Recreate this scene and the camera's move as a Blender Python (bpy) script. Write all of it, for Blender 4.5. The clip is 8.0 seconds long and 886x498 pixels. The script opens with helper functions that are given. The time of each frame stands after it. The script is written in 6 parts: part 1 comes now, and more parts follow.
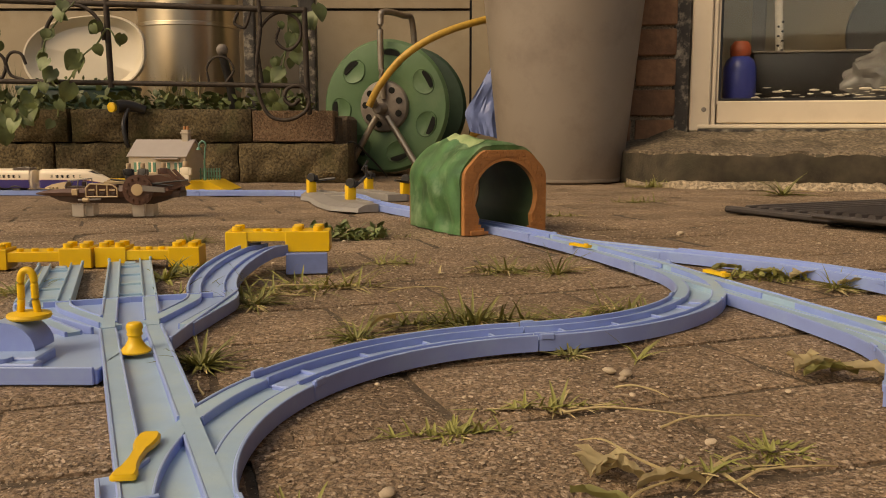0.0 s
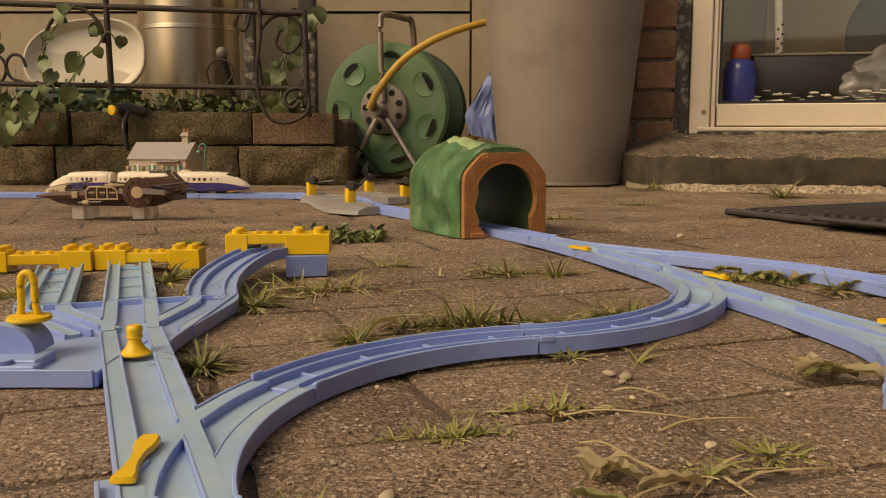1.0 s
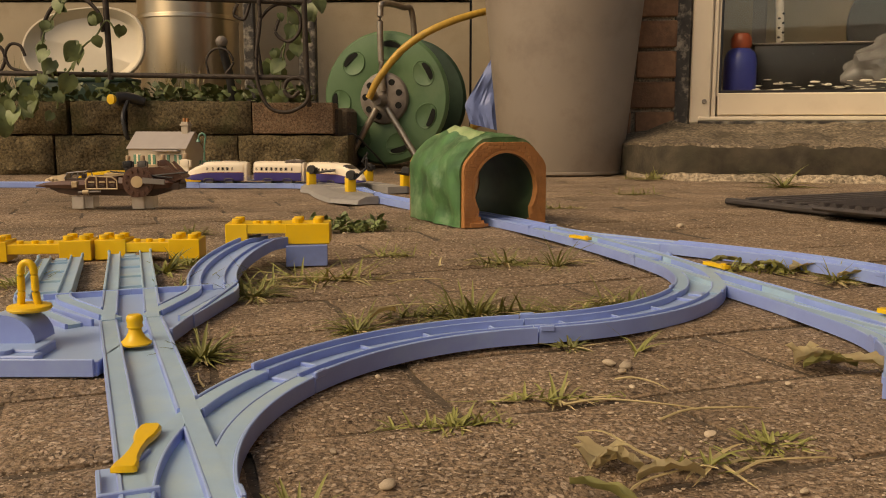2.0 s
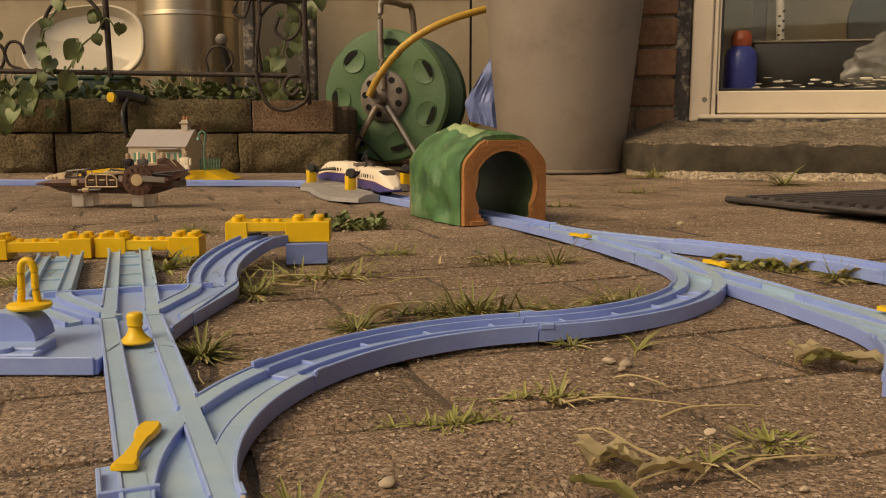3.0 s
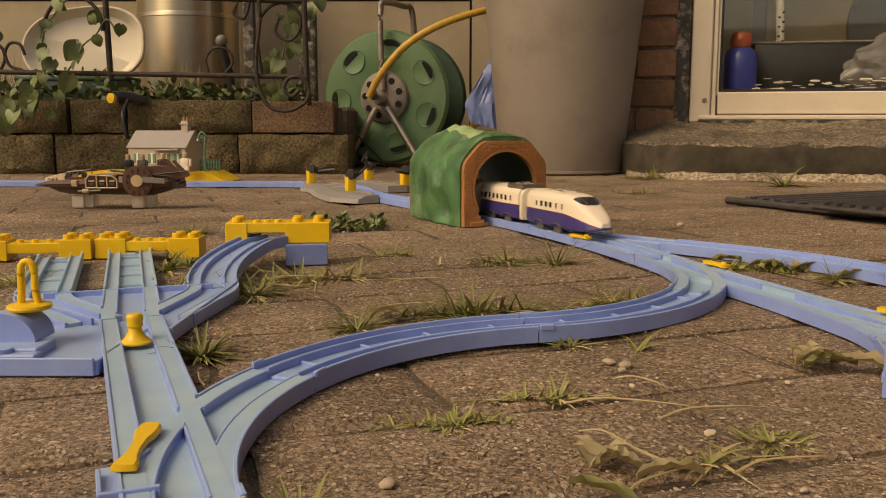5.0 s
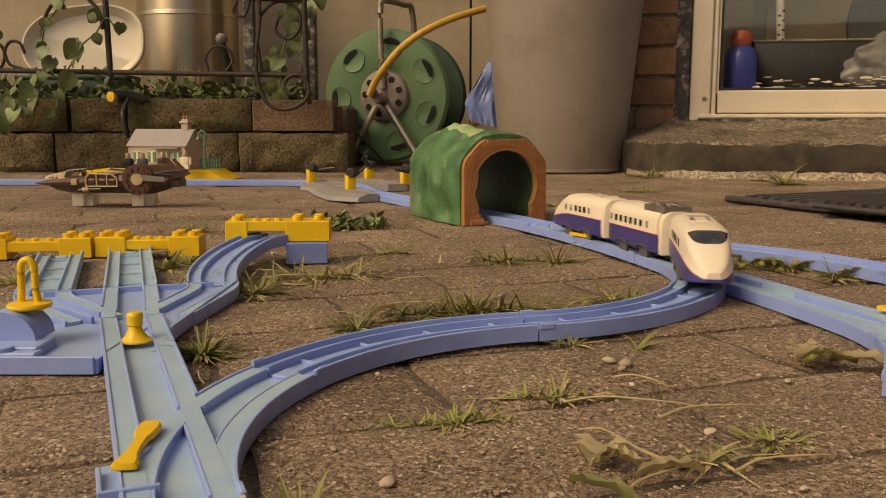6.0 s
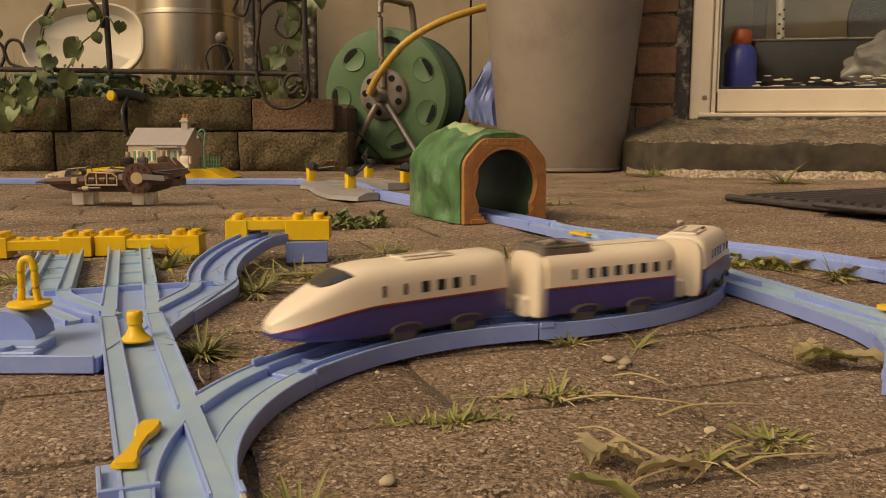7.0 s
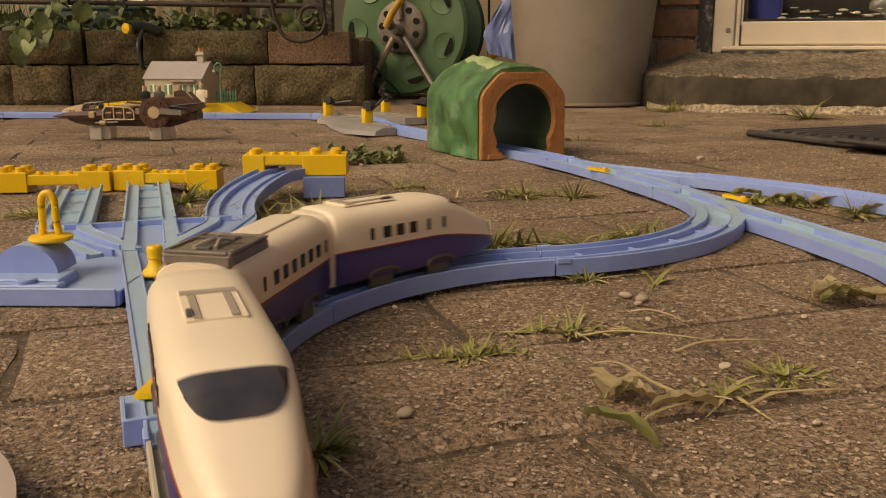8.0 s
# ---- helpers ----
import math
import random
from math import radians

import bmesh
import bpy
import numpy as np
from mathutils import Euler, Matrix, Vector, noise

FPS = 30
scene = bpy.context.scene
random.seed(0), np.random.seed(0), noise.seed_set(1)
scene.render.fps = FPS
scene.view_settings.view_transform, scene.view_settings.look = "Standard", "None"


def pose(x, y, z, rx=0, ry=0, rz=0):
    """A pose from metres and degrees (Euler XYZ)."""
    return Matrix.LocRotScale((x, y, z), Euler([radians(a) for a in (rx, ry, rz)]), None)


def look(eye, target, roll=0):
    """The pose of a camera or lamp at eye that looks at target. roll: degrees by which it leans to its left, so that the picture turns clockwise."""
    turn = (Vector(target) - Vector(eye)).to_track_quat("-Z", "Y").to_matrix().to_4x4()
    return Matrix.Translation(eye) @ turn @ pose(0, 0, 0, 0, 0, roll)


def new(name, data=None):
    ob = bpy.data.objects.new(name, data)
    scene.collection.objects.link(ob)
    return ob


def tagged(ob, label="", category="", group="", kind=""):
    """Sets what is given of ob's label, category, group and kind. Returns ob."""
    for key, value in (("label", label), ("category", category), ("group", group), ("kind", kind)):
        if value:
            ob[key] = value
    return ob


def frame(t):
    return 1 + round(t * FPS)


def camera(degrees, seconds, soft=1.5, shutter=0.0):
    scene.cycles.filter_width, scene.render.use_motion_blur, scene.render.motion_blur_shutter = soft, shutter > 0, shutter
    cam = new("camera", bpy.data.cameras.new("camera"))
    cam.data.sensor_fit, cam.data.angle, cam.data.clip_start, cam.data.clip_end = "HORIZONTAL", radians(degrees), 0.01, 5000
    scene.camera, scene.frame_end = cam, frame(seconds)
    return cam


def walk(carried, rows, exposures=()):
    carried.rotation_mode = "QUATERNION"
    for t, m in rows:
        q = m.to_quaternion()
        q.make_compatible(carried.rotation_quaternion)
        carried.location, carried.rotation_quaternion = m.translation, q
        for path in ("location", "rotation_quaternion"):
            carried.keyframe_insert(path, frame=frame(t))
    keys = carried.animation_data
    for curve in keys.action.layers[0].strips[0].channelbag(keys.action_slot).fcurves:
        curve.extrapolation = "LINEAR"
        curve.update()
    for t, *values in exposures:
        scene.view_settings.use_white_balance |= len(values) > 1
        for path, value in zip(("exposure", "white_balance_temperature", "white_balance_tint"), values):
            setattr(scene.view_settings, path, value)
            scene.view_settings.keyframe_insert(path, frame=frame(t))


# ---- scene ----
# ---- camera and light ----
SKY_STRENGTH, SUN_STRENGTH, EXPOSURE, KELVIN, TINT = 0.140, 1.38, 0.05, 9150, 12
cam = camera(53.66, 8.0, 1.0, 0.4)
EYE = 0.1296
PITCH = [  # seconds, degrees up, degrees to the left
    (0.0, -7.67, 0.0), (0.5, -7.45, 0.0), (1.0, -7.50, 0.0), (1.5, -7.88, 0.0), (1.7, -8.05, 0.0),
    (2.2, -8.22, 0.0), (2.8, -8.31, 0.0), (3.5, -8.30, 0.0), (4.0, -8.24, 0.0), (4.7, -8.23, 0.0), (5.3, -8.28, 0.0),
    (5.8, -8.32, 0.0), (6.5, -8.40, 0.0), (7.0, -8.42, 0.0), (7.2, -8.45, 0.0), (7.3, -8.67, 0.0), (7.4, -9.02, 0.10),
    (7.5, -10.10, 0.34), (7.6, -11.39, 0.80), (7.7, -12.18, 1.06), (7.8, -12.24, 1.07), (7.9, -12.38, 1.08), (8.0, -12.63, 1.14)]
walk(cam, [(t, pose(0, 0, EYE, 90 + up, 0, left)) for t, up, left in PITCH],
     [(0.0, EXPOSURE, KELVIN, TINT), (8.0, EXPOSURE, KELVIN, TINT)])

SUN_UP, SUN_TURN = 45.0, 234.0     # degrees above the horizon; clockwise from straight ahead
world = bpy.data.worlds.new("sky")
scene.world = world
world.use_nodes = True
wn = world.node_tree
sky = wn.nodes.new("ShaderNodeTexSky")
sky.sky_type, sky.sun_disc = "NISHITA", False
sky.sun_elevation, sky.sun_rotation = radians(SUN_UP), radians(SUN_TURN)
sky.air_density, sky.dust_density = 1.0, 3.0
wn.links.new(sky.outputs[0], wn.nodes["Background"].inputs["Color"])
wn.nodes["Background"].inputs["Strength"].default_value = SKY_STRENGTH
sun = new("sun", bpy.data.lights.new("sun", "SUN"))
sun.data.energy, sun.data.angle, sun.data.color = SUN_STRENGTH, radians(32), (1.0, 0.86, 0.68)
st, su = radians(SUN_TURN), radians(SUN_UP)
sun.matrix_world = look((8 * math.sin(st) * math.cos(su), 8 * math.cos(st) * math.cos(su), 8 * math.sin(su)), (0, 0, 0))

# ---- materials ----
def material(name, colour, rough=0.5, metal=0.0, vary=0.12, scale=40.0, bump=0.0, bump_scale=None, dirt=None, dirt_amount=0.0, dirt_scale=8.0, coat=0.0, sub=0.0, per_object=0.0):
    """A painted, moulded or weathered surface: base colour with fine variation, stains of a second colour and fine relief."""
    m = bpy.data.materials.new(name)
    m.use_nodes = True
    nt = m.node_tree
    n, l = nt.nodes, nt.links
    b = n["Principled BSDF"]
    b.inputs["Roughness"].default_value, b.inputs["Metallic"].default_value = rough, metal
    b.inputs["Coat Weight"].default_value = coat
    if sub:
        b.inputs["Subsurface Weight"].default_value = sub
        b.inputs["Subsurface Scale"].default_value = 0.003
    geo = n.new("ShaderNodeTexCoord")
    tex = n.new("ShaderNodeTexNoise")
    tex.inputs["Scale"].default_value, tex.inputs["Detail"].default_value = scale, 6
    l.new(geo.outputs["Object"], tex.inputs["Vector"])
    mix = n.new("ShaderNodeMix")
    mix.data_type = "RGBA"
    mix.inputs[6].default_value = (*[c * (1 - vary) for c in colour], 1)
    mix.inputs[7].default_value = (*[min(1, c * (1 + vary)) for c in colour], 1)
    ramp = n.new("ShaderNodeMapRange")
    ramp.inputs[1].default_value, ramp.inputs[2].default_value = 0.3, 0.7
    l.new(tex.outputs[0], ramp.inputs[0])
    l.new(ramp.outputs[0], mix.inputs[0])
    out = mix.outputs[2]
    if dirt:
        t2 = n.new("ShaderNodeTexNoise")
        t2.inputs["Scale"].default_value, t2.inputs["Detail"].default_value, t2.inputs["Roughness"].default_value = dirt_scale, 9, 0.68
        l.new(geo.outputs["Object"], t2.inputs["Vector"])
        r2 = n.new("ShaderNodeMapRange")
        r2.inputs[1].default_value, r2.inputs[2].default_value = 0.5, 0.66
        r2.inputs[4].default_value = dirt_amount
        l.new(t2.outputs[0], r2.inputs[0])
        m2 = n.new("ShaderNodeMix")
        m2.data_type = "RGBA"
        m2.inputs[7].default_value = (*dirt, 1)
        l.new(r2.outputs[0], m2.inputs[0])
        l.new(out, m2.inputs[6])
        out = m2.outputs[2]
    if per_object:
        info = n.new("ShaderNodeObjectInfo")
        r3 = n.new("ShaderNodeMapRange")
        r3.inputs[3].default_value, r3.inputs[4].default_value = 1 - per_object, 1 + per_object
        l.new(info.outputs["Random"], r3.inputs[0])
        hs = n.new("ShaderNodeHueSaturation")
        l.new(r3.outputs[0], hs.inputs["Value"])
        l.new(out, hs.inputs["Color"])
        out = hs.outputs[0]
    l.new(out, b.inputs["Base Color"])
    if bump:
        t3 = n.new("ShaderNodeTexNoise")
        t3.inputs["Scale"].default_value, t3.inputs["Detail"].default_value = bump_scale or scale * 4, 8
        l.new(geo.outputs["Object"], t3.inputs["Vector"])
        bp = n.new("ShaderNodeBump")
        bp.inputs["Strength"].default_value, bp.inputs["Distance"].default_value = min(1, bump), 0.002
        l.new(t3.outputs[0], bp.inputs["Height"])
        l.new(bp.outputs[0], b.inputs["Normal"])
    return m


def aggregate_material(name, paste, stone_a, stone_b, scale, rough=0.9, moss=None, per_object=0.1):
    """Worn concrete with exposed pebbles: pale and dark chips in a brown paste, with relief."""
    m = bpy.data.materials.new(name)
    m.use_nodes = True
    nt = m.node_tree
    n, l = nt.nodes, nt.links
    b = n["Principled BSDF"]
    b.inputs["Roughness"].default_value = rough
    b.inputs["Specular IOR Level"].default_value = 0.25
    geo = n.new("ShaderNodeNewGeometry")
    warp = n.new("ShaderNodeTexNoise")
    warp.inputs["Scale"].default_value = scale * 0.8
    l.new(geo.outputs["Position"], warp.inputs["Vector"])
    add = n.new("ShaderNodeVectorMath")
    add.operation = "MULTIPLY_ADD"
    add.inputs[1].default_value = (0.006, 0.006, 0.006)
    l.new(warp.outputs["Color"], add.inputs[0])
    l.new(geo.outputs["Position"], add.inputs[2])
    vor = n.new("ShaderNodeTexVoronoi")
    vor.inputs["Scale"].default_value, vor.inputs["Randomness"].default_value = scale, 1.0
    l.new(add.outputs[0], vor.inputs["Vector"])
    sep = n.new("ShaderNodeSeparateColor")
    l.new(vor.outputs["Color"], sep.inputs[0])
    pebble = n.new("ShaderNodeMix")
    pebble.data_type = "RGBA"
    pebble.inputs[6].default_value, pebble.inputs[7].default_value = (*stone_a, 1), (*stone_b, 1)
    l.new(sep.outputs[0], pebble.inputs[0])
    # which cells are pebbles, and how round
    has = n.new("ShaderNodeMath")
    has.operation, has.inputs[1].default_value = "GREATER_THAN", 0.32
    l.new(sep.outputs[1], has.inputs[0])
    near = n.new("ShaderNodeMapRange")
    near.inputs[1].default_value, near.inputs[2].default_value = 0.56, 0.36
    l.new(vor.outputs["Distance"], near.inputs[0])
    mask = n.new("ShaderNodeMath")
    mask.operation = "MULTIPLY"
    l.new(has.outputs[0], mask.inputs[0])
    l.new(near.outputs[0], mask.inputs[1])
    fine = n.new("ShaderNodeTexNoise")
    fine.inputs["Scale"].default_value, fine.inputs["Detail"].default_value, fine.inputs["Roughness"].default_value = scale * 1.3, 4, 0.7
    l.new(geo.outputs["Position"], fine.inputs["Vector"])
    sand = n.new("ShaderNodeMix")
    sand.data_type = "RGBA"
    sand.inputs[6].default_value, sand.inputs[7].default_value = (*[c * 0.50 for c in paste], 1), (*[min(1, c * 1.5) for c in paste], 1)
    fr = n.new("ShaderNodeMapRange")
    fr.inputs[1].default_value, fr.inputs[2].default_value = 0.40, 0.60
    l.new(fine.outputs[0], fr.inputs[0])
    l.new(fr.outputs[0], sand.inputs[0])
    base = n.new("ShaderNodeMix")
    base.data_type = "RGBA"
    l.new(mask.outputs[0], base.inputs[0])
    l.new(sand.outputs[2], base.inputs[6])
    l.new(pebble.outputs[2], base.inputs[7])
    big = n.new("ShaderNodeTexNoise")
    big.inputs["Scale"].default_value, big.inputs["Detail"].default_value, big.inputs["Roughness"].default_value = 7, 8, 0.65
    l.new(geo.outputs["Position"], big.inputs["Vector"])
    br = n.new("ShaderNodeMapRange")
    br.inputs[1].default_value, br.inputs[2].default_value, br.inputs[3].default_value, br.inputs[4].default_value = 0.35, 0.68, 0.68, 1.25
    l.new(big.outputs[0], br.inputs[0])
    info = n.new("ShaderNodeObjectInfo")
    pr = n.new("ShaderNodeMapRange")
    pr.inputs[3].default_value, pr.inputs[4].default_value = 1 - per_object, 1 + per_object
    l.new(info.outputs["Random"], pr.inputs[0])
    mul = n.new("ShaderNodeMath")
    mul.operation = "MULTIPLY"
    l.new(br.outputs[0], mul.inputs[0])
    l.new(pr.outputs[0], mul.inputs[1])
    hs = n.new("ShaderNodeHueSaturation")
    l.new(mul.outputs[0], hs.inputs["Value"])
    l.new(base.outputs[2], hs.inputs["Color"])
    out = hs.outputs[0]
    if moss:
        mm = n.new("ShaderNodeMix")
        mm.data_type = "RGBA"
        mm.inputs[7].default_value = (*moss, 1)
        mt = n.new("ShaderNodeTexNoise")
        mt.inputs["Scale"].default_value, mt.inputs["Detail"].default_value = 11, 10
        l.new(geo.outputs["Position"], mt.inputs["Vector"])
        mr = n.new("ShaderNodeMapRange")
        mr.inputs[1].default_value, mr.inputs[2].default_value, mr.inputs[4].default_value = 0.53, 0.7, 0.7
        l.new(mt.outputs[0], mr.inputs[0])
        l.new(mr.outputs[0], mm.inputs[0])
        l.new(out, mm.inputs[6])
        out = mm.outputs[2]
    l.new(out, b.inputs["Base Color"])
    hsum = n.new("ShaderNodeMath")
    hsum.operation, hsum.inputs[1].default_value = "MULTIPLY_ADD", 0.8
    l.new(mask.outputs[0], hsum.inputs[0])
    l.new(fine.outputs[0], hsum.inputs[2])
    bp = n.new("ShaderNodeBump")
    bp.inputs["Strength"].default_value, bp.inputs["Distance"].default_value = 0.75, 0.002
    l.new(hsum.outputs[0], bp.inputs["Height"])
    l.new(bp.outputs[0], b.inputs["Normal"])
    return m


M = {}
M["paver"] = aggregate_material("worn_paving_block", (0.250, 0.177, 0.115), (0.15, 0.105, 0.067), (0.54, 0.415, 0.30), 330)
M["soil"] = material("joint_soil", (0.095, 0.069, 0.044), 0.95, vary=0.4, scale=200, bump=1.0, bump_scale=300)
M["track"] = material("blue_track_plastic", (0.235, 0.325, 0.66), 0.36, vary=0.05, scale=60, dirt=(0.30, 0.44, 0.60), dirt_amount=0.3, dirt_scale=30, bump=0.05, bump_scale=300)


def dusted_lit_tops(m, top_colour, amount):
    """Pale dust, fading and light from above, all put into upward faces' colour."""
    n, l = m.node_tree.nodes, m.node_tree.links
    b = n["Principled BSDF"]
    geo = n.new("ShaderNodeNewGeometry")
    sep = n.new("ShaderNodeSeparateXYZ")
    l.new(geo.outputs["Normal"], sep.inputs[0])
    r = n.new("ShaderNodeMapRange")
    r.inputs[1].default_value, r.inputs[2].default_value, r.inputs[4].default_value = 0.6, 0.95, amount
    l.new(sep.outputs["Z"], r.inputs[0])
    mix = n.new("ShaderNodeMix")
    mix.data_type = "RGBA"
    mix.inputs[7].default_value = (*top_colour, 1)
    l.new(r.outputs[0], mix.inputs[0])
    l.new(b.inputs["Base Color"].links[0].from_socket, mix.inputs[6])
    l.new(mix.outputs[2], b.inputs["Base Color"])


# track tops painted paler by normal, light from above included
dusted_lit_tops(M["track"], (0.30, 0.44, 0.60), 0.65)
M["track_faded"] = material("faded_blue_track_plastic", (0.30, 0.45, 0.58), 0.4, vary=0.05, scale=60, dirt=(0.40, 0.52, 0.52), dirt_amount=0.5, dirt_scale=25, bump=0.05, bump_scale=300)
M["track_beige"] = material("grey_beige_track_plastic", (0.46, 0.41, 0.31), 0.45, vary=0.06, scale=60, dirt=(0.3, 0.26, 0.19), dirt_amount=0.3, dirt_scale=40)
M["yellow"] = material("yellow_plastic", (0.80, 0.50, 0.025), 0.35, vary=0.04, scale=60, dirt=(0.5, 0.32, 0.05), dirt_amount=0.2, dirt_scale=60)
M["blue_brick"] = material("blue_brick_plastic", (0.17, 0.24, 0.50), 0.4, vary=0.05, dirt=(0.12, 0.16, 0.3), dirt_amount=0.3, dirt_scale=60)
M["white"] = material("cream_white_plastic", (0.79, 0.68, 0.515), 0.36, vary=0.03, scale=40, dirt=(0.6, 0.52, 0.4), dirt_amount=0.12, dirt_scale=40)
M["navy"] = material("navy_plastic", (0.055, 0.045, 0.20), 0.28, vary=0.06, scale=60)
M["red_line"] = material("dark_red_paint", (0.30, 0.055, 0.03), 0.4)
M["saucer"] = material("pale_scuffed_plastic", (0.40, 0.34, 0.30), 0.4, vary=0.1, scale=20, dirt=(0.36, 0.30, 0.27), dirt_amount=0.5, dirt_scale=12)
M["windscreen"] = material("smoky_clear_windscreen", (0.035, 0.031, 0.030), 0.07, vary=0.5, scale=70, coat=0.5)
# mossy riser concrete, darkened further: the front's shade is put into the colour
M["shaded_concrete"] = material("shaded_mossy_concrete", (0.062, 0.050, 0.033), 0.9, vary=0.45, scale=22, bump=1.0, bump_scale=180, dirt=(0.05, 0.045, 0.026), dirt_amount=0.7, dirt_scale=9)
M["smoky"] = material("smoky_grey_plastic", (0.15, 0.125, 0.105), 0.25, vary=0.25, scale=120)
# solid black that stands for the shade inside openings
M["void"] = material("hole_shade_black", (0.008, 0.009, 0.007), 1.0)
M["dark_window"] = material("smoky_window_plastic", (0.018, 0.017, 0.018), 0.12, vary=0.1)
M["grey_plastic"] = material("dark_grey_plastic", (0.07, 0.066, 0.06), 0.5, vary=0.1)
M["rubber"] = material("wheel_grey", (0.10, 0.095, 0.085), 0.6, vary=0.15, scale=200)
M["roof_grey"] = material("grey_brown_roof_paint", (0.34, 0.285, 0.225), 0.5, vary=0.06)
M["hill"] = material("green_hill_plastic", (0.055, 0.150, 0.055), 0.42, vary=0.45, scale=34, bump=0.25, bump_scale=60, dirt=(0.20, 0.31, 0.17), dirt_amount=0.8, dirt_scale=20)
M["hill_pale"] = material("pale_green_scuffed_plastic", (0.33, 0.42, 0.20), 0.5, vary=0.2, scale=40, dirt=(0.12, 0.28, 0.08), dirt_amount=0.8, dirt_scale=25)
M["portal"] = material("terracotta_plastic", (0.39, 0.172, 0.060), 0.55, vary=0.12, scale=60, dirt=(0.27, 0.11, 0.035), dirt_amount=0.4, dirt_scale=50)
M["hollow"] = material("shaded_green_inside", (0.03, 0.06, 0.025), 0.6, vary=0.2)
M["crossing"] = material("grey_crossing_plastic", (0.27, 0.255, 0.235), 0.5, vary=0.1, dirt=(0.17, 0.15, 0.13), dirt_amount=0.5, dirt_scale=40)
M["black"] = material("black_plastic", (0.022, 0.021, 0.020), 0.4, vary=0.2)
M["bin"] = material("weathered_grey_plastic", (0.255, 0.212, 0.17), 0.5, vary=0.09, scale=5, bump=0.04, bump_scale=300, dirt=(0.18, 0.14, 0.11), dirt_amount=0.6, dirt_scale=6)
M["stone"] = aggregate_material("old_walling_stone", (0.115, 0.086, 0.044), (0.075, 0.057, 0.032), (0.185, 0.145, 0.082), 130, moss=(0.06, 0.060, 0.022), per_object=0.2)
M["red_stone"] = aggregate_material("brown_red_block", (0.20, 0.125, 0.075), (0.16, 0.10, 0.06), (0.27, 0.19, 0.12), 220, per_object=0.1)
M["concrete"] = aggregate_material("rough_concrete_step", (0.15, 0.117, 0.079), (0.085, 0.066, 0.046), (0.33, 0.265, 0.185), 105, moss=(0.05, 0.043, 0.026))
M["mortar"] = aggregate_material("pale_mortar", (0.27, 0.22, 0.16), (0.15, 0.12, 0.08), (0.42, 0.36, 0.27), 160)
M["fillet"] = aggregate_material("crumbling_mortar", (0.36, 0.285, 0.195), (0.16, 0.125, 0.085), (0.52, 0.43, 0.31), 120, moss=(0.09, 0.075, 0.045))
M["brick"] = material("brown_brick", (0.24, 0.125, 0.066), 0.85, vary=0.25, scale=60, bump=0.7, bump_scale=160, dirt=(0.12, 0.055, 0.03), dirt_amount=0.7, dirt_scale=14, per_object=0.25)
M["render"] = material("cream_wall_render", (0.38, 0.305, 0.205), 0.85, vary=0.08, scale=8, bump=0.35, bump_scale=200, dirt=(0.29, 0.22, 0.13), dirt_amount=0.6, dirt_scale=3.2)
M["frame_white"] = material("white_door_frame", (0.68, 0.575, 0.43), 0.4, vary=0.03, scale=8, dirt=(0.5, 0.4, 0.28), dirt_amount=0.22, dirt_scale=12)
M["peeling"] = material("peeling_black_timber", (0.035, 0.03, 0.025), 0.7, vary=0.3, scale=30, bump=0.8, bump_scale=90, dirt=(0.40, 0.35, 0.27), dirt_amount=0.85, dirt_scale=26)
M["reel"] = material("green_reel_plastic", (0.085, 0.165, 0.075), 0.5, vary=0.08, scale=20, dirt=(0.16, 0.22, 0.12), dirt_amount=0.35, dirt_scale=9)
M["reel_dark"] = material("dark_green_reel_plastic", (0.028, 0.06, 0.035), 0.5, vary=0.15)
M["hub"] = material("grey_hub_plastic", (0.20, 0.17, 0.14), 0.5, vary=0.12, dirt=(0.1, 0.075, 0.06), dirt_amount=0.5, dirt_scale=25)
M["tube"] = material("dull_metal_tube", (0.36, 0.31, 0.25), 0.38, metal=0.8, vary=0.12, scale=60)
M["hose"] = material("yellow_hose", (0.52, 0.31, 0.05), 0.45, vary=0.1, scale=80, dirt=(0.3, 0.18, 0.05), dirt_amount=0.5, dirt_scale=30)
M["steel"] = material("brushed_steel", (0.66, 0.57, 0.43), 0.27, metal=1.0, vary=0.05, scale=9)
steel_bsdf = M["steel"].node_tree.nodes["Principled BSDF"]      # brushed round the drum: highlights run up and down it
steel_bsdf.inputs["Roughness"].default_value, steel_bsdf.inputs["Anisotropic"].default_value, steel_bsdf.inputs["Anisotropic Rotation"].default_value = 0.36, 0.95, 0.25
steel_turn = M["steel"].node_tree.nodes.new("ShaderNodeTangent")
steel_turn.direction_type, steel_turn.axis = "RADIAL", "Z"
M["steel"].node_tree.links.new(steel_turn.outputs[0], steel_bsdf.inputs["Tangent"])
M["iron"] = material("rusty_black_iron", (0.045, 0.033, 0.024), 0.65, metal=0.3, vary=0.3, scale=80, bump=0.4)
M["cream"] = material("cream_enamel", (0.66, 0.585, 0.45), 0.35, vary=0.03, scale=10, dirt=(0.6, 0.5, 0.36), dirt_amount=0.3, dirt_scale=9)
M["trough"] = material("dark_green_trough", (0.02, 0.05, 0.03), 0.45, vary=0.2)
M["tarp"] = material("blue_plastic_sheet", (0.17, 0.23, 0.46), 0.4, vary=0.15, scale=25, bump=0.3, bump_scale=40)
M["mat"] = material("black_rubber_mat", (0.045, 0.038, 0.036), 0.55, vary=0.2, scale=60, dirt=(0.10, 0.08, 0.065), dirt_amount=0.5, dirt_scale=20)
M["grass"] = material("grass_blade", (0.225, 0.222, 0.06), 0.6, vary=0.35, scale=30, sub=0.0, per_object=0.3)
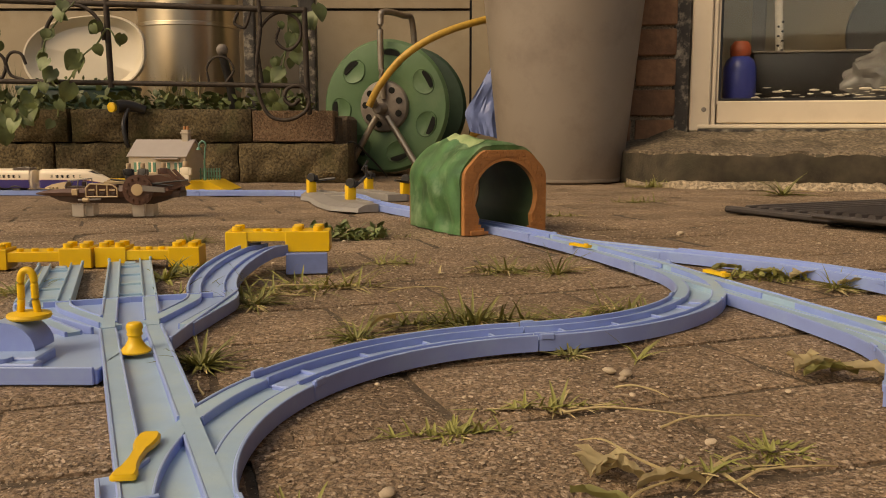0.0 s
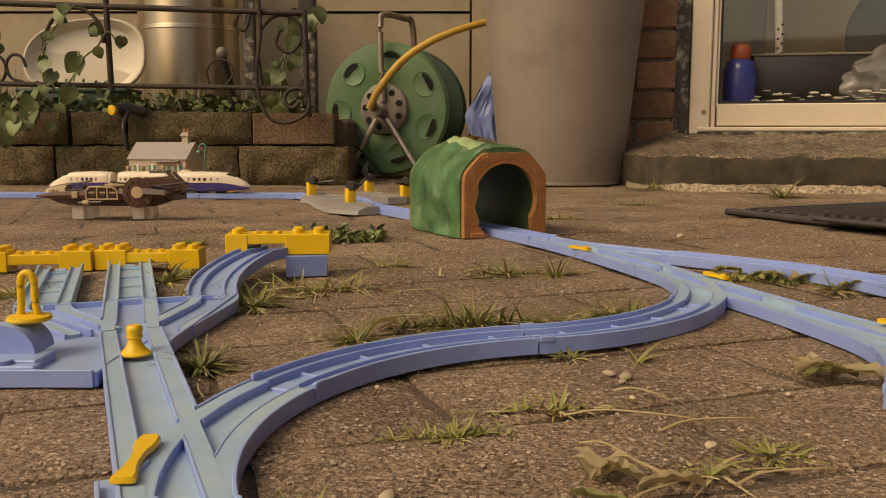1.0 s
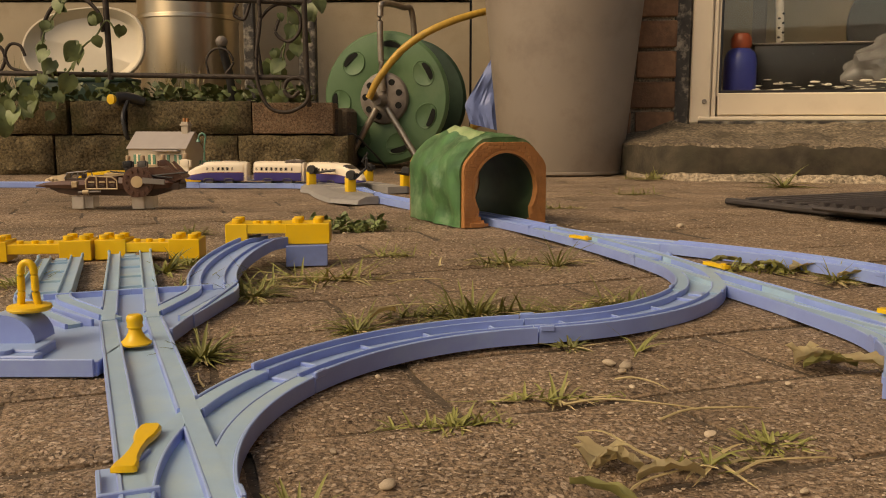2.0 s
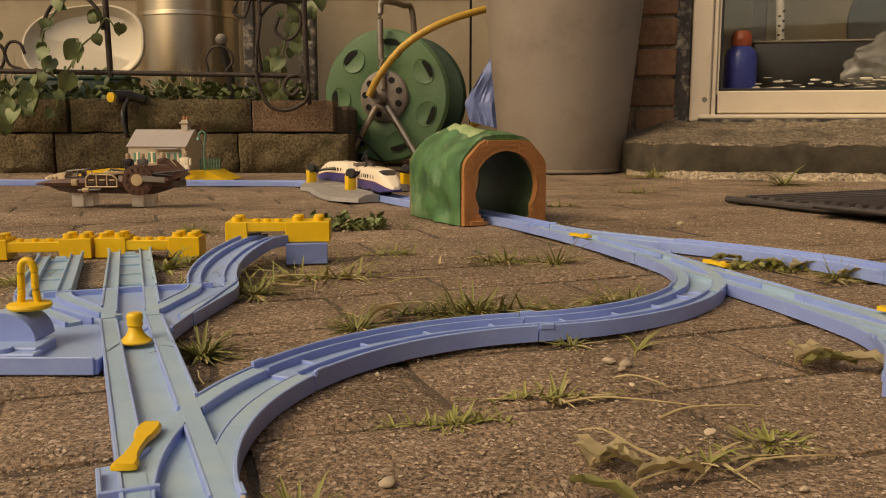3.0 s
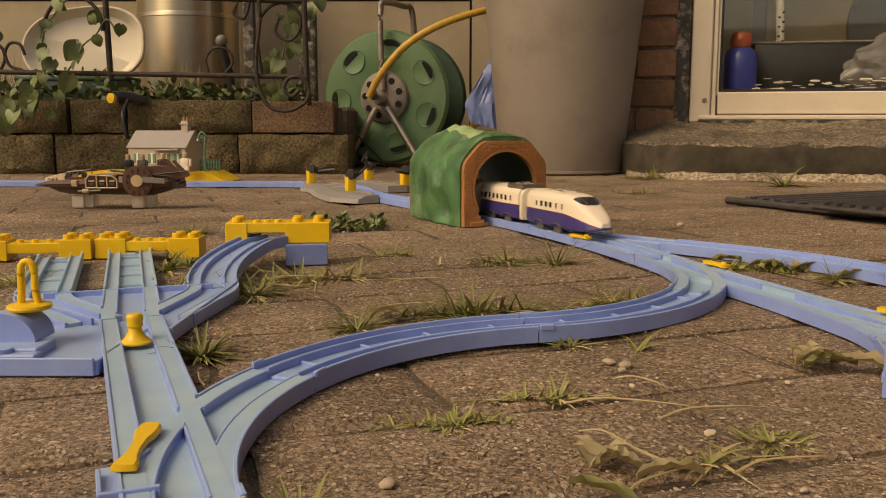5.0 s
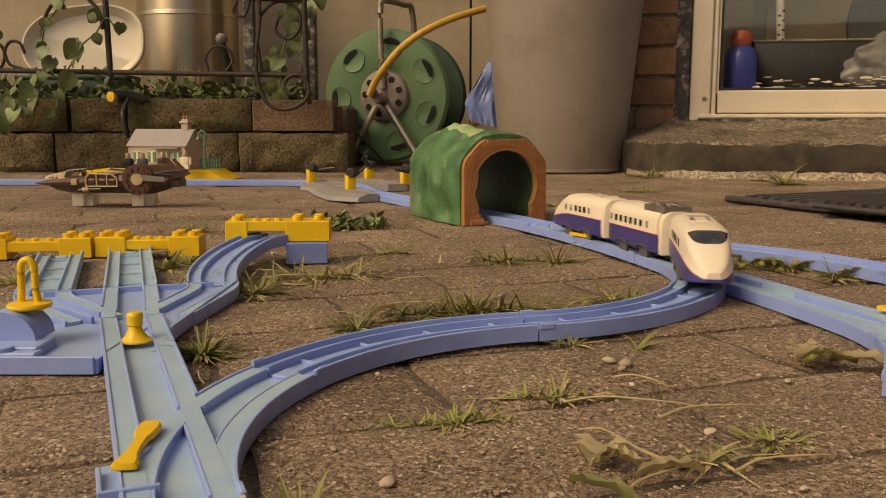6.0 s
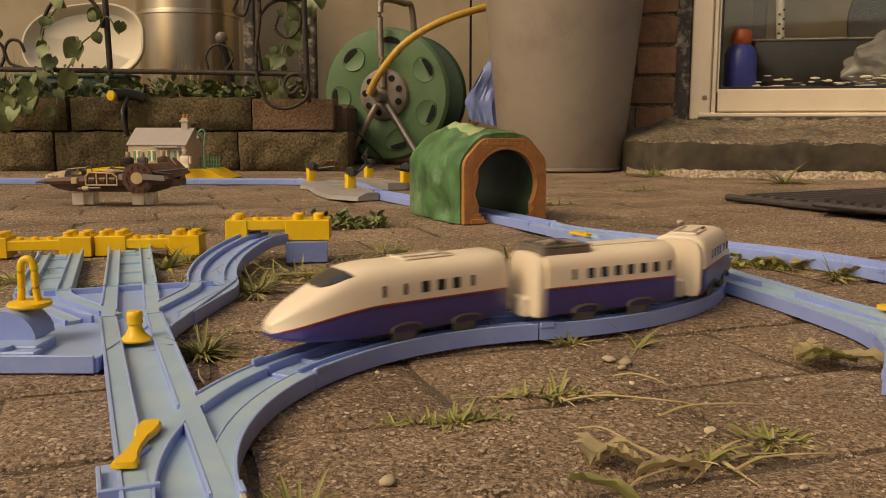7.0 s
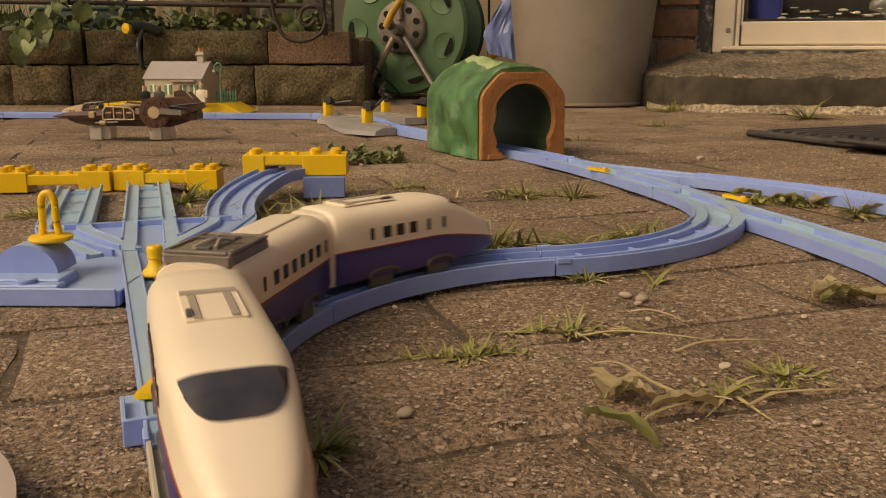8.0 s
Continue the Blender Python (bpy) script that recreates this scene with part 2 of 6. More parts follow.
M["pale_leaf"] = material("pale_green_leaf", (0.33, 0.32, 0.12), 0.6, vary=0.25, scale=60, dirt=(0.40, 0.31, 0.16), dirt_amount=0.5, dirt_scale=40)
M["straw"] = material("dry_grass", (0.45, 0.36, 0.18), 0.7, vary=0.3, scale=40)
M["leaf"] = material("green_leaf", (0.115, 0.145, 0.05), 0.5, vary=0.3, scale=40, per_object=0.25)
M["dry_leaf"] = material("dry_leaf", (0.54, 0.45, 0.26), 0.7, vary=0.25, scale=90, dirt=(0.38, 0.34, 0.15), dirt_amount=0.6, dirt_scale=25)
M["pebble"] = material("pale_pebble", (0.46, 0.37, 0.26), 0.7, vary=0.25, scale=120, per_object=0.3)
M["brown_a"] = material("reddish_brown_brick_plastic", (0.10, 0.05, 0.033), 0.35, vary=0.1)
M["brown_b"] = material("dark_brown_brick_plastic", (0.055, 0.033, 0.024), 0.4, vary=0.15)
M["tan"] = material("tan_brick_plastic", (0.47, 0.35, 0.20), 0.4, vary=0.06)
M["studgrey"] = material("grey_brick_plastic", (0.20, 0.18, 0.16), 0.4, vary=0.06)
M["house_wall"] = material("stone_grey_house_plastic", (0.44, 0.37, 0.28), 0.5, vary=0.06)
M["house_roof"] = material("slate_grey_plastic", (0.34, 0.30, 0.27), 0.5, vary=0.05)
M["teal"] = material("teal_plastic", (0.10, 0.24, 0.17), 0.4, vary=0.08)
M["skin"] = material("toy_figure_tan", (0.46, 0.33, 0.20), 0.5)
# near black: the room's dimness is put into its colour
M["interior"] = material("dimmed_room_colour", (0.042, 0.038, 0.035), 0.8, vary=0.15, scale=4)
M["blue_bottle"] = material("blue_bottle_plastic", (0.035, 0.05, 0.26), 0.3, vary=0.1)
M["red_cap"] = material("red_cap_plastic", (0.34, 0.07, 0.03), 0.4)
M["bag"] = material("clear_crumpled_bag", (0.15, 0.145, 0.145), 0.25, vary=0.4, scale=18, bump=0.8, bump_scale=30)
M["paper"] = material("white_drip_paint", (0.62, 0.56, 0.47), 0.5, vary=0.1)


def glass_material(name, tint, rough=0.02):
    m = bpy.data.materials.new(name)
    m.use_nodes = True
    b = m.node_tree.nodes["Principled BSDF"]
    b.inputs["Base Color"].default_value = (*tint, 1)
    b.inputs["Transmission Weight"].default_value = 1.0
    b.inputs["Roughness"].default_value, b.inputs["IOR"].default_value = rough, 1.45
    return m


M["glass"] = glass_material("window_glass", (0.93, 0.95, 0.94))
M["clear"] = material("cloudy_clear_plastic", (0.75, 0.70, 0.62), 0.12, vary=0.1)
M["clear"].node_tree.nodes["Principled BSDF"].inputs["Alpha"].default_value = 0.45


def grit_material(name, dark, light):
    """Grains that differ from one to the next."""
    m = bpy.data.materials.new(name)
    m.use_nodes = True
    n, l = m.node_tree.nodes, m.node_tree.links
    geo = n.new("ShaderNodeNewGeometry")
    ramp = n.new("ShaderNodeValToRGB")
    ramp.color_ramp.elements[0].color, ramp.color_ramp.elements[1].color = (*dark, 1), (*light, 1)
    e = ramp.color_ramp.elements.new(0.6)
    e.color = (*[0.55 * a + 0.45 * b for a, b in zip(dark, light)], 1)
    l.new(geo.outputs["Random Per Island"], ramp.inputs[0])
    l.new(ramp.outputs[0], n["Principled BSDF"].inputs["Base Color"])
    n["Principled BSDF"].inputs["Roughness"].default_value = 0.75
    return m


M["grit"] = grit_material("grit_grains", (0.13, 0.092, 0.06), (0.56, 0.44, 0.315))

# ---- building helpers ----
def thing(name, m=None, label="", category="", group="", kind=""):
    ob = new(name)
    if m is not None:
        ob.matrix_world = m
    return tagged(ob, label, category, group, kind)


def mesh_of(name, bm, mat, smooth=False):
    me = bpy.data.meshes.new(name)
    bmesh.ops.recalc_face_normals(bm, faces=bm.faces)
    bm.to_mesh(me)
    bm.free()
    me.materials.append(mat)
    if smooth:
        for p in me.polygons:
            p.use_smooth = True
        me.set_sharp_from_angle(angle=radians(38))
    return me


def part(name, bm, mat, parent=None, label="", smooth=False, at=None):
    ob = new(name, mesh_of(name, bm, mat, smooth))
    if parent is not None:
        ob.parent = parent
    if at is not None:
        ob.matrix_basis = at
    return tagged(ob, label)


def solo(name, bm, mat, m, label, category, group="", kind="", smooth=False):
    """A thing of a single mesh."""
    ob = part(name, bm, mat, smooth=smooth)
    ob.matrix_world = m
    return tagged(ob, label, category, group, kind)


def box(sx, sy, sz, x=0, y=0, z=0, bevel=0.0, seg=1, bm=None, m=None):
    """A box of that size centred on x, y with its underside at z."""
    b = bmesh.new()
    bmesh.ops.create_cube(b, size=1)
    bmesh.ops.scale(b, vec=(sx, sy, sz), verts=b.verts)
    if bevel:
        bmesh.ops.bevel(b, geom=b.edges[:], offset=bevel, segments=seg, profile=0.5, affect="EDGES")
    bmesh.ops.translate(b, vec=(x, y, z + sz / 2), verts=b.verts)
    return merge(bm, b, m)


def merge(bm, b, m=None):
    if m is not None:
        bmesh.ops.transform(b, matrix=m, verts=b.verts)
    if bm is None:
        return b
    me = bpy.data.meshes.new("t")
    b.to_mesh(me)
    b.free()
    bm.from_mesh(me)
    bpy.data.meshes.remove(me)
    return bm


def rod(r1, r2, h, x=0, y=0, z=0, seg=20, bevel=0.0, bm=None, m=None):
    b = bmesh.new()
    bmesh.ops.create_cone(b, cap_ends=True, segments=seg, radius1=r1, radius2=r2, depth=h)
    if bevel:
        rim = [e for e in b.edges if abs(e.verts[0].co.z - e.verts[1].co.z) < 1e-6]
        bmesh.ops.bevel(b, geom=rim, offset=bevel, segments=2, profile=0.5, affect="EDGES")
    bmesh.ops.translate(b, vec=(x, y, z + h / 2), verts=b.verts)
    return merge(bm, b, m)


def ball(r, x=0, y=0, z=0, sx=1, sy=1, sz=1, bm=None, seg=14):
    b = bmesh.new()
    bmesh.ops.create_uvsphere(b, u_segments=seg, v_segments=max(6, seg * 2 // 3), radius=r)
    bmesh.ops.scale(b, vec=(sx, sy, sz), verts=b.verts)
    bmesh.ops.translate(b, vec=(x, y, z), verts=b.verts)
    return merge(bm, b)


def rings(sections, bm=None, closed_ring=True, caps=True):
    """Joins rows of points, each row a ring, into a skin."""
    b = bm or bmesh.new()
    rows = [[b.verts.new(p) for p in s] for s in sections]
    n = len(rows[0])
    for a, c in zip(rows, rows[1:]):
        for i in range(n if closed_ring else n - 1):
            j = (i + 1) % n
            b.faces.new((a[i], a[j], c[j], c[i]))
    if caps and closed_ring:
        b.faces.new(rows[0][::-1])
        b.faces.new(rows[-1])
    return b


def pipe(points, r, seg=10, bm=None, taper=None):
    """A round bar along points."""
    pts = [Vector(p) for p in points]
    secs = []
    up = Vector((0, 0, 1))
    for i, p in enumerate(pts):
        d = (pts[min(i + 1, len(pts) - 1)] - pts[max(i - 1, 0)]).normalized()
        side = d.cross(up)
        if side.length < 0.05:
            side = d.cross(Vector((0, 1, 0)))
        side.normalize()
        nrm = side.cross(d)
        rr = r if taper is None else r * (1 + (taper - 1) * i / (len(pts) - 1))
        secs.append([p + side * rr * math.cos(a) + nrm * rr * math.sin(a) for a in [2 * math.pi * k / seg for k in range(seg)]])
    return rings(secs, bm)


def lathe(profile, seg=32, bm=None, m=None):
    """Turns rows of (radius, height) round the z axis."""
    b = rings([[(r * math.cos(2 * math.pi * k / seg), r * math.sin(2 * math.pi * k / seg), z) for k in range(seg)] for r, z in profile])
    return merge(bm, b, m)


def bend(points, n=8):
    """A smooth line through points."""
    p = [Vector(q) for q in points]
    p = [2 * p[0] - p[1]] + p + [2 * p[-1] - p[-2]]
    out = []
    for a, b, c, d in zip(p, p[1:], p[2:], p[3:]):
        for k in range(n):
            t = k / n
            out.append(0.5 * ((2 * b) + (c - a) * t + (2 * a - 5 * b + 4 * c - d) * t * t + (3 * b - a - 3 * c + d) * t ** 3))
    return out + [p[-2]]


class Route:
    """A level line of straights and arcs: rows of (length, turn per metre)."""

    def __init__(self, x, y, heading, pieces):
        self.rows, s = [], 0.0
        for length, k in pieces:
            self.rows.append((s, x, y, heading, k))
            x, y, heading = self.step(x, y, heading, k, length)
            s += length
        self.length = s

    @staticmethod
    def step(x, y, h, k, d):
        if abs(k) < 1e-6:
            return x + d * math.cos(h), y + d * math.sin(h), h
        return x + (math.sin(h + k * d) - math.sin(h)) / k, y - (math.cos(h + k * d) - math.cos(h)) / k, h + k * d

    def at(self, s):
        row = self.rows[0]
        for r in self.rows:
            if r[0] <= s:
                row = r
        s0, x, y, h, k = row
        return self.step(x, y, h, k, s - s0)

    def part_of(self, s0, s1, n=None):
        n = n or max(2, int(abs(s1 - s0) / 0.0035))
        return [self.at(s0 + (s1 - s0) * i / n) for i in range(n + 1)]


# the line on which the train runs, from the far left to beside the camera
LINE = Route(-2.2697, 1.8473, radians(-2.0), [(1.9252, 0), (0.2653, -5.0), (0.2, 1.3525), (0.335, 0), (0.3984, -0.6502), (0.3123, -4.9892), (0.3346, 5.1702), (0.7, 0)])

# ---- toy railway: track pieces ----
HALF, LIP, GROOVE, INNER = 0.019, 0.0172, 0.0066, 0.0082
FLAT = 0.0080   # a switch is moulded flat, with a sunken middle and low lips
BED = [(-LIP, 0.0), (LIP, 0.0), (LIP, FLAT), (0.0094, FLAT), (0.0092, 0.0040), (-0.0092, 0.0040), (-0.0094, FLAT), (-LIP, FLAT)]
MOULD = [(-HALF, 0.0), (HALF, 0.0), (HALF, 0.0094), (HALF - 0.0004, 0.0098), (LIP + 0.0003, 0.0098), (LIP, 0.0094), (LIP, GROOVE), (0.0097, GROOVE), (0.0096, 0.0087), (0.0093, 0.0090), (0.0085, 0.0090), (INNER, 0.0087), (INNER, 0.0046)]
MOULD = MOULD + [(-y, z) for y, z in MOULD[:1:-1]]


def distance(p, line):
    """How far p lies beside a branch, or a large number when beyond its ends."""
    best, side = 9.0, 0.0
    for x, y, h in line:
        d = math.hypot(p[0] - x, p[1] - y)
        if d < best:
            best, side = d, abs(-(p[0] - x) * math.sin(h) + (p[1] - y) * math.cos(h))
    return side if best < 0.03 else 9.0


def sweep(line, ring, drop=0.0):
    return rings([[(x - q * math.sin(h), y + q * math.cos(h), z - drop if z > 0 else z) for q, z in ring] for x, y, h in line])


def free_runs(line, mid, others, near, far):
    """The stretches of a lip or rail that don't cross another branch's groove."""
    runs, cur = [], []
    for x, y, h in line:
        p = (x - mid * math.sin(h), y + mid * math.cos(h))
        if all(not (near < distance(p, o) < far) for o in others):
            cur.append((x, y, h))
        else:
            runs.append(cur)
            cur = []
    return [r for r in runs + [cur] if len(r) > 1]


def bar(a, b, z0, z1, c=0.0004):
    return [(a, z0), (b, z0), (b, z1 - c), (b - c, z1), (a + c, z1), (a, z1 - c)]


def track(name, branches, label, mat="track", ribs=True, tongue=True):
    x, y, h = branches[0][len(branches[0]) // 2]
    t = thing(name, pose(x, y, 0), label, "toy track", "railway track pieces")
    branches = [[(px - x, py - y, ph) for px, py, ph in line] for line in branches]
    if len(branches) == 1:
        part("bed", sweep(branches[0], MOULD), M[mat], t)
    else:
        for i, line in enumerate(branches):
            others = [o for j, o in enumerate(branches) if j != i]
            part("bed", sweep(line, BED, 0.00025 * i), M["track_faded" if mat == "track" else mat], t)
            for sgn in (-1, 1):
                a, b = sorted((sgn * LIP, sgn * HALF))
                for r in free_runs(line, (a + b) / 2, others, -1, 0.0176):
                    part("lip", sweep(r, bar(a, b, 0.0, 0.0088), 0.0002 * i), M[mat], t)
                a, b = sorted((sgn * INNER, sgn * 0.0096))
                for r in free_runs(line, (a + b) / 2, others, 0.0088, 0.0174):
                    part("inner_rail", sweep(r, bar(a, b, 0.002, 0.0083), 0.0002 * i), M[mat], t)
    if ribs:
        line = branches[0]
        for i in range(4):
            px, py, ph = line[int((i + 0.5) * (len(line) - 1) / 4)]
            part("rib", box(0.0022, 0.0166, 0.0022, 0, 0, 0.0042, 0.0003, 1, None, Matrix.Translation((px, py, 0)) @ Matrix.Rotation(ph, 4, "Z")), M[mat], t)
    if tongue:
        ex, ey, eh = branches[0][-1]
        m = Matrix.Translation((ex, ey, 0)) @ Matrix.Rotation(eh, 4, "Z")
        part("coupling_tab", box(0.013, 0.010, 0.0030, -0.004, 0, 0.0030, 0.0006, 1, None, m), M[mat], t)
        for sgn in (-1, 1):
            part("joint_lug", box(0.009, 0.0022, 0.0036, -0.0048, sgn * 0.0186, 0.0070, 0.0005, 1, None, m), M[mat], t)
    return t


GAP = 0.0005
edges = [0.9, 1.12, 1.34, 1.56, 1.78, 1.98]
for a, b in zip(edges, edges[1:]):
    track("straight_track", [LINE.part_of(a + GAP, b - GAP)], "light blue plastic straight toy track on the paving by the wall")
track("curved_track", [LINE.part_of(1.98 + GAP, 2.30 - GAP)], "light blue plastic curved toy track leading into the tunnel")
track("straight_track", [LINE.part_of(2.30 + GAP, 2.52 - GAP)], "light blue plastic straight toy track in front of the tunnel mouth")
track("straight_track", [LINE.part_of(2.52 + GAP, 2.85 - GAP)], "light blue plastic straight toy track running through the tunnel")
bx, by, bh = LINE.at(2.85)
BACK = Route(bx, by, bh, [(0.10, 4.0), (0.17, 0), (0.36, -3.5), (0.3, 0)])
track("track_switch", [LINE.part_of(2.85 + GAP, 3.09 - GAP), BACK.part_of(0.004, 0.18)], "light blue plastic track switch with a yellow lever", ribs=False)
track("curved_track", [BACK.part_of(0.18 + GAP, 0.42)], "light blue plastic curved toy track on the paving")
track("curved_track", [BACK.part_of(0.42 + GAP, 0.62)], "light blue plastic curved toy track on the paving")
bx, by, bh = LINE.at(3.09)
SIDE = Route(bx, by, bh, [(0.17, 0.2), (0.11, -1.0), (0.092, -7.0), (0.4, 0)])
track("track_switch", [LINE.part_of(3.09 + GAP, 3.262 - GAP), SIDE.part_of(0.004, 0.145)], "light blue plastic track switch with a yellow lever", ribs=False)
bx, by, bh = SIDE.at(0.18)
FORK = Route(bx, by, bh, [(0.26, 1.2)])
track("track_switch", [SIDE.part_of(0.145 + GAP, 0.33), FORK.part_of(0.004, 0.14)], "light blue plastic track switch with a yellow lever", ribs=False)
track("curved_track", [SIDE.part_of(0.33 + GAP, 0.42)], "light blue plastic curved toy track on the paving")
track("curved_track", [LINE.part_of(3.262 + GAP, 3.436 - GAP)], "light blue plastic curved toy track among grass tufts")
track("curved_track", [LINE.part_of(3.436 + GAP, 3.612 - GAP)], "light blue plastic curved toy track among grass tufts")
ax, ay, ah = LINE.at(3.771)
AXIS = Route(ax - 0.62 * math.cos(ah), ay - 0.62 * math.sin(ah), ah, [(1.2, 0)])   # the straight through the station; 0.62 lies at the switch's end
track("track_switch", [AXIS.part_of(0.322, 0.62), LINE.part_of(3.612 + GAP, 3.771)], "large light blue plastic track switch with yellow lever", ribs=False)
track("straight_track", [LINE.part_of(3.771 + GAP, 3.95)], "grey beige plastic straight toy track beyond the switch", "track_beige")
track("straight_track", [LINE.part_of(3.95 + GAP, 4.17)], "grey beige plastic straight toy track beyond the switch", "track_beige")
# three way switch before the station
tx, ty, th = AXIS.at(0.32)
STATION = Route(tx, ty, radians(109.6), [(0.6, 0)])
nx, ny = math.cos(radians(19.6)), math.sin(radians(19.6))     # square to the station's straight, to its right
RIGHT = Route(tx + 0.020 * nx, ty + 0.020 * ny, radians(84.6), [(0.074, 0), (0.036, 12.0), (0.2, 0)])
LEFT = Route(tx - 0.020 * nx, ty - 0.020 * ny, radians(134.6), [(0.074, 0), (0.036, -12.0), (0.3, 0)])
track("three_way_switch", [STATION.part_of(GAP, 0.103), RIGHT.part_of(0.002, 0.110), LEFT.part_of(0.002, 0.110)], "light blue plastic three way track switch before the station", ribs=False, tongue=False)
web = thing("switch_plate", pose(tx, ty, 0), "light blue plastic plate under the three way switch", "toy track")
ends = [(x - tx, y - ty) for x, y, _ in (RIGHT.at(0.110), STATION.at(0.103), LEFT.at(0.110))]
near_r, near_l = (0.0225 * nx + 0.014, 0.0225 * ny - 0.040), (-0.0225 * nx, -0.0225 * ny)
far_r, far_l = (ends[0][0] + 0.018 * nx, ends[0][1] + 0.018 * ny), (ends[2][0] - 0.018 * nx, ends[2][1] - 0.018 * ny)
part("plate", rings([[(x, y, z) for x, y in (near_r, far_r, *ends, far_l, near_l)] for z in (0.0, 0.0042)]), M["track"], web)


def plate_wall(name, p, q, high=0.0094):
    d = Vector((q[0] - p[0], q[1] - p[1], 0))
    m = Matrix.Translation(((p[0] + q[0]) / 2, (p[1] + q[1]) / 2, 0)) @ Matrix.Rotation(math.atan2(d.y, d.x), 4, "Z")
    part(name, box(d.length, 0.0022, high, 0, 0, 0, 0.0004, 1, None, m), M["track"], web)


plate_wall("edge_bar", near_r, far_r, 0.0092)
plate_wall("edge_bar", near_l, far_l, 0.0092)
plate_wall("cross_bar", ends[0], ends[1], 0.0084)
plate_wall("cross_bar", ends[1], ends[2], 0.0084)
track("straight_track", [STATION.part_of(0.103 + GAP, 0.306)], "light blue plastic straight toy track ending at yellow bricks", "track_faded")
track("straight_track", [LEFT.part_of(0.110 + GAP, 0.305)], "light blue plastic straight toy track ending at yellow bricks", "track_faded")
rx, ry, rh = RIGHT.at(0.110)
CLIMB = Route(rx, ry, rh, [(0.16, -5.7)])
climb = thing("curved_track", pose(rx, ry, 0), "light blue plastic curved track climbing under a yellow brick", "toy track", "railway track pieces")
rise = CLIMB.part_of(GAP, 0.160)
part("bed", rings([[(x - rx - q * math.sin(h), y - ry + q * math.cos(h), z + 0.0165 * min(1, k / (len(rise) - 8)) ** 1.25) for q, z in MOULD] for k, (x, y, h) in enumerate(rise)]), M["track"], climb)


def lever(m, label, size=1.0):
    """A yellow switch lever: a flat bar with a round knob at each end."""
    t = thing("switch_lever", m, label, "lever", "switch levers")
    outline = []
    for k in range(28):
        a = 2 * math.pi * k / 28
        c, s = math.cos(a), math.sin(a)
        outline.append((0.0145 * c, (0.0022 + 0.0028 * min(1, (abs(c) / 0.95) ** 4)) * (1 if s >= 0 else -1) * min(1, abs(s) * 2.2)))
    b = bmesh.new()
    rings([[(x * size, y * size, z) for x, y in outline] for z in (0.0, 0.0022, 0.0028)], b)
    part("bar", b, M["yellow"], t)
    part("pivot", rod(0.0026 * size, 0.0022 * size, 0.0016, 0.009 * size, 0, 0.0027, 14, 0.0004), M["yellow"], t)
    return t


lever(pose(0.1435, 0.907, 0.0101, 0, 0, -58), "flat yellow switch lever lying on blue track")
lever(pose(0.2300, 0.727, 0.0101, 0, 0, -70), "flat yellow switch lever lying on blue track")
lever(pose(0.283, 0.535, 0.0101, 0, 0, -80), "flat yellow switch lever lying on blue track")

# ---- the train ----
CAR_W, CAR_Z0, CAR_Z1 = 0.0188, 0.0148, 0.0525   # half width, skirt underside and roof above the paving


def car_section(x, half, z0, z1, bulge=1.0, n=7):
    """One upright ring of a car body: flat sides, rounded shoulders, arched roof; bulge below 1 draws the upper sides in."""
    h = z1 - z0
    side = [(half * 0.93, z0), (half, z0 + 0.12 * h), (half * (1 + bulge) / 2, z0 + 0.45 * h), (half * 0.985 * bulge, z0 + 0.66 * h)]
    for k in range(1, n + 1):
        a = math.pi / 2 * k / n
        side.append((half * 0.985 * bulge * math.cos(a) ** 0.55 if k < n else 0.0, z0 + 0.66 * h + 0.34 * h * math.sin(a) ** 0.8))
    ring = [(x, -y, z) for y, z in side] + [(x, y, z) for y, z in side[-2::-1]]
    return ring


def side_at(ring, z):
    """How far out the ring's side stands at that height."""
    half = ring[:len(ring) // 2 + 1]
    for p, q in zip(half, half[1:]):
        if p[2] <= z <= q[2]:
            return abs(p[1]) + (abs(q[1]) - abs(p[1])) * (z - p[2]) / max(1e-9, q[2] - p[2])
    return abs(half[0][1]) if z < half[0][2] else 0.0


NOSE = ((0.0, 0.0), (0.12, 0.012), (0.24, 0.045), (0.34, 0.115), (0.44, 0.225), (0.55, 0.35), (0.66, 0.470), (0.78, 0.600), (0.9, 0.745), (1.0, 0.92))


def head_profile(u):
    """Along the nose, u from 0 (cab) to 1 (tip): half width, underside, roof."""
    half = CAR_W * math.sqrt(max(0.0, 1 - (0.975 * u) ** 4.6)) * (1 - 0.05 * u)
    fall = 0.0
    for (a, p), (b, q) in zip(NOSE, NOSE[1:]):
        if a <= u <= b:
            fall = p + (q - p) * (u - a) / (b - a)
    z1 = CAR_Z1 - (CAR_Z1 - 0.0235) * fall
    z0 = CAR_Z0 + 0.004 * u ** 3
    return max(half, 0.002), z0, max(z1, z0 + 0.005)


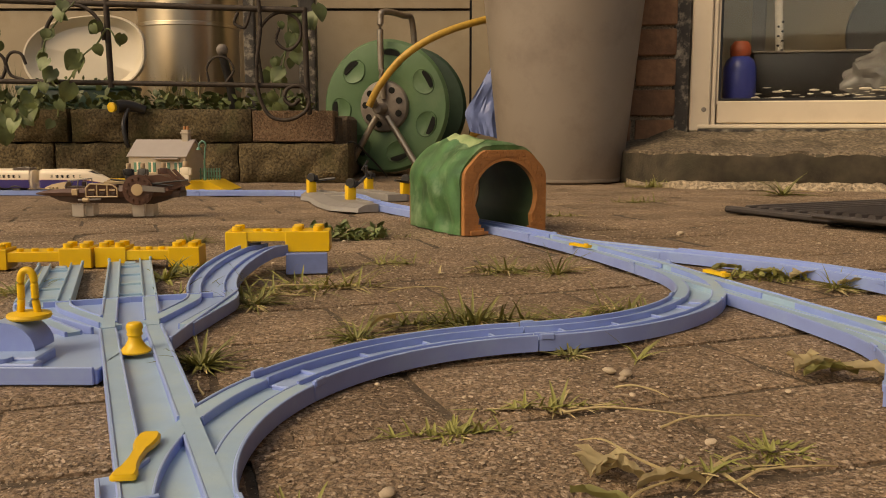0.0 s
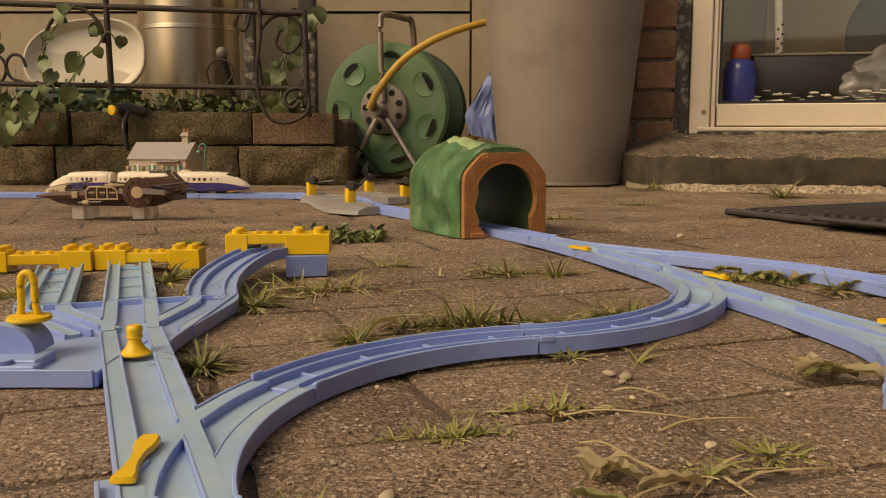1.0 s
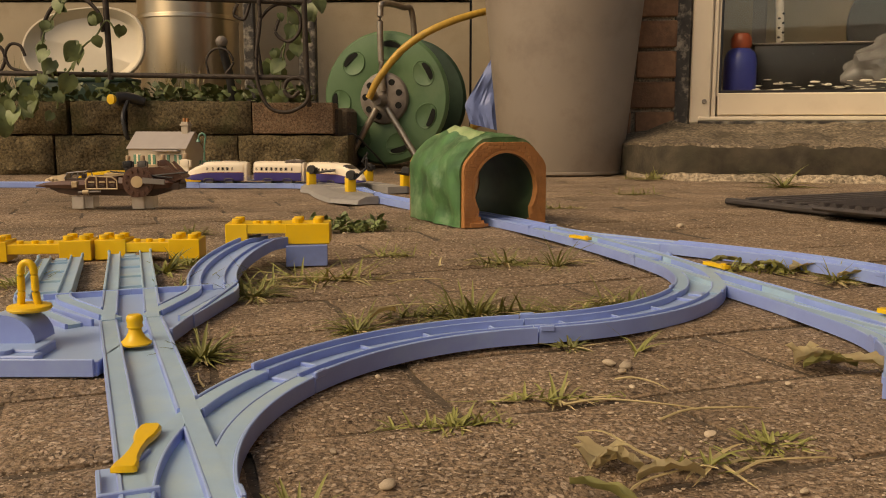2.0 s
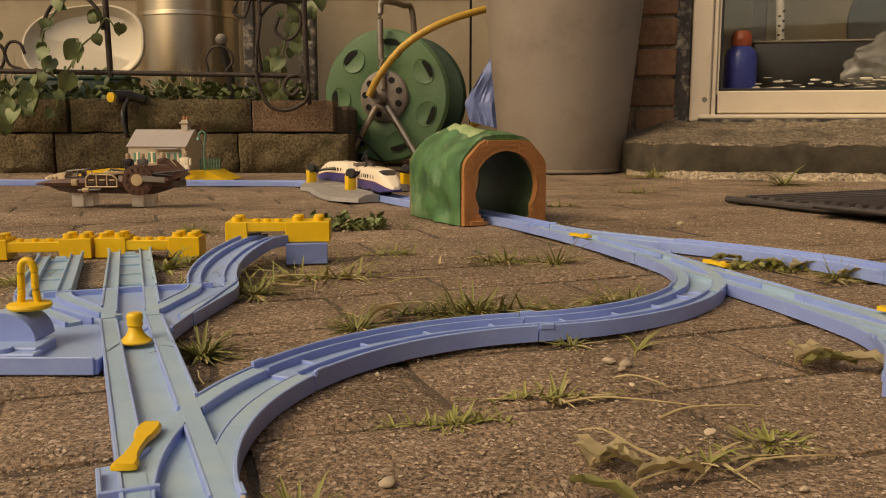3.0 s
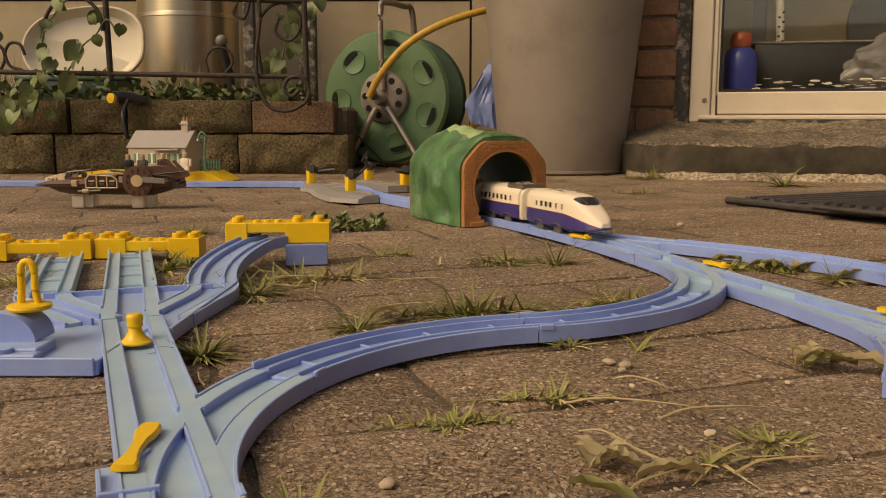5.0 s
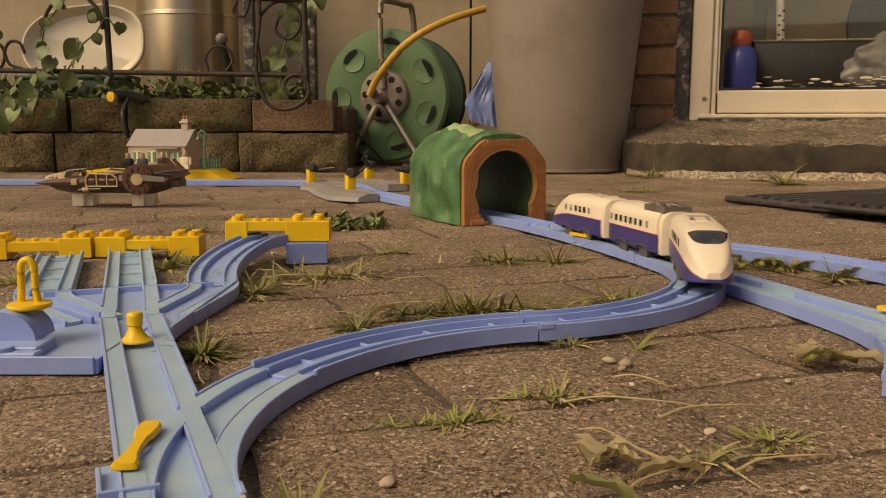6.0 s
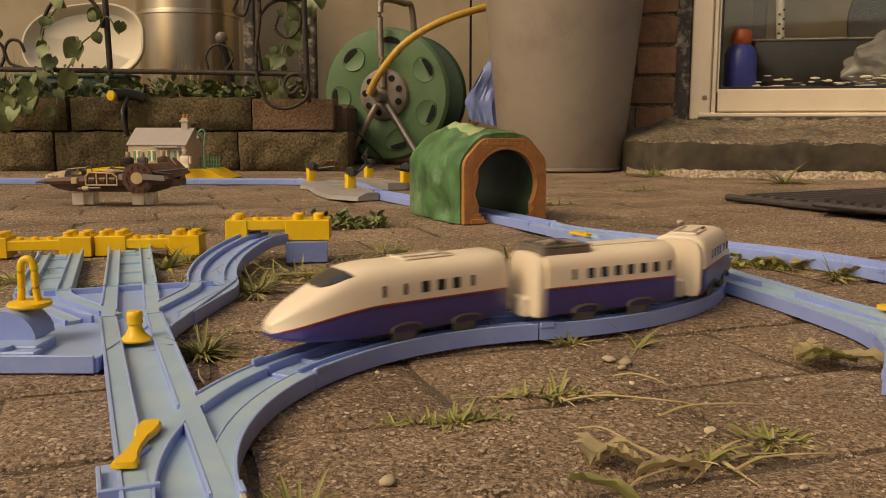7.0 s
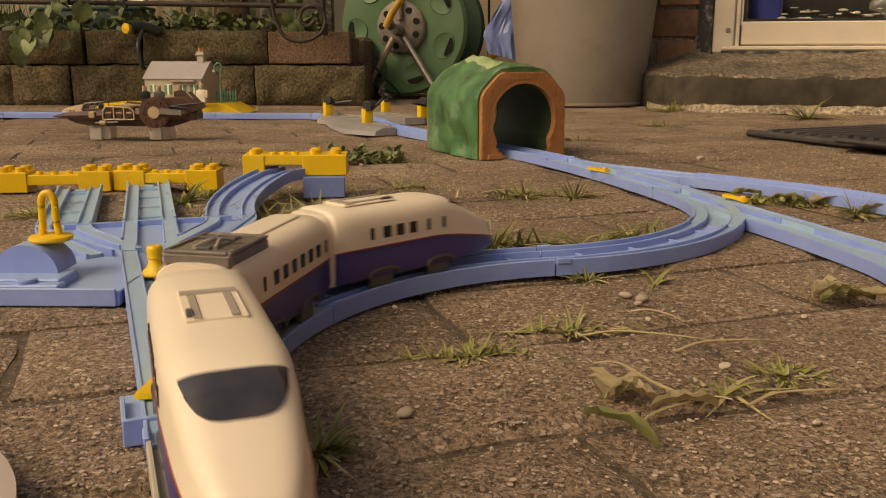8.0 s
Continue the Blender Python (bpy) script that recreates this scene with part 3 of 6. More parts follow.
def wheelset(parent, x):
    w = part("bogie", box(0.020, 0.019, 0.006, 0, 0, 0.0095, 0.0012), M["grey_plastic"], parent)
    w.matrix_basis = pose(x, 0, 0)
    for sgn in (-1, 1):
        wh = part("wheel", rod(0.0080, 0.0080, 0.0032, 0, 0, -0.0016, 24, 0.0006), M["rubber"], w)
        wh.matrix_basis = pose(0, sgn * 0.0150, 0.0126, 90, 0, 0)
        arc = [(0.0096 * math.cos(math.pi * k / 10), sgn * 0.0183, 0.0148 + 0.0042 * math.sin(math.pi * k / 10) ** 0.6) for k in range(11)]
        part("wheel_arch", pipe(arc, 0.0013, 8), M["grey_plastic"], w, "", True)
        part("wheel_hub", rod(0.0030, 0.0026, 0.0014, 0, 0, 0, 12, 0.0003), M["hub"], w, at=pose(0, sgn * 0.0163, 0.0126, 90 * sgn, 0, 0))


def car(name, label, length, head, pantograph=False):
    """A car whose +x end leads. head: +1 nose in front, -1 nose behind, 0 none. Its origin is the middle of its wheelbase."""
    t = thing(name, None, label, "toy train", "cars of the train")
    nose = 0.060 if head else 0.0
    shift = length / 2 - 0.0515 if head else 0.0
    back, front = shift - length / 2, shift + length / 2
    flip = pose(0, 0, 0, 0, 0, 180) if head < 0 else pose(0, 0, 0)
    xs = [back, back + 0.001] + [back + 0.002 + (front - nose - back - 0.002) * k / 6 for k in range(7)]
    secs = []
    for i, x in enumerate(xs):
        k = 0.9 if i == 0 else (0.97 if i == 1 else 1.0)
        secs.append((x, CAR_W * k, CAR_Z0, CAR_Z0 + (CAR_Z1 - CAR_Z0) * (0.97 if i == 0 else 0.99 if i == 1 else 1)))
    if head:
        for k in range(1, 19):
            u = k / 18
            w, z0, z1 = head_profile(u)
            secs.append((front - nose + nose * u, w, z0, z1, 1 - 0.26 * u))
    else:
        secs += [(front - 0.001, CAR_W * 0.97, CAR_Z0, CAR_Z1 - 0.0004), (front, CAR_W * 0.9, CAR_Z0, CAR_Z1 - 0.001)]

    def band(x):  # height of the red line
        if head:
            u = max(0.0, (x - (front - nose)) / nose)
            return 0.0312 - 0.0100 * u ** 1.5
        return 0.0312

    full = [car_section(*s) for s in secs]
    n = len(full[0])
    upper, lower = [], []
    for ring in full:
        zb = band(ring[0][0])
        lo, hi = [], []
        yb = side_at(ring, zb)
        for p in ring:
            lo.append(p if p[2] <= zb else (p[0], math.copysign(min(abs(p[1]), yb * 0.985), p[1]), zb))
            hi.append(p if p[2] >= zb else (p[0], math.copysign(min(abs(p[1]), yb), p[1]), zb))
        lower.append(lo)
        upper.append(hi)
    b = rings(upper)
    bmesh.ops.transform(b, matrix=flip, verts=b.verts)
    body = part("body", b, M["white"], t, "cream white upper body", True)
    b = rings(lower)
    bmesh.ops.transform(b, matrix=flip, verts=b.verts)
    part("skirt", b, M["navy"], t, "navy blue lower body", True)
    # red line along each side
    for sgn in (-1, 1):
        line = []
        for ring in full[2:-1 if head else -2]:
            x = ring[0][0]
            line.append((x, sgn * (side_at(ring, band(x)) + 0.00005), band(x)))
        secs2 = [[(x, y - sgn * 0.0006, z - 0.0004), (x, y + sgn * 0.00025, z - 0.0004), (x, y + sgn * 0.00025, z + 0.0004), (x, y - sgn * 0.0006, z + 0.0004)] for x, y, z in line]
        b = rings(secs2)
        bmesh.ops.transform(b, matrix=flip, verts=b.verts)
        part("red_stripe", b, M["red_line"], t)
    # windows: set into dark rounded panes, a hair proud
    if head:
        k = length / 0.146
        wx = [(front - d * k, w) for d, w in ((0.0600, 0.0020), (0.0735, 0.0024), (0.0865, 0.0052), (0.0970, 0.0052), (0.1075, 0.0052), (0.1190, 0.0024))]
    else:
        wx = [(front - 0.0190, 0.0022)] + [(front - 0.0310 - 0.0100 * k, 0.0048) for k in range(6)] + [(front - 0.0916, 0.0022)]
    for x, w in wx:
        for sgn in (-1, 1):
            b = box(w, 0.0008, 0.0062, x, sgn * (CAR_W - 0.00012), 0.0352, 0.0003)
            bmesh.ops.transform(b, matrix=flip, verts=b.verts)
            part("window", b, M["dark_window"], t)
    if head:  # windscreen: a dark patch that follows the nose
        rows = []
        for k in range(13):   # a visor: straight along the roof, rounded in front, pointed at the sides
            row = []
            for q in range(21):
                a = -1 + 2 * q / 20
                deep = 0.03 + 0.97 * max(0.0, 1 - abs(a) ** 2.4) ** 0.55
                u = 0.265 + 0.04 * (1 - a * a) + (0.245 * deep) * k / 12
                a *= 0.75
                w, z0, z1 = head_profile(u)
                ring = car_section(front - nose + nose * u, w, z0, z1, 1 - 0.26 * u, 16)
                mid = len(ring) // 2
                top = ring[mid - 11:mid + 12]
                f = (a + 1) / 2 * (len(top) - 1)
                i = min(int(f), len(top) - 2)
                p = Vector(top[i]).lerp(Vector(top[i + 1]), f - i)
                row.append(p + Vector((0.0003, 0, 0.00045)))
            rows.append(row)
        b = rings(rows, closed_ring=False)
        ext = bmesh.ops.extrude_face_region(b, geom=b.faces[:])
        bmesh.ops.translate(b, vec=(-0.0003, 0, -0.0012), verts=[v for v in ext["geom"] if isinstance(v, bmesh.types.BMVert)])
        bmesh.ops.transform(b, matrix=flip, verts=b.verts)
        part("windscreen", b, M["windscreen"], t, "smoky dark windscreen", True)
        # roof box with slots behind the cab
        b = box(0.034, 0.0190, 0.0011, front - nose - 0.036, 0, CAR_Z1 - 0.0003, 0.0005)
        bmesh.ops.transform(b, matrix=flip, verts=b.verts)
        part("roof_panel", b, M["white"], t)
        for y in (-0.0056, 0.0056):
            b = box(0.026, 0.0026, 0.0005, front - nose - 0.032, y, CAR_Z1 + 0.0008, 0.0002)
            bmesh.ops.transform(b, matrix=flip, verts=b.verts)
            part("roof_slot", b, M["roof_grey"], t)
        b = box(0.0045, 0.0180, 0.0005, front - nose - 0.0485, 0, CAR_Z1 + 0.0008, 0.0002)
        bmesh.ops.transform(b, matrix=flip, verts=b.verts)
        part("roof_slot", b, M["roof_grey"], t)
        b = box(0.0065, 0.0022, 0.0032, front - nose - 0.024, -0.0075, CAR_Z1 - 0.0012, 0.0004)
        bmesh.ops.transform(b, matrix=flip, verts=b.verts)
        part("power_switch", b, M["grey_plastic"], t)
    else:
        b = box(0.060, 0.0125, 0.0011, -0.012, 0, CAR_Z1 - 0.0003, 0.0005)
        part("roof_panel", b, M["white"], t)
    if head <= 0:   # white gangway end that reaches down over the coupling
        lead = front if head == 0 else -back
        e = rings([car_section(x, CAR_W * k, CAR_Z0 - 0.0010, CAR_Z1 * 0.975) for x, k in ((lead - 0.0022, 0.90), (lead - 0.0018, 0.91), (lead + 0.0046, 0.90), (lead + 0.0054, 0.84))])
        part("gangway_end", e, M["white"], t, "", True)
        part("buffer_box", box(0.006, 0.014, 0.012, lead + 0.006, 0, 0.0125, 0.001), M["white"], t)
    if head >= 0:
        part("coupling", box(0.018, 0.006, 0.0035, back - 0.006, 0, 0.0135, 0.0008), M["white"], t)
    if pantograph:
        px = front - 0.0165
        pan = part("pantograph_well", box(0.036, 0.0290, 0.0058, px, 0, CAR_Z1 - 0.0036, 0.0012), M["smoky"], t, "smoky grey roof tray with a pantograph")
        for y in (-0.0135, 0.0135):
            part("tray_edge", box(0.035, 0.0018, 0.0014, px, y, CAR_Z1 + 0.0016, 0.0004), M["smoky"], pan)
        for x in (-0.0170, 0.0170):
            part("tray_edge", box(0.0018, 0.0250, 0.0014, px + x, 0, CAR_Z1 + 0.0016, 0.0004), M["smoky"], pan)
        for dy in (-0.0045, 0.0045):
            part("arm", pipe([(px - 0.012, dy, CAR_Z1 + 0.0026), (px, dy * 0.3, CAR_Z1 + 0.0042), (px + 0.011, dy, CAR_Z1 + 0.0026)], 0.0010, 6), M["roof_grey"], pan)
        part("collector", box(0.0026, 0.0170, 0.0012, px, 0, CAR_Z1 + 0.0040, 0.0003), M["grey_plastic"], pan)
        part("insulator", box(0.007, 0.006, 0.0016, px + 0.009, 0, CAR_Z1 + 0.0018, 0.0004), M["grey_plastic"], pan)
    for x in (-WHEELBASE / 2, WHEELBASE / 2):
        wheelset(t, x)
    part("chassis", box(length * 0.62, 0.022, 0.006, 0, 0, 0.0112, 0.001), M["grey_plastic"], t)
    return t


WHEELBASE = 0.041
FRONT_L, REAR_L, MID_L = 0.1460, 0.126, 0.0985
front_car = car("front_car", "cream and navy toy bullet train driving car with pointed nose", FRONT_L, 1)
mid_car = car("middle_car", "cream and navy toy bullet train middle car with roof pantograph", MID_L, 0, True)
rear_car = car("rear_car", "cream and navy toy bullet train rear driving car", REAR_L, -1)
# seconds and how far the front axle has come along the line
RUN = [(0.0, 1.541), (0.5, 1.681), (1.0, 1.821), (1.5, 1.961), (2.1, 2.127), (2.8, 2.322), (3.5, 2.510), (4.0, 2.643), (4.5, 2.774), (5.0, 2.930), (5.8, 3.176), (6.2, 3.304), (6.5, 3.396), (7.0, 3.547), (7.5, 3.691), (8.0, 3.8115)]


def run(t):
    for (a, p), (b, q) in zip(RUN, RUN[1:]):
        if t <= b:
            return p + (q - p) * (t - a) / (b - a)
    return RUN[-1][1]


def car_rows(behind, bunch=0.0, sway=0.0):
    """Poses of a car whose leading axle runs that far behind the front axle; bunch: how far it closes up as the train slows at the end; sway: how far its slack lets it drift aside by then."""
    rows = []
    for i in range(81):
        s = run(i / 10) - 0.017 - behind + bunch * max(0.0, (i - 74) / 6)
        x1, y1, _ = LINE.at(s)
        x0, y0, _ = LINE.at(s - WHEELBASE)
        a = math.atan2(y1 - y0, x1 - x0)
        aside = sway * max(0.0, (i - 74) / 6)
        rows.append((i / 10, pose((x0 + x1) / 2 - aside * math.sin(a), (y0 + y1) / 2 + aside * math.cos(a), 0.0002, 0, 0, math.degrees(a))))
    return rows


def motions():
    walk(front_car, car_rows(0.0, 0.0, 0.0032))
    walk(mid_car, car_rows(0.1213, 0.005, 0.0008))
    walk(rear_car, car_rows(0.2420, 0.0095))

# ---- tunnel ----
def arch(r, foot, n):
    """Half round above, straight down to the foot; from left to right."""
    pts = [(-r * 0.9, 0.0)]
    for k in range(n + 1):
        a = math.pi * 1.18 - math.pi * 1.36 * k / n
        pts.append((r * math.cos(a), foot + r * math.sin(a)))
    return pts + [(r * 0.9, 0.0)]


def tunnel(m):
    """Origin under the middle of the front face; the front looks along -y."""
    t = thing("toy_tunnel", m, "green moulded plastic hill tunnel with terracotta brick portals", "toy tunnel")
    half, high, deep, r, foot = 0.0608, 0.1070, 0.158, 0.0455, 0.0470
    n = 40
    inner = arch(r, foot, n)

    def outer(grow, soft=0.0):
        """The outline: upright sides, slanting shoulders, flat top; soft rounds it."""
        g = grow
        corners = [(-half - g, 0), (-half - g, 0.074), (-half * 0.95 - g, 0.082), (-0.037, high - 0.004 + g), (-0.029, high + g), (0.029, high + g), (0.037, high - 0.004 + g), (half * 0.95 + g, 0.082), (half + g, 0.074), (half + g, 0)]
        lens = [math.dist(p, q) for p, q in zip(corners, corners[1:])]
        pts = []
        for k in range(n + 3):
            d = sum(lens) * k / (n + 2)
            for (p, q), ln in zip(zip(corners, corners[1:]), lens):
                if d <= ln + 1e-9:
                    break
                d -= ln
            t = min(1, d / ln)
            x, z = p[0] + (q[0] - p[0]) * t, p[1] + (q[1] - p[1]) * t
            if soft and z > 0.06:
                rr = math.hypot(x, z - 0.055)
                want = 0.0650 + g
                x, z = x + (x / rr * want - x) * soft, z + ((z - 0.055) / rr * want - (z - 0.055)) * soft
            pts.append((x, z))
        return pts
    # hill skin, lumpy
    secs = []
    for j in range(29):
        y = 0.004 + (deep - 0.008) * j / 28
        row = []
        bulge = 0.004 * math.sin(math.pi * j / 28)
        for i, (x, z) in enumerate(outer(0.0012 + bulge, 0.35)):
            q = Vector((x * 30, y * 30, z * 30))
            lump = 0.0050 * noise.noise(q) + 0.0028 * noise.noise(q * 2.3)
            ridge = 0.014 * max(0.0, 1 - abs(x + 0.016) / 0.026) * max(0, noise.noise(Vector((y * 42, 3, 0))) + 0.35) if z > 0.08 else 0
            edge = min(1, j / 3, (28 - j) / 3)
            nx, nz = x / half, (z - 0.05) / 0.06
            row.append((x + nx * lump * edge, y, max(0.0, z + (nz * lump + ridge) * edge) if 0 < i < n + 2 else 0.0))
        secs.append(row)
    b = rings(secs, closed_ring=False)
    part("hill", b, M["hill"], t, "", True)
    for yy in (0.0045, deep - 0.0045):   # green rim round each portal
        b = rings([[(x, yy, z) for x, z in outer(0.0012, 0.35)], [(x, yy, z) for x, z in outer(-0.012)]], closed_ring=False)
        part("rim", b, M["hill"], t)
    # pale scuffed crest
    crest = []
    for j in range(3, 27):
        y = secs[j][0][1]
        ids = range(15, 24)
        crest.append([(secs[j][i][0], y, secs[j][i][2] + 0.0007 - 0.0032 * ((i - 19) / 4) ** 2 * (1 + 0.6 * noise.noise(Vector((y * 60, i, 0))))) for i in ids])
    part("crest", rings(crest, closed_ring=False), M["hill_pale"], t, "pale scuffed crest", True)
    # portals: a brick face with the round opening
    for y0, y1 in ((-0.003, 0.006), (deep - 0.006, deep + 0.003)):
        face = bmesh.new()
        out = outer(-0.001)
        loops = []
        for y in (y0, y1):
            a = [face.verts.new((x, y, z)) for x, z in out]
            c = [face.verts.new((x, y, z)) for x, z in inner]
            loops.append((a, c))
            for i in range(len(out) - 1):
                face.faces.new((a[i], a[i + 1], c[i + 1], c[i]))
        for k in (0, 1):
            p, q = loops[0][k], loops[1][k]
            for i in range(len(p) - 1):
                face.faces.new((p[i], p[i + 1], q[i + 1], q[i]))
        for i in (0, len(out) - 1):
            face.faces.new((loops[0][0][i], loops[0][1][i], loops[1][1][i], loops[1][0][i]))
        portal = part("portal", face, M["portal"], t, "terracotta brick portal")
        yy, dirn = (y0, -1) if y0 < 0.05 else (y1, 1)
        ring_v = rings([[(x * g, yq, foot + (z - foot) * g) for x, z in inner[2:-2]] for g, yq in ((1.0, yy), (1.0, yy + dirn * 0.0009), (1 + 0.0026 / r, yy + dirn * 0.0009), (1 + 0.0028 / r, yy))], closed_ring=False)
        part("arch_ring", ring_v, M["portal"], portal, "", True)
        if dirn > 0:
            continue
        for row in range(25):   # courses beside and above the opening
            z = 0.0006 + row * 0.0044
            edge_out = [x for x, zz in out if zz >= z + 0.0040]
            if not edge_out:
                continue
            half_out = max(edge_out) - 0.0004
            dz = min(abs(z - foot), abs(z + 0.0040 - foot)) if not (z < foot < z + 0.0040) else 0
            reach = r + 0.0038
            half_in = math.sqrt(reach ** 2 - dz * dz) if dz < reach else 0.0
            for sgn in (-1, 1):
                x = half_in
                first = 0.0045 if row % 2 else 0.0092
                while half_out - x > 0.002:
                    w = min(first, half_out - x)
                    part("brick", box(w - 0.0004, 0.0012, 0.0040, sgn * (x + w / 2), yy + dirn * 0.0002, z, 0.0002), M["portal"], portal)
                    x += w
                    first = 0.0092
    # lining, darker than the hill: the hollow's shade is put into its colour
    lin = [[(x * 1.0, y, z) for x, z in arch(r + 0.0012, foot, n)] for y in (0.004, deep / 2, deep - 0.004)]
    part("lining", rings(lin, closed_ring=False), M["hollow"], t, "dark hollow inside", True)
    # a lower stone juts out at one foot
    part("foot_stone", box(0.020, 0.006, 0.0062, -0.042, -0.0035, 0, 0.0008), M["portal"], t)
    return t


TUN_X, TUN_Y, TUN_H = LINE.at(2.755)
tunnel(pose(TUN_X, TUN_Y, 0, 0, 0, math.degrees(TUN_H) + 90))


# ---- station: building bricks, levers ----
def studs(bm, xs, ys, z, r=0.0047, h=0.0045):
    for x in xs:
        for y in ys:
            rod(r, r, h, x, y, z, 16, 0.0006, bm)
    return bm


def arch_brick(m, length, label, group="yellow bricks of the station"):
    """A long brick with a studded block at each end and a thin low bridge between."""
    t = thing("building_brick", m, label, "toy brick", group)
    u = 0.030
    for sgn in (-1, 1):
        x = sgn * (length / 2 - u / 2)
        post = part("end_block", box(u - 0.0006, u, 0.0192, x, 0, 0, 0.0006), M["yellow"], t)
        for dx in (-0.0075, 0.0075):
            for dy in (-0.0075, 0.0075):
                part("stud", rod(0.0047, 0.0047, 0.0045, x + dx, dy, 0.0190, 18, 0.0005), M["yellow"], post)
    part("bridge", box(length - 2 * u + 0.002, u * 0.92, 0.0095, 0, 0, 0.0068, 0.0006), M["yellow"], t)
    for k in range(3):
        x = (k - 1) * (length - 2 * u) / 3.4
        part("small_stud", rod(0.0032, 0.0032, 0.003, x, -0.006, 0.0162, 12, 0.0003), M["yellow"], t)
    return t


arch_brick(pose(-0.2845, 0.846, 0, 0, 0, 3), 0.0995, "yellow plastic arch brick with studs across the track ends")
arch_brick(pose(-0.389, 0.832, 0, 0, 0, 8), 0.106, "yellow plastic arch brick with studs across the track ends")
brick = thing("building_brick", pose(-0.127, 0.806, 0, 0, 0, 10), "blue plastic building brick under the yellow one", "toy brick")
part("body", box(0.0375, 0.032, 0.0190, 0, 0, 0, 0.0006), M["blue_brick"], brick)
top = thing("building_brick", pose(-0.1500, 0.812, 0.0192, 0, 0, 4), "long yellow plastic arch brick bridging over the curved track", "toy brick")
part("bridge", box(0.040, 0.030, 0.0088, -0.0130, 0, 0.0102, 0.0005), M["yellow"], top)
for x, w in ((-0.0400, 0.0200), (0.0245, 0.0405)):
    block = part("end_block", box(w, 0.032, 0.0190, x, 0, 0.0002, 0.0007), M["yellow"], top)
    for dx in ((0,) if w < 0.03 else (-0.0095, 0.0095)):
        for y in (-0.008, 0.008):
            part("stud", rod(0.0048, 0.0046, 0.0046, x + dx, y, 0.0190, 18, 0.0006), M["yellow"], block)
for x in (-0.0225, -0.013, -0.003):
    part("low_stud", rod(0.0036, 0.0034, 0.0026, x, -0.007, 0.0188, 14, 0.0004), M["yellow"], top)

def peg(m):
    """A yellow pawn-shaped switch peg."""
    t = thing("switch_peg", m, "yellow plastic switch peg standing on the blue track", "lever")
    part("foot", lathe([(0.0001, 0), (0.0098, 0), (0.0100, 0.0010), (0.0088, 0.0018), (0.0062, 0.0042), (0.0045, 0.0072), (0.0040, 0.0098), (0.0001, 0.0098)], 28), M["yellow"], t, "", True)
    part("knob", lathe([(0.0001, 0.0094), (0.0040, 0.0095), (0.0051, 0.0108), (0.0046, 0.0128), (0.0052, 0.0146), (0.0050, 0.0168), (0.0040, 0.0180), (0.0001, 0.0184)], 28), M["yellow"], t, "", True)
    return t


PX, PY, PH = AXIS.at(0.384)
peg(pose(PX - 0.001, PY, 0.0066) @ Matrix.Diagonal((0.88, 0.88, 0.93, 1)))
lev = thing("switch_lever", pose(-0.1135, 0.312, 0.0092, 0, 0, 96), "long yellow paddle lever on the large blue switch", "lever")
sec = []
for x, w in ((-0.017, 0.0046), (-0.0165, 0.0058), (-0.013, 0.0056), (-0.010, 0.0040), (-0.004, 0.0030), (0.004, 0.0033), (0.008, 0.0052), (0.013, 0.0060), (0.0165, 0.0054), (0.018, 0.0038)):
    x, w = x * 1.28, w * 0.78
    sec.append([(x, -w, 0), (x, w, 0), (x, w, 0.0016), (x, w * 0.8, 0.0024), (x, -w * 0.8, 0.0024), (x, -w, 0.0016)])
part("paddle", rings(sec), M["yellow"], lev, "", True)
# box at the switch side that holds the paddle
hold = thing("lever_box", pose(-0.1085, 0.2865, -0.0003, 0, 0, 22.5), "light blue plastic lever box at the switch side", "toy track")
part("floor", box(0.020, 0.030, 0.0066, 0, 0.004, 0, 0.0005), M["track"], hold)
part("wall", box(0.020, 0.0018, 0.0098, 0, -0.012, 0, 0.0004), M["track"], hold)
part("wall", box(0.0018, 0.022, 0.0098, -0.0092, -0.0005, 0, 0.0004), M["track"], hold)
part("wall", box(0.0018, 0.0160, 0.0096, -0.0040, 0.0185, 0, 0.0004, 1, None, Matrix.Rotation(radians(-28), 4, "Z")), M["track"], hold)

# turnout stand beside the station: plate, drum and yellow ring handle
stand = thing("switch_stand", pose(-0.2365, 0.478, 0), "light blue plastic switch stand with a yellow handle", "toy track")
plate = part("plate", box(0.150, 0.092, 0.0052, -0.018, 0.006, 0, 0.0008), M["track"], stand)
part("rim", box(0.150, 0.0020, 0.0096, -0.018, -0.0405, 0, 0.0005), M["track"], plate)
part("rim", box(0.0020, 0.06, 0.0080, 0.0575, -0.010, 0, 0.0005), M["track"], plate)
part("step", box(0.066, 0.024, 0.0105, -0.012, -0.014, 0.0, 0.0008), M["track"], plate)
part("step", box(0.078, 0.010, 0.0090, -0.016, -0.028, 0.0, 0.0008), M["track"], plate)
part("button", rod(0.0052, 0.0050, 0.0115, 0.004, -0.0275, 0, 20, 0.0006), M["track"], plate)
b = bmesh.new()
prof = [(-0.004 + 0.0180 * math.cos(math.pi * k / 20), 0.0102 + 0.0160 * math.sin(math.pi * k / 20)) for k in range(21)]
rings([[(x, y, z) for x, z in prof] for y in (-0.012, -0.0112, 0.011, 0.012)], b)
part("drum", b, M["track"], stand, "", True)
hd = part("handle_disc", lathe([(0.0001, 0), (0.0113, 0), (0.0120, 0.0012), (0.0116, 0.0026), (0.0085, 0.0034), (0.0001, 0.0036)], 32), M["yellow"], stand, "yellow handle", True, pose(0.0045, 0.004, 0.0258))
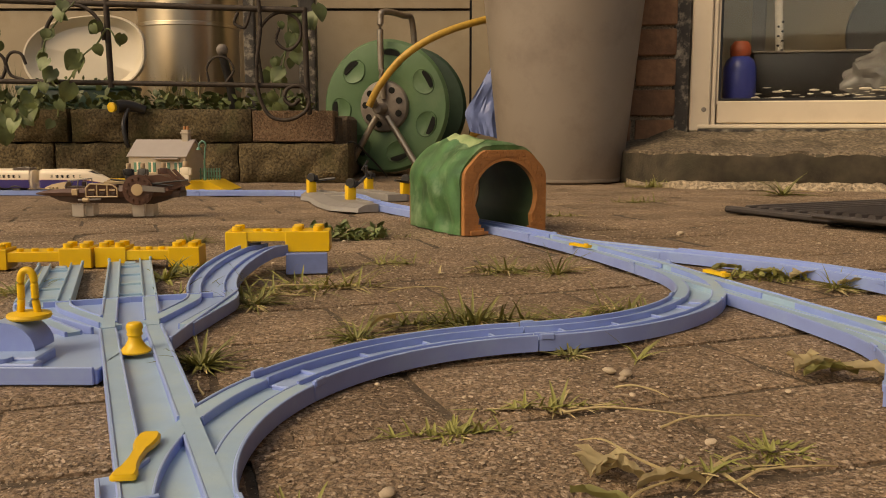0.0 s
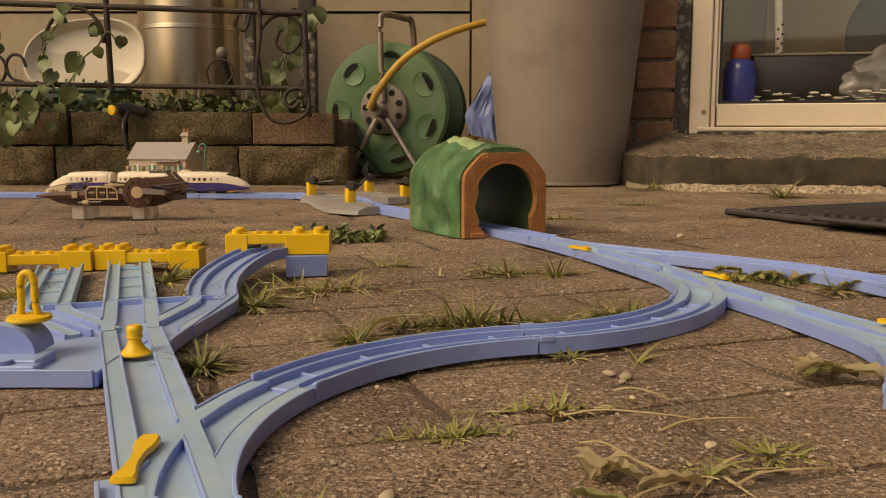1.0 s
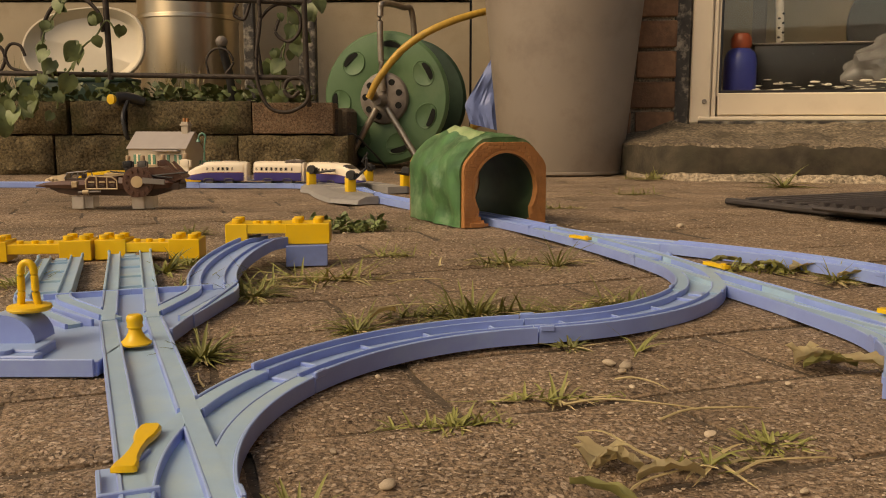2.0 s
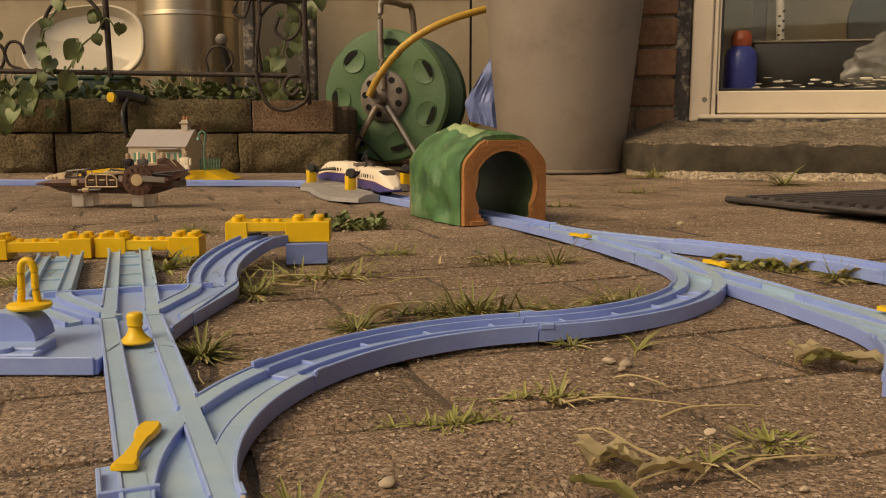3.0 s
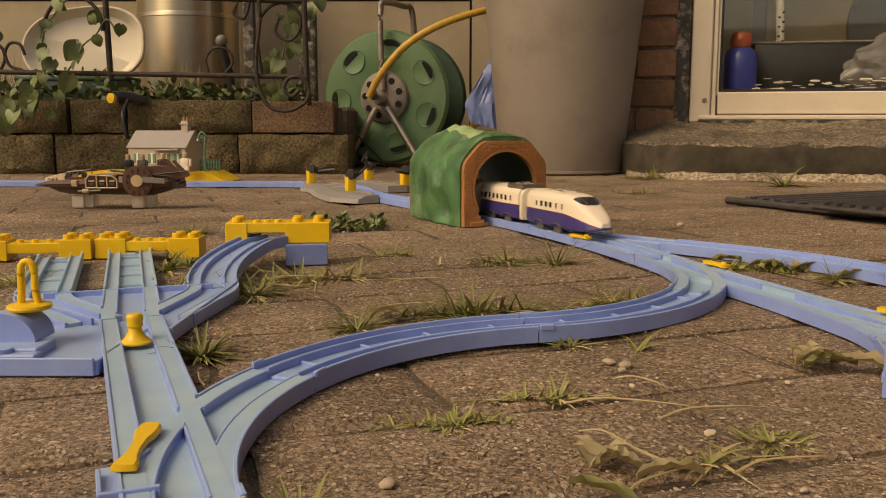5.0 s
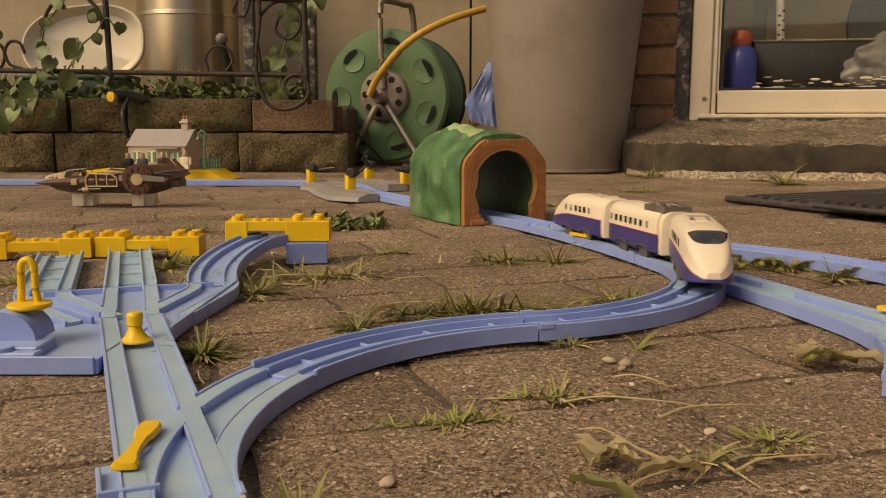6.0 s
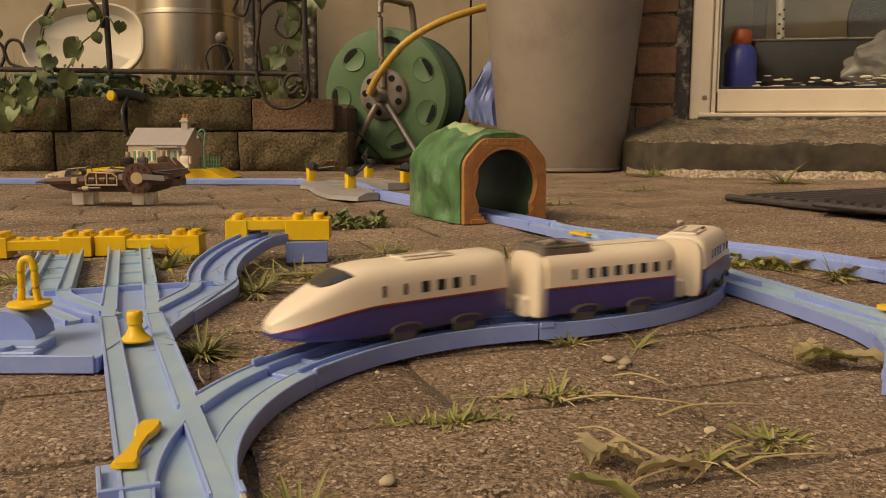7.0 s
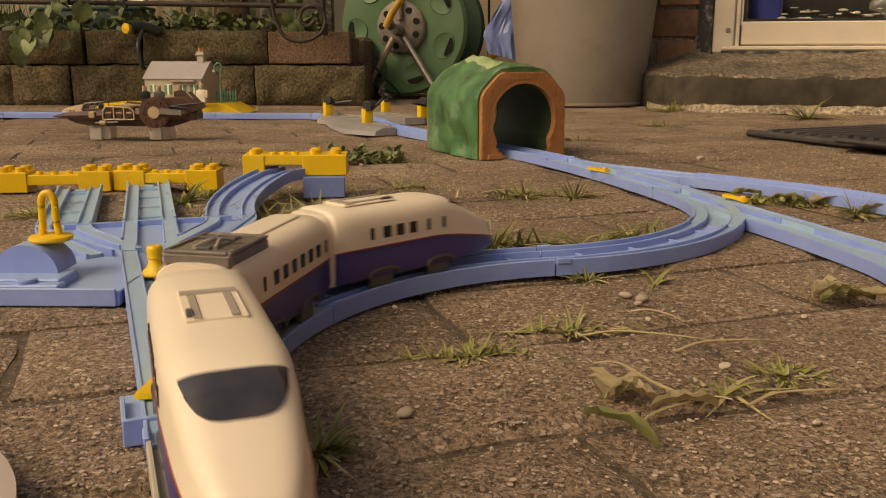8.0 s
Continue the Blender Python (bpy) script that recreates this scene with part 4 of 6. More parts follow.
loop = [(-0.0050, 0, 0.002), (-0.0040, 0, 0.010), (-0.0034, 0, 0.0235), (0, 0, 0.0270), (0.0034, 0, 0.0235), (0.0040, 0, 0.010), (0.0050, 0, 0.002)]
part("ring", pipe(bend(loop), 0.0021, 10), M["yellow"], hd, "", True)

# ---- the yard: ground, walls, door ----
ground = solo("ground", box(60, 60, 0.5, 0, 0, -0.5046), M["soil"], pose(0, 0, 0), "dark soil bed under the paving, reaching into the distance", "ground", kind="structure")
pavement = thing("pavement", pose(0, 0, 0), "weathered paving blocks with pebbly worn faces and mossy joints", "paving", kind="structure")

# low garden wall of rough stones
WALL_Y = 2.25


def rough_stone(w, h, d, seed, rough=0.008):
    """A rough walling stone, front towards -y, origin at its lower left front corner."""
    nx, nz = max(5, int(w / 0.012)), 8
    b = bmesh.new()
    bmesh.ops.create_grid(b, x_segments=nx, y_segments=nz, size=0.5)
    for v in b.verts:
        u, q = v.co.x + 0.5, v.co.y + 0.5
        e = min(u * w, (1 - u) * w, q * h, (1 - q) * h)
        k = min(1, e / 0.014)
        nn = noise.noise(Vector((u * w * 22 + seed * 7, q * h * 22, seed))) + 0.5 * noise.noise(Vector((u * w * 60 + seed, q * h * 60, 2)))
        v.co = Vector((u * w + (rough * 0.5 * nn if e < 1e-5 else 0), 0.010 * (1 - k) - rough * nn * (0.4 + k), q * h + (rough * 0.5 * nn if e < 1e-5 else 0)))
    ext = bmesh.ops.extrude_face_region(b, geom=b.faces[:])
    for v in ext["geom"]:
        if isinstance(v, bmesh.types.BMVert):
            v.co.y = d
    return b


garden_wall = thing("garden_wall", pose(0, 0, 0), "low mossy garden wall of rough brown stones in two courses", "wall", kind="structure")
part("core", box(1.30, 0.10, 0.165, -0.92, WALL_Y + 0.075, 0), M["soil"], garden_wall)
wall_rows = [(0.0, 0.098, [(-1.55, -1.36), (-1.355, -1.145), (-1.14, -0.995), (-0.99, -0.755), (-0.75, -0.525), (-0.52, -0.243)]),
             (0.103, 0.082, [(-1.55, -1.33), (-1.325, -1.13), (-1.125, -0.955), (-0.945, -0.810), (-0.802, -0.488)])]
k = 0
for z, h, cuts in wall_rows:
    for a, c in cuts:
        part("stone", rough_stone(c - a, h, 0.16, k), M["stone"], garden_wall, at=pose(a, WALL_Y - 0.01 + 0.006 * math.sin(k * 2.1), z), smooth=True)
        k += 1
part("block", box(0.205, 0.10, 0.078, -0.380, WALL_Y + 0.04, 0.103, 0.003, 2), M["red_stone"], garden_wall, "smooth brown red block")
bed = solo("planting_bed", box(1.6, 0.50, 0.17, -1.05, WALL_Y + 0.40, 0, 0.01), M["soil"], pose(0, 0, 0), "dark soil behind the garden wall", "soil", kind="structure")

# rendered wall behind
BACK_Y = 2.98
back_wall = thing("wall_back", pose(0, 0, 0), "cream rendered wall with panel joints, stained", "wall", kind="structure")
part("lower_panel", box(3.4, 0.15, 0.524, -1.612, BACK_Y + 0.075, 0), M["render"], back_wall)
part("upper_panel", box(3.4, 0.15, 2.2, -1.612, BACK_Y + 0.070, 0.532), M["render"], back_wall)
part("side_panel", box(1.6, 0.15, 2.75, 0.896, BACK_Y + 0.070, 0), M["render"], back_wall)
part("joint", box(5.0, 0.12, 2.7, -0.85, BACK_Y + 0.085, 0), M["black"], back_wall)

# brick house wall, door and step
HOUSE = pose(0.62, 2.36, 0, 0, 0, -13)    # x runs along the wall, -y looks into the yard
house_wall = thing("wall_house", HOUSE, "brown brick house wall with pale mortar", "wall", kind="structure")
part("mortar", box(0.24, 0.20, 2.6, -0.125, 0.106, 0), M["mortar"], house_wall)
part("upper_wall", box(3.2, 0.20, 0.6, 1.6, 0.106, 2.16), M["render"], house_wall)
part("far_wall", box(1.5, 0.20, 2.16, 2.75, 0.106, 0), M["mortar"], house_wall)
step = thing("door_step", HOUSE, "rough worn concrete doorstep with a sloping top", "step", kind="structure")


def step_mesh():
    b = bmesh.new()
    prof = [(-0.335, 0.0), (-0.343, 0.02), (-0.342, 0.074), (-0.336, 0.080), (-0.24, 0.094), (-0.10, 0.113), (-0.03, 0.130), (0.10, 0.132)]
    secs = []
    for i in range(150):
        x = -0.175 + 2.5 * i / 149
        cut = max(0.0, 1 - (x + 0.175) / 0.20) ** 1.5 * 0.27     # the rounded corner by the bin
        row = []
        for y, z in prof:
            q = noise.noise(Vector((x * 14, y * 14, z * 14))) * 0.009 + noise.noise(Vector((x * 45, y * 45, z * 45))) * 0.006
            yy = y + cut if y < 0 else y
            row.append((x, min(yy, 0.1) + (q if z < 0.075 else 0), max(0, z + (q if z > 0.06 else 0))))
        secs.append(row)
    rings(secs, b, closed_ring=False)
    b.faces.new([v for v in b.verts[:len(prof)]])
    return b


slab = step_mesh()
slab.faces.ensure_lookup_table()
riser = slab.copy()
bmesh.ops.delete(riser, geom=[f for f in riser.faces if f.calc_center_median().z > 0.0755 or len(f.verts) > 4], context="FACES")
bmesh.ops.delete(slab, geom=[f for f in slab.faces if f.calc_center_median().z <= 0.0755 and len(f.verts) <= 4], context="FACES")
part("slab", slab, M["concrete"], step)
# the riser's darker copy carries the shade of the front
part("riser", riser, M["shaded_concrete"], step, "mossy front face with shade in its colour", True)


def rubble_strip():
    b = bmesh.new()
    secs = []
    for i in range(220):
        x = -0.12 + 2.2 * i / 219
        cut = max(0.0, 1 - (x + 0.175) / 0.20) ** 1.5 * 0.27
        q = noise.noise(Vector((x * 20, 4, 0))) * 0.010
        r = noise.noise(Vector((x * 7, 1, 3))) * 0.014 + noise.noise(Vector((x * 55, 2, 3))) * 0.006
        secs.append([(x, -0.365 + cut + q, -0.002), (x, -0.360 + cut + q, max(0.001, 0.006 + r * 0.6)), (x, -0.352 + cut, max(0.002, 0.013 + r)), (x, -0.325 + cut, max(0.002, 0.016 + r)), (x, -0.32 + cut, -0.002)])
    return rings(secs, b)


part("mortar_fillet", rubble_strip(), M["fillet"], step, "pale crumbling mortar along the foot")

door = thing("door_1", HOUSE @ pose(-0.014, 0, 0), "white framed glazed door with weathered paint", "door", kind="structure")
part("old_post", box(0.045, 0.09, 2.1, 0.0245, 0.045, 0.122, 0.004), M["peeling"], door, "black timber post with peeling paint")
part("frame_post", box(0.052, 0.07, 2.05, 0.075, 0.030, 0.128, 0.004), M["frame_white"], door)
part("frame_bead", box(0.012, 0.05, 2.0, 0.1085, 0.030, 0.130, 0.002), M["frame_white"], door)
part("sill", box(1.6, 0.075, 0.012, 0.87, 0.028, 0.135, 0.003), M["frame_white"], door)
part("sill_edge", box(1.6, 0.010, 0.008, 0.87, -0.014, 0.1265, 0.001), M["peeling"], door)
part("bottom_rail", box(1.5, 0.05, 0.0585, 0.869, 0.035, 0.1495, 0.003), M["frame_white"], door)
part("stile", box(0.006, 0.045, 1.8, 0.1185, 0.035, 0.199, 0.001), M["frame_white"], door)
part("gasket", box(1.5, 0.012, 0.006, 0.872, 0.026, 0.209, 0.001), M["black"], door)
part("gasket", box(0.006, 0.012, 1.8, 0.1250, 0.026, 0.199, 0.001), M["black"], door)
pane = part("pane", box(1.48, 0.006, 1.8, 0.868, 0.036, 0.209), M["glass"], door)
pane.visible_shadow = False
part("screw", rod(0.0065, 0.006, 0.004, 0, 0, 0, 14, 0.001), M["hub"], door, at=pose(0.085, -0.005, 0.186, 90, 0, 0))

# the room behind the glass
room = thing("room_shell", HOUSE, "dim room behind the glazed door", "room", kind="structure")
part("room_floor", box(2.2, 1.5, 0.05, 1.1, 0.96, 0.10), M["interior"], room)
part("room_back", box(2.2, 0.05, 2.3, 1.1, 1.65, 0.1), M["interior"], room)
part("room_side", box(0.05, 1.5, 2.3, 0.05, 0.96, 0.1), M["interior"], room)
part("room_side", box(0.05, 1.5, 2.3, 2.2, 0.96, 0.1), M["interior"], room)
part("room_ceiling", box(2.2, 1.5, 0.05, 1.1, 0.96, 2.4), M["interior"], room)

# tall grey bin
binn = thing("plastic_bin", pose(0.311, 2.32, 0), "tall tapered weathered grey plastic bin on the paving", "bin")
part("shell", lathe([(0.150, 0.008), (0.1575, 0.010), (0.1585, 0.012), (0.176, 0.18), (0.194, 0.36), (0.215, 0.56), (0.205, 0.56), (0.150, 0.03)], 72), M["bin"], binn, "", True)
part("base", lathe([(0.0001, 0.0), (0.154, 0.0), (0.1585, 0.003), (0.1592, 0.009), (0.156, 0.011), (0.0001, 0.011)], 72), M["bin"], binn, "", True)
part("rim", lathe([(0.206, 0.556), (0.222, 0.558), (0.226, 0.565), (0.226, 0.598), (0.222, 0.602), (0.208, 0.602), (0.206, 0.59)], 72), M["bin"], binn, "rolled rim", True)

# unseen wall, added to close the yard and block sky light from the right
side_blocker = thing("wall_side_unseen", pose(1.45, -1.05, 0), "unseen brown brick wall added to block sky light", "wall", kind="structure")
part("masonry", box(0.20, 4.4, 2.4, 0.1, 0, 0), M["brick"], side_blocker)
# unseen wall added behind the camera, keeps sky out of the door glass
rear_blocker = thing("wall_rear_unseen", pose(-1.6, -4.1, 0), "unseen brown brick wall added behind to block reflected sky", "wall", kind="structure")
part("masonry", box(7.2, 0.20, 1.0, 0, 0, 0), M["brick"], rear_blocker)
# ---- yard things: hose reel, sheet, trellis, planting ----
reel = thing("hose_reel", pose(-0.145, 2.62, 0.200, 0, 0, -17), "green plastic garden hose reel on a metal tube stand", "hose reel")


def reel_disc(mat, y, r, name, front):
    prof = [(0.0001, 0.010), (0.060, 0.010), (0.064, 0.004), (0.074, 0.0), (r * 0.78, -0.004), (r * 0.96, 0.000), (r, 0.010), (r * 0.985, 0.022), (r * 0.90, 0.026), (0.0001, 0.026)]
    disc = part(name, lathe(prof, 72, None, Matrix.Translation((0, y, 0)) @ Matrix.Rotation(radians(-90), 4, "X")), mat, reel, "", True)
    if front:
        for k in range(7):
            a = radians(81.4 + 360 / 7 * k)
            m = Matrix.Translation((0.140 * math.cos(a), y, 0.140 * math.sin(a))) @ Matrix.Rotation(-a, 4, "Y")
            # a shallow rounded dish; a black plug paints the shade in its outer slot
            out = [(0.031 * math.cos(2 * math.pi * q / 28) - 0.006, 0.038 * math.sin(2 * math.pi * q / 28) * (1 + 0.12 * math.cos(2 * math.pi * q / 28))) for q in range(28)]
            b = rings([[(x, -0.0030, z) for x, z in out], [(x * 0.95, -0.0056, z * 0.95) for x, z in out], [(x * 0.86, -0.0036, z * 0.86) for x, z in out]])
            b.transform(m)
            rim = part("pocket", b, mat, disc, "", True)
            arc = [((0.013 - 0.004 * (v / 7) ** 2), 0.026 * v / 7) for v in range(-7, 8)]
            edge = [(x + 0.0080 * math.sqrt(max(0.02, 1 - (z / 0.029) ** 2)), z) for x, z in arc] + [(x - 0.0080 * math.sqrt(max(0.02, 1 - (z / 0.029) ** 2)), z) for x, z in arc[::-1]]
            b = rings([[(x, yy, z) for x, z in edge] for yy in (0.002, -0.0062)])
            b.transform(m)
            part("slot", b, M["void"], rim)
    return disc


reel_disc(M["reel"], -0.075, 0.190, "front_disc", True)
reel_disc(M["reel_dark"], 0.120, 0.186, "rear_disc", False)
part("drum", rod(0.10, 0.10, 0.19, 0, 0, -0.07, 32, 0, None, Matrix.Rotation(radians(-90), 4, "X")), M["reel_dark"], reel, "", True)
hub = part("hub", lathe([(0.0001, -0.020), (0.034, -0.020), (0.058, -0.016), (0.070, -0.010), (0.074, 0.0), (0.072, 0.004), (0.0001, 0.004)], 48, None, Matrix.Translation((0, -0.078, 0)) @ Matrix.Rotation(radians(-90), 4, "X")), M["hub"], reel, "", True)
# black discs paint the shade inside the hub's holes
for k in range(9):
    a = 2 * math.pi * k / 9 + 0.3
    part("hub_hole", rod(0.0095, 0.0095, 0.006, 0, 0, 0, 12, 0.001), M["void"], hub, at=pose(0.052 * math.cos(a), -0.0905, 0.052 * math.sin(a), 90, 0, 0))
part("connector", rod(0.018, 0.014, 0.05, 0, 0, 0, 18, 0.003), M["hub"], hub, at=pose(0.0, -0.090, -0.008, 90, 0, 0))
part("connector_tip", rod(0.012, 0.010, 0.04, 0, 0, 0, 16, 0.002), M["tube"], hub, at=pose(-0.01, -0.125, -0.004, 60, 20, 0))
part("handle_tube", pipe(bend([(0.006, -0.105, 0.02), (0.0, -0.105, 0.14), (0.0, -0.104, 0.238), (0.006, -0.092, 0.262), (0.030, 0.0, 0.262), (0.046, 0.040, 0.240), (0.050, 0.060, 0.02)], 6), 0.0090, 12), M["tube"], reel, "", True)
for a, c in (((-0.012, -0.11, -0.03), (-0.105, -0.13, -0.198)), ((0.02, -0.11, -0.03), (0.135, -0.13, -0.198)), ((0.0, 0.15, 0), (-0.09, 0.17, -0.198)), ((0.0, 0.15, 0), (0.1, 0.17, -0.198))):
    part("leg", pipe([a, c], 0.0092, 12), M["tube"], reel, "", True)
part("axle", pipe([(0, -0.115, -0.012), (0, 0.125, 0.0)], 0.008, 10), M["tube"], reel)
hose_x, hose_z = (-0.205, 0.198)
hose = solo("garden_hose", pipe(bend([(hose_x, 2.46, hose_z), (hose_x + 0.03, 2.45, hose_z + 0.055), (hose_x + 0.10, 2.44, hose_z + 0.135), (hose_x + 0.20, 2.45, hose_z + 0.195), (hose_x + 0.33, 2.50, hose_z + 0.240), (hose_x + 0.48, 2.58, hose_z + 0.27), (hose_x + 0.62, 2.7, hose_z + 0.12), (hose_x + 0.6, 2.72, -0.0)], 8), 0.0100, 14), M["hose"], pose(0, 0, 0), "yellow garden hose arching from the reel", "hose", smooth=True)
hose_end = solo("garden_hose", pipe(bend([(0.08, 2.62, 0.012), (0.085, 2.60, 0.10), (0.10, 2.58, 0.128), (0.16, 2.57, 0.132), (0.24, 2.60, 0.135)], 8), 0.0115, 14), M["hose"], pose(0, 0, 0), "yellow garden hose end behind the grey bin", "hose", smooth=True)
lead = solo("black_cable", pipe(bend([(-0.36, 2.50, 0.003), (-0.30, 2.42, 0.05), (-0.25, 2.40, 0.10), (-0.2, 2.44, 0.055), (-0.16, 2.5, 0.003)], 8), 0.0028, 8), M["black"], pose(0, 0, 0), "thin black cable beside the hose reel", "cable", smooth=True)


def cloth_sheet():
    """A folded hanging sheet, wide below, gathered at the top."""
    secs = []
    for j in range(17):
        v = j / 16
        left = 0.060 + 0.078 * max(0.0, v - 0.28) / 0.72 + 0.06 * max(0.0, 0.28 - v)      # slants in towards the top
        row = []
        for i in range(25):
            u = i / 24
            x = left + (0.200 - left) * u
            z = 0.098 + 0.215 * v + 0.03 * (1 - u) * (1 - v)
            y = 2.50 + 0.016 * noise.noise(Vector((u * 5, v * 3, 1))) + 0.007 * noise.noise(Vector((u * 14, v * 7, 4)))
            row.append((x, y, z))
        secs.append(row)
    b = rings(secs, closed_ring=False)
    ext = bmesh.ops.extrude_face_region(b, geom=b.faces[:])
    bmesh.ops.translate(b, vec=(0, 0.003, 0), verts=[v for v in ext["geom"] if isinstance(v, bmesh.types.BMVert)])
    return b


solo("plastic_sheet", cloth_sheet(), M["tarp"], pose(0, 0, 0), "crumpled blue plastic sheet hanging between bin and wall", "sheet", smooth=True)

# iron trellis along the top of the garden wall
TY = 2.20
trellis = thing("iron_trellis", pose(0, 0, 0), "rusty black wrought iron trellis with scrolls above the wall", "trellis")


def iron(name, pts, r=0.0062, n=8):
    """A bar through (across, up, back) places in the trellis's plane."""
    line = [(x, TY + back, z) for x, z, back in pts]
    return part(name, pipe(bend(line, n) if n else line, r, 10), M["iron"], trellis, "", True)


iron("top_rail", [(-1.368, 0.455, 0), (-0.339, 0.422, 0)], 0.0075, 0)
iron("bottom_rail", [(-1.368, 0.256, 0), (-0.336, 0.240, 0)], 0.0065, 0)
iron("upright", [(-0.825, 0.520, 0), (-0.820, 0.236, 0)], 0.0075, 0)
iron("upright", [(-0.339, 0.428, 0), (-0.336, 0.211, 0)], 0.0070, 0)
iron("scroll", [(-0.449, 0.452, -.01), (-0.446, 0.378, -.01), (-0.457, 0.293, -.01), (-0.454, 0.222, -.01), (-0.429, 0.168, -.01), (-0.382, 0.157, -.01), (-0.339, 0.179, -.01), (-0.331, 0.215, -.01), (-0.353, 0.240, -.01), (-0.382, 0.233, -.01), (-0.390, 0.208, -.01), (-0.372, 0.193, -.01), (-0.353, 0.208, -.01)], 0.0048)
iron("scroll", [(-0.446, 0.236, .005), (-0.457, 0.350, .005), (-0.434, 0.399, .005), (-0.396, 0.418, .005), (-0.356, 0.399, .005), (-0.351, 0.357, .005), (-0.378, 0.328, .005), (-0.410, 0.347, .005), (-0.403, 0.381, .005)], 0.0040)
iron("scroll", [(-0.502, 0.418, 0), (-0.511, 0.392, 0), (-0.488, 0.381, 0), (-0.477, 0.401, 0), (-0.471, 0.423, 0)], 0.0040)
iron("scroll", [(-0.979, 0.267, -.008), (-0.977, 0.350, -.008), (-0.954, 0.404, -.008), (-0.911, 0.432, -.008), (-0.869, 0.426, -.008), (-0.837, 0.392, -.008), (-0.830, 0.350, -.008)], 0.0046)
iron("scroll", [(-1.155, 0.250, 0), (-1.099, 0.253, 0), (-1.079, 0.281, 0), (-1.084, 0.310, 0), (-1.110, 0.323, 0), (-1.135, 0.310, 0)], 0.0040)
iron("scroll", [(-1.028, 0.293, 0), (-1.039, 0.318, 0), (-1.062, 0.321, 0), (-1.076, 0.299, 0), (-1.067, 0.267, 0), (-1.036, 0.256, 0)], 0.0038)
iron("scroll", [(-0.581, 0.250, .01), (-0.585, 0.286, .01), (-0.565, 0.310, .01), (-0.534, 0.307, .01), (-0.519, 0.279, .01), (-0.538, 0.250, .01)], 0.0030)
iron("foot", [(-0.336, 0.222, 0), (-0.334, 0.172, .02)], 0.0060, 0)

# cream oval dish behind the trellis
dx, dz = (-0.998, 0.341)
dish = thing("oval_dish", pose(dx + 0.02, 2.46, dz - 0.008, -6, 0, 0), "cream enamel oval dish leaning behind the trellis", "dish")
prof = [(0.0001, 0.0), (0.80, 0.0), (0.90, -0.012), (0.97, -0.030), (1.0, -0.030), (1.02, -0.022), (1.0, -0.012), (0.93, 0.008), (0.82, 0.014), (0.0001, 0.014)]
secs = []
for r, y in prof:
    ring = []
    for k in range(56):
        a = 2 * math.pi * k / 56
        c, s = math.cos(a), math.sin(a)
        rx = 0.166 * (abs(c) ** 0.85) * (1 if c > 0 else -1)
        rz = 0.104 * (abs(s) ** 0.85) * (1 if s > 0 else -1)
        ring.append((r * (rx), y, r * (rz + 0.10 * rx * (1 if s > 0 else 0.3))))
    secs.append(ring)
part("bowl", rings(secs), M["cream"], dish, "", True)

tx0 = -0.990
trough = thing("plant_trough", pose(tx0, 2.425, 0.17), "dark green plastic plant trough with low growth", "planter")
part("shell", box(0.285, 0.11, 0.075, 0, 0, 0, 0.008, 2), M["trough"], trough, "", True)
part("rim", box(0.30, 0.12, 0.012, 0, 0, 0.068, 0.004, 2), M["trough"], trough, "", True)

# steel cylinder and dark post
steel = thing("steel_drum", pose(-0.775, 2.74, 0.165), "shiny brushed steel cylinder standing in the bed", "drum")
part("shell", lathe([(0.0001, 0.0), (0.145, 0.0), (0.148, 0.004), (0.148, 0.62), (0.0001, 0.62)], 72), M["steel"], steel, "", True)
part("band", lathe([(0.1475, 0.268), (0.151, 0.271), (0.151, 0.280), (0.1475, 0.283)], 72), M["steel"], steel, "raised steel band", True)
solo("dark_post", box(0.050, 0.05, 0.62, 0, 0, 0, 0.006, 2), M["peeling"], pose(-0.395, 2.62, 0.165), "dark weathered post behind the trellis", "post")
solo("thin_post", box(0.032, 0.03, 0.55, 0, 0, 0, 0.004, 2), M["peeling"], pose(-0.560, 2.60, 0.165), "dark thin timber post behind the trellis", "post")
kx, kz = (-0.568, 0.336)
tool = thing("garden_tool", pose(kx, 2.30, kz), "black handled garden tool with a pale round end", "garden tool")
part("knob", ball(0.0155, 0, 0, 0), M["hub"], tool, "", True)
part("handle", pipe([(0, 0, -0.01), (0.012, 0.02, -0.08), (0.02, 0.03, -0.165)], 0.011, 12), M["black"], tool, "", True)
ox, oz = (-0.818, 0.191)
torch = thing("hand_tool", pose(ox, 2.205, oz - 0.003), "black hand tool with orange end lying on the wall", "hand tool")
part("end_cap", lathe([(0.0001, 0), (0.0105, 0), (0.0125, 0.004), (0.0125, 0.010), (0.0001, 0.012)], 24, None, pose(0, 0, 0, 90, 0, -25)), M["yellow"], torch, "orange end cap", True)
part("grip", pipe(bend([(0.004, 0.012, 0.002), (0.022, 0.022, 0.005), (0.045, 0.03, 0.001), (0.066, 0.036, -0.006)], 5), 0.0165, 12, None, 0.62), M["black"], torch, "", True)
part("strap", pipe(bend([(0.03, 0.015, -0.004), (0.026, -0.012, -0.04), (0.032, -0.016, -0.085), (0.036, -0.010, -0.098)], 5), 0.0055, 8), M["black"], torch, "", True)

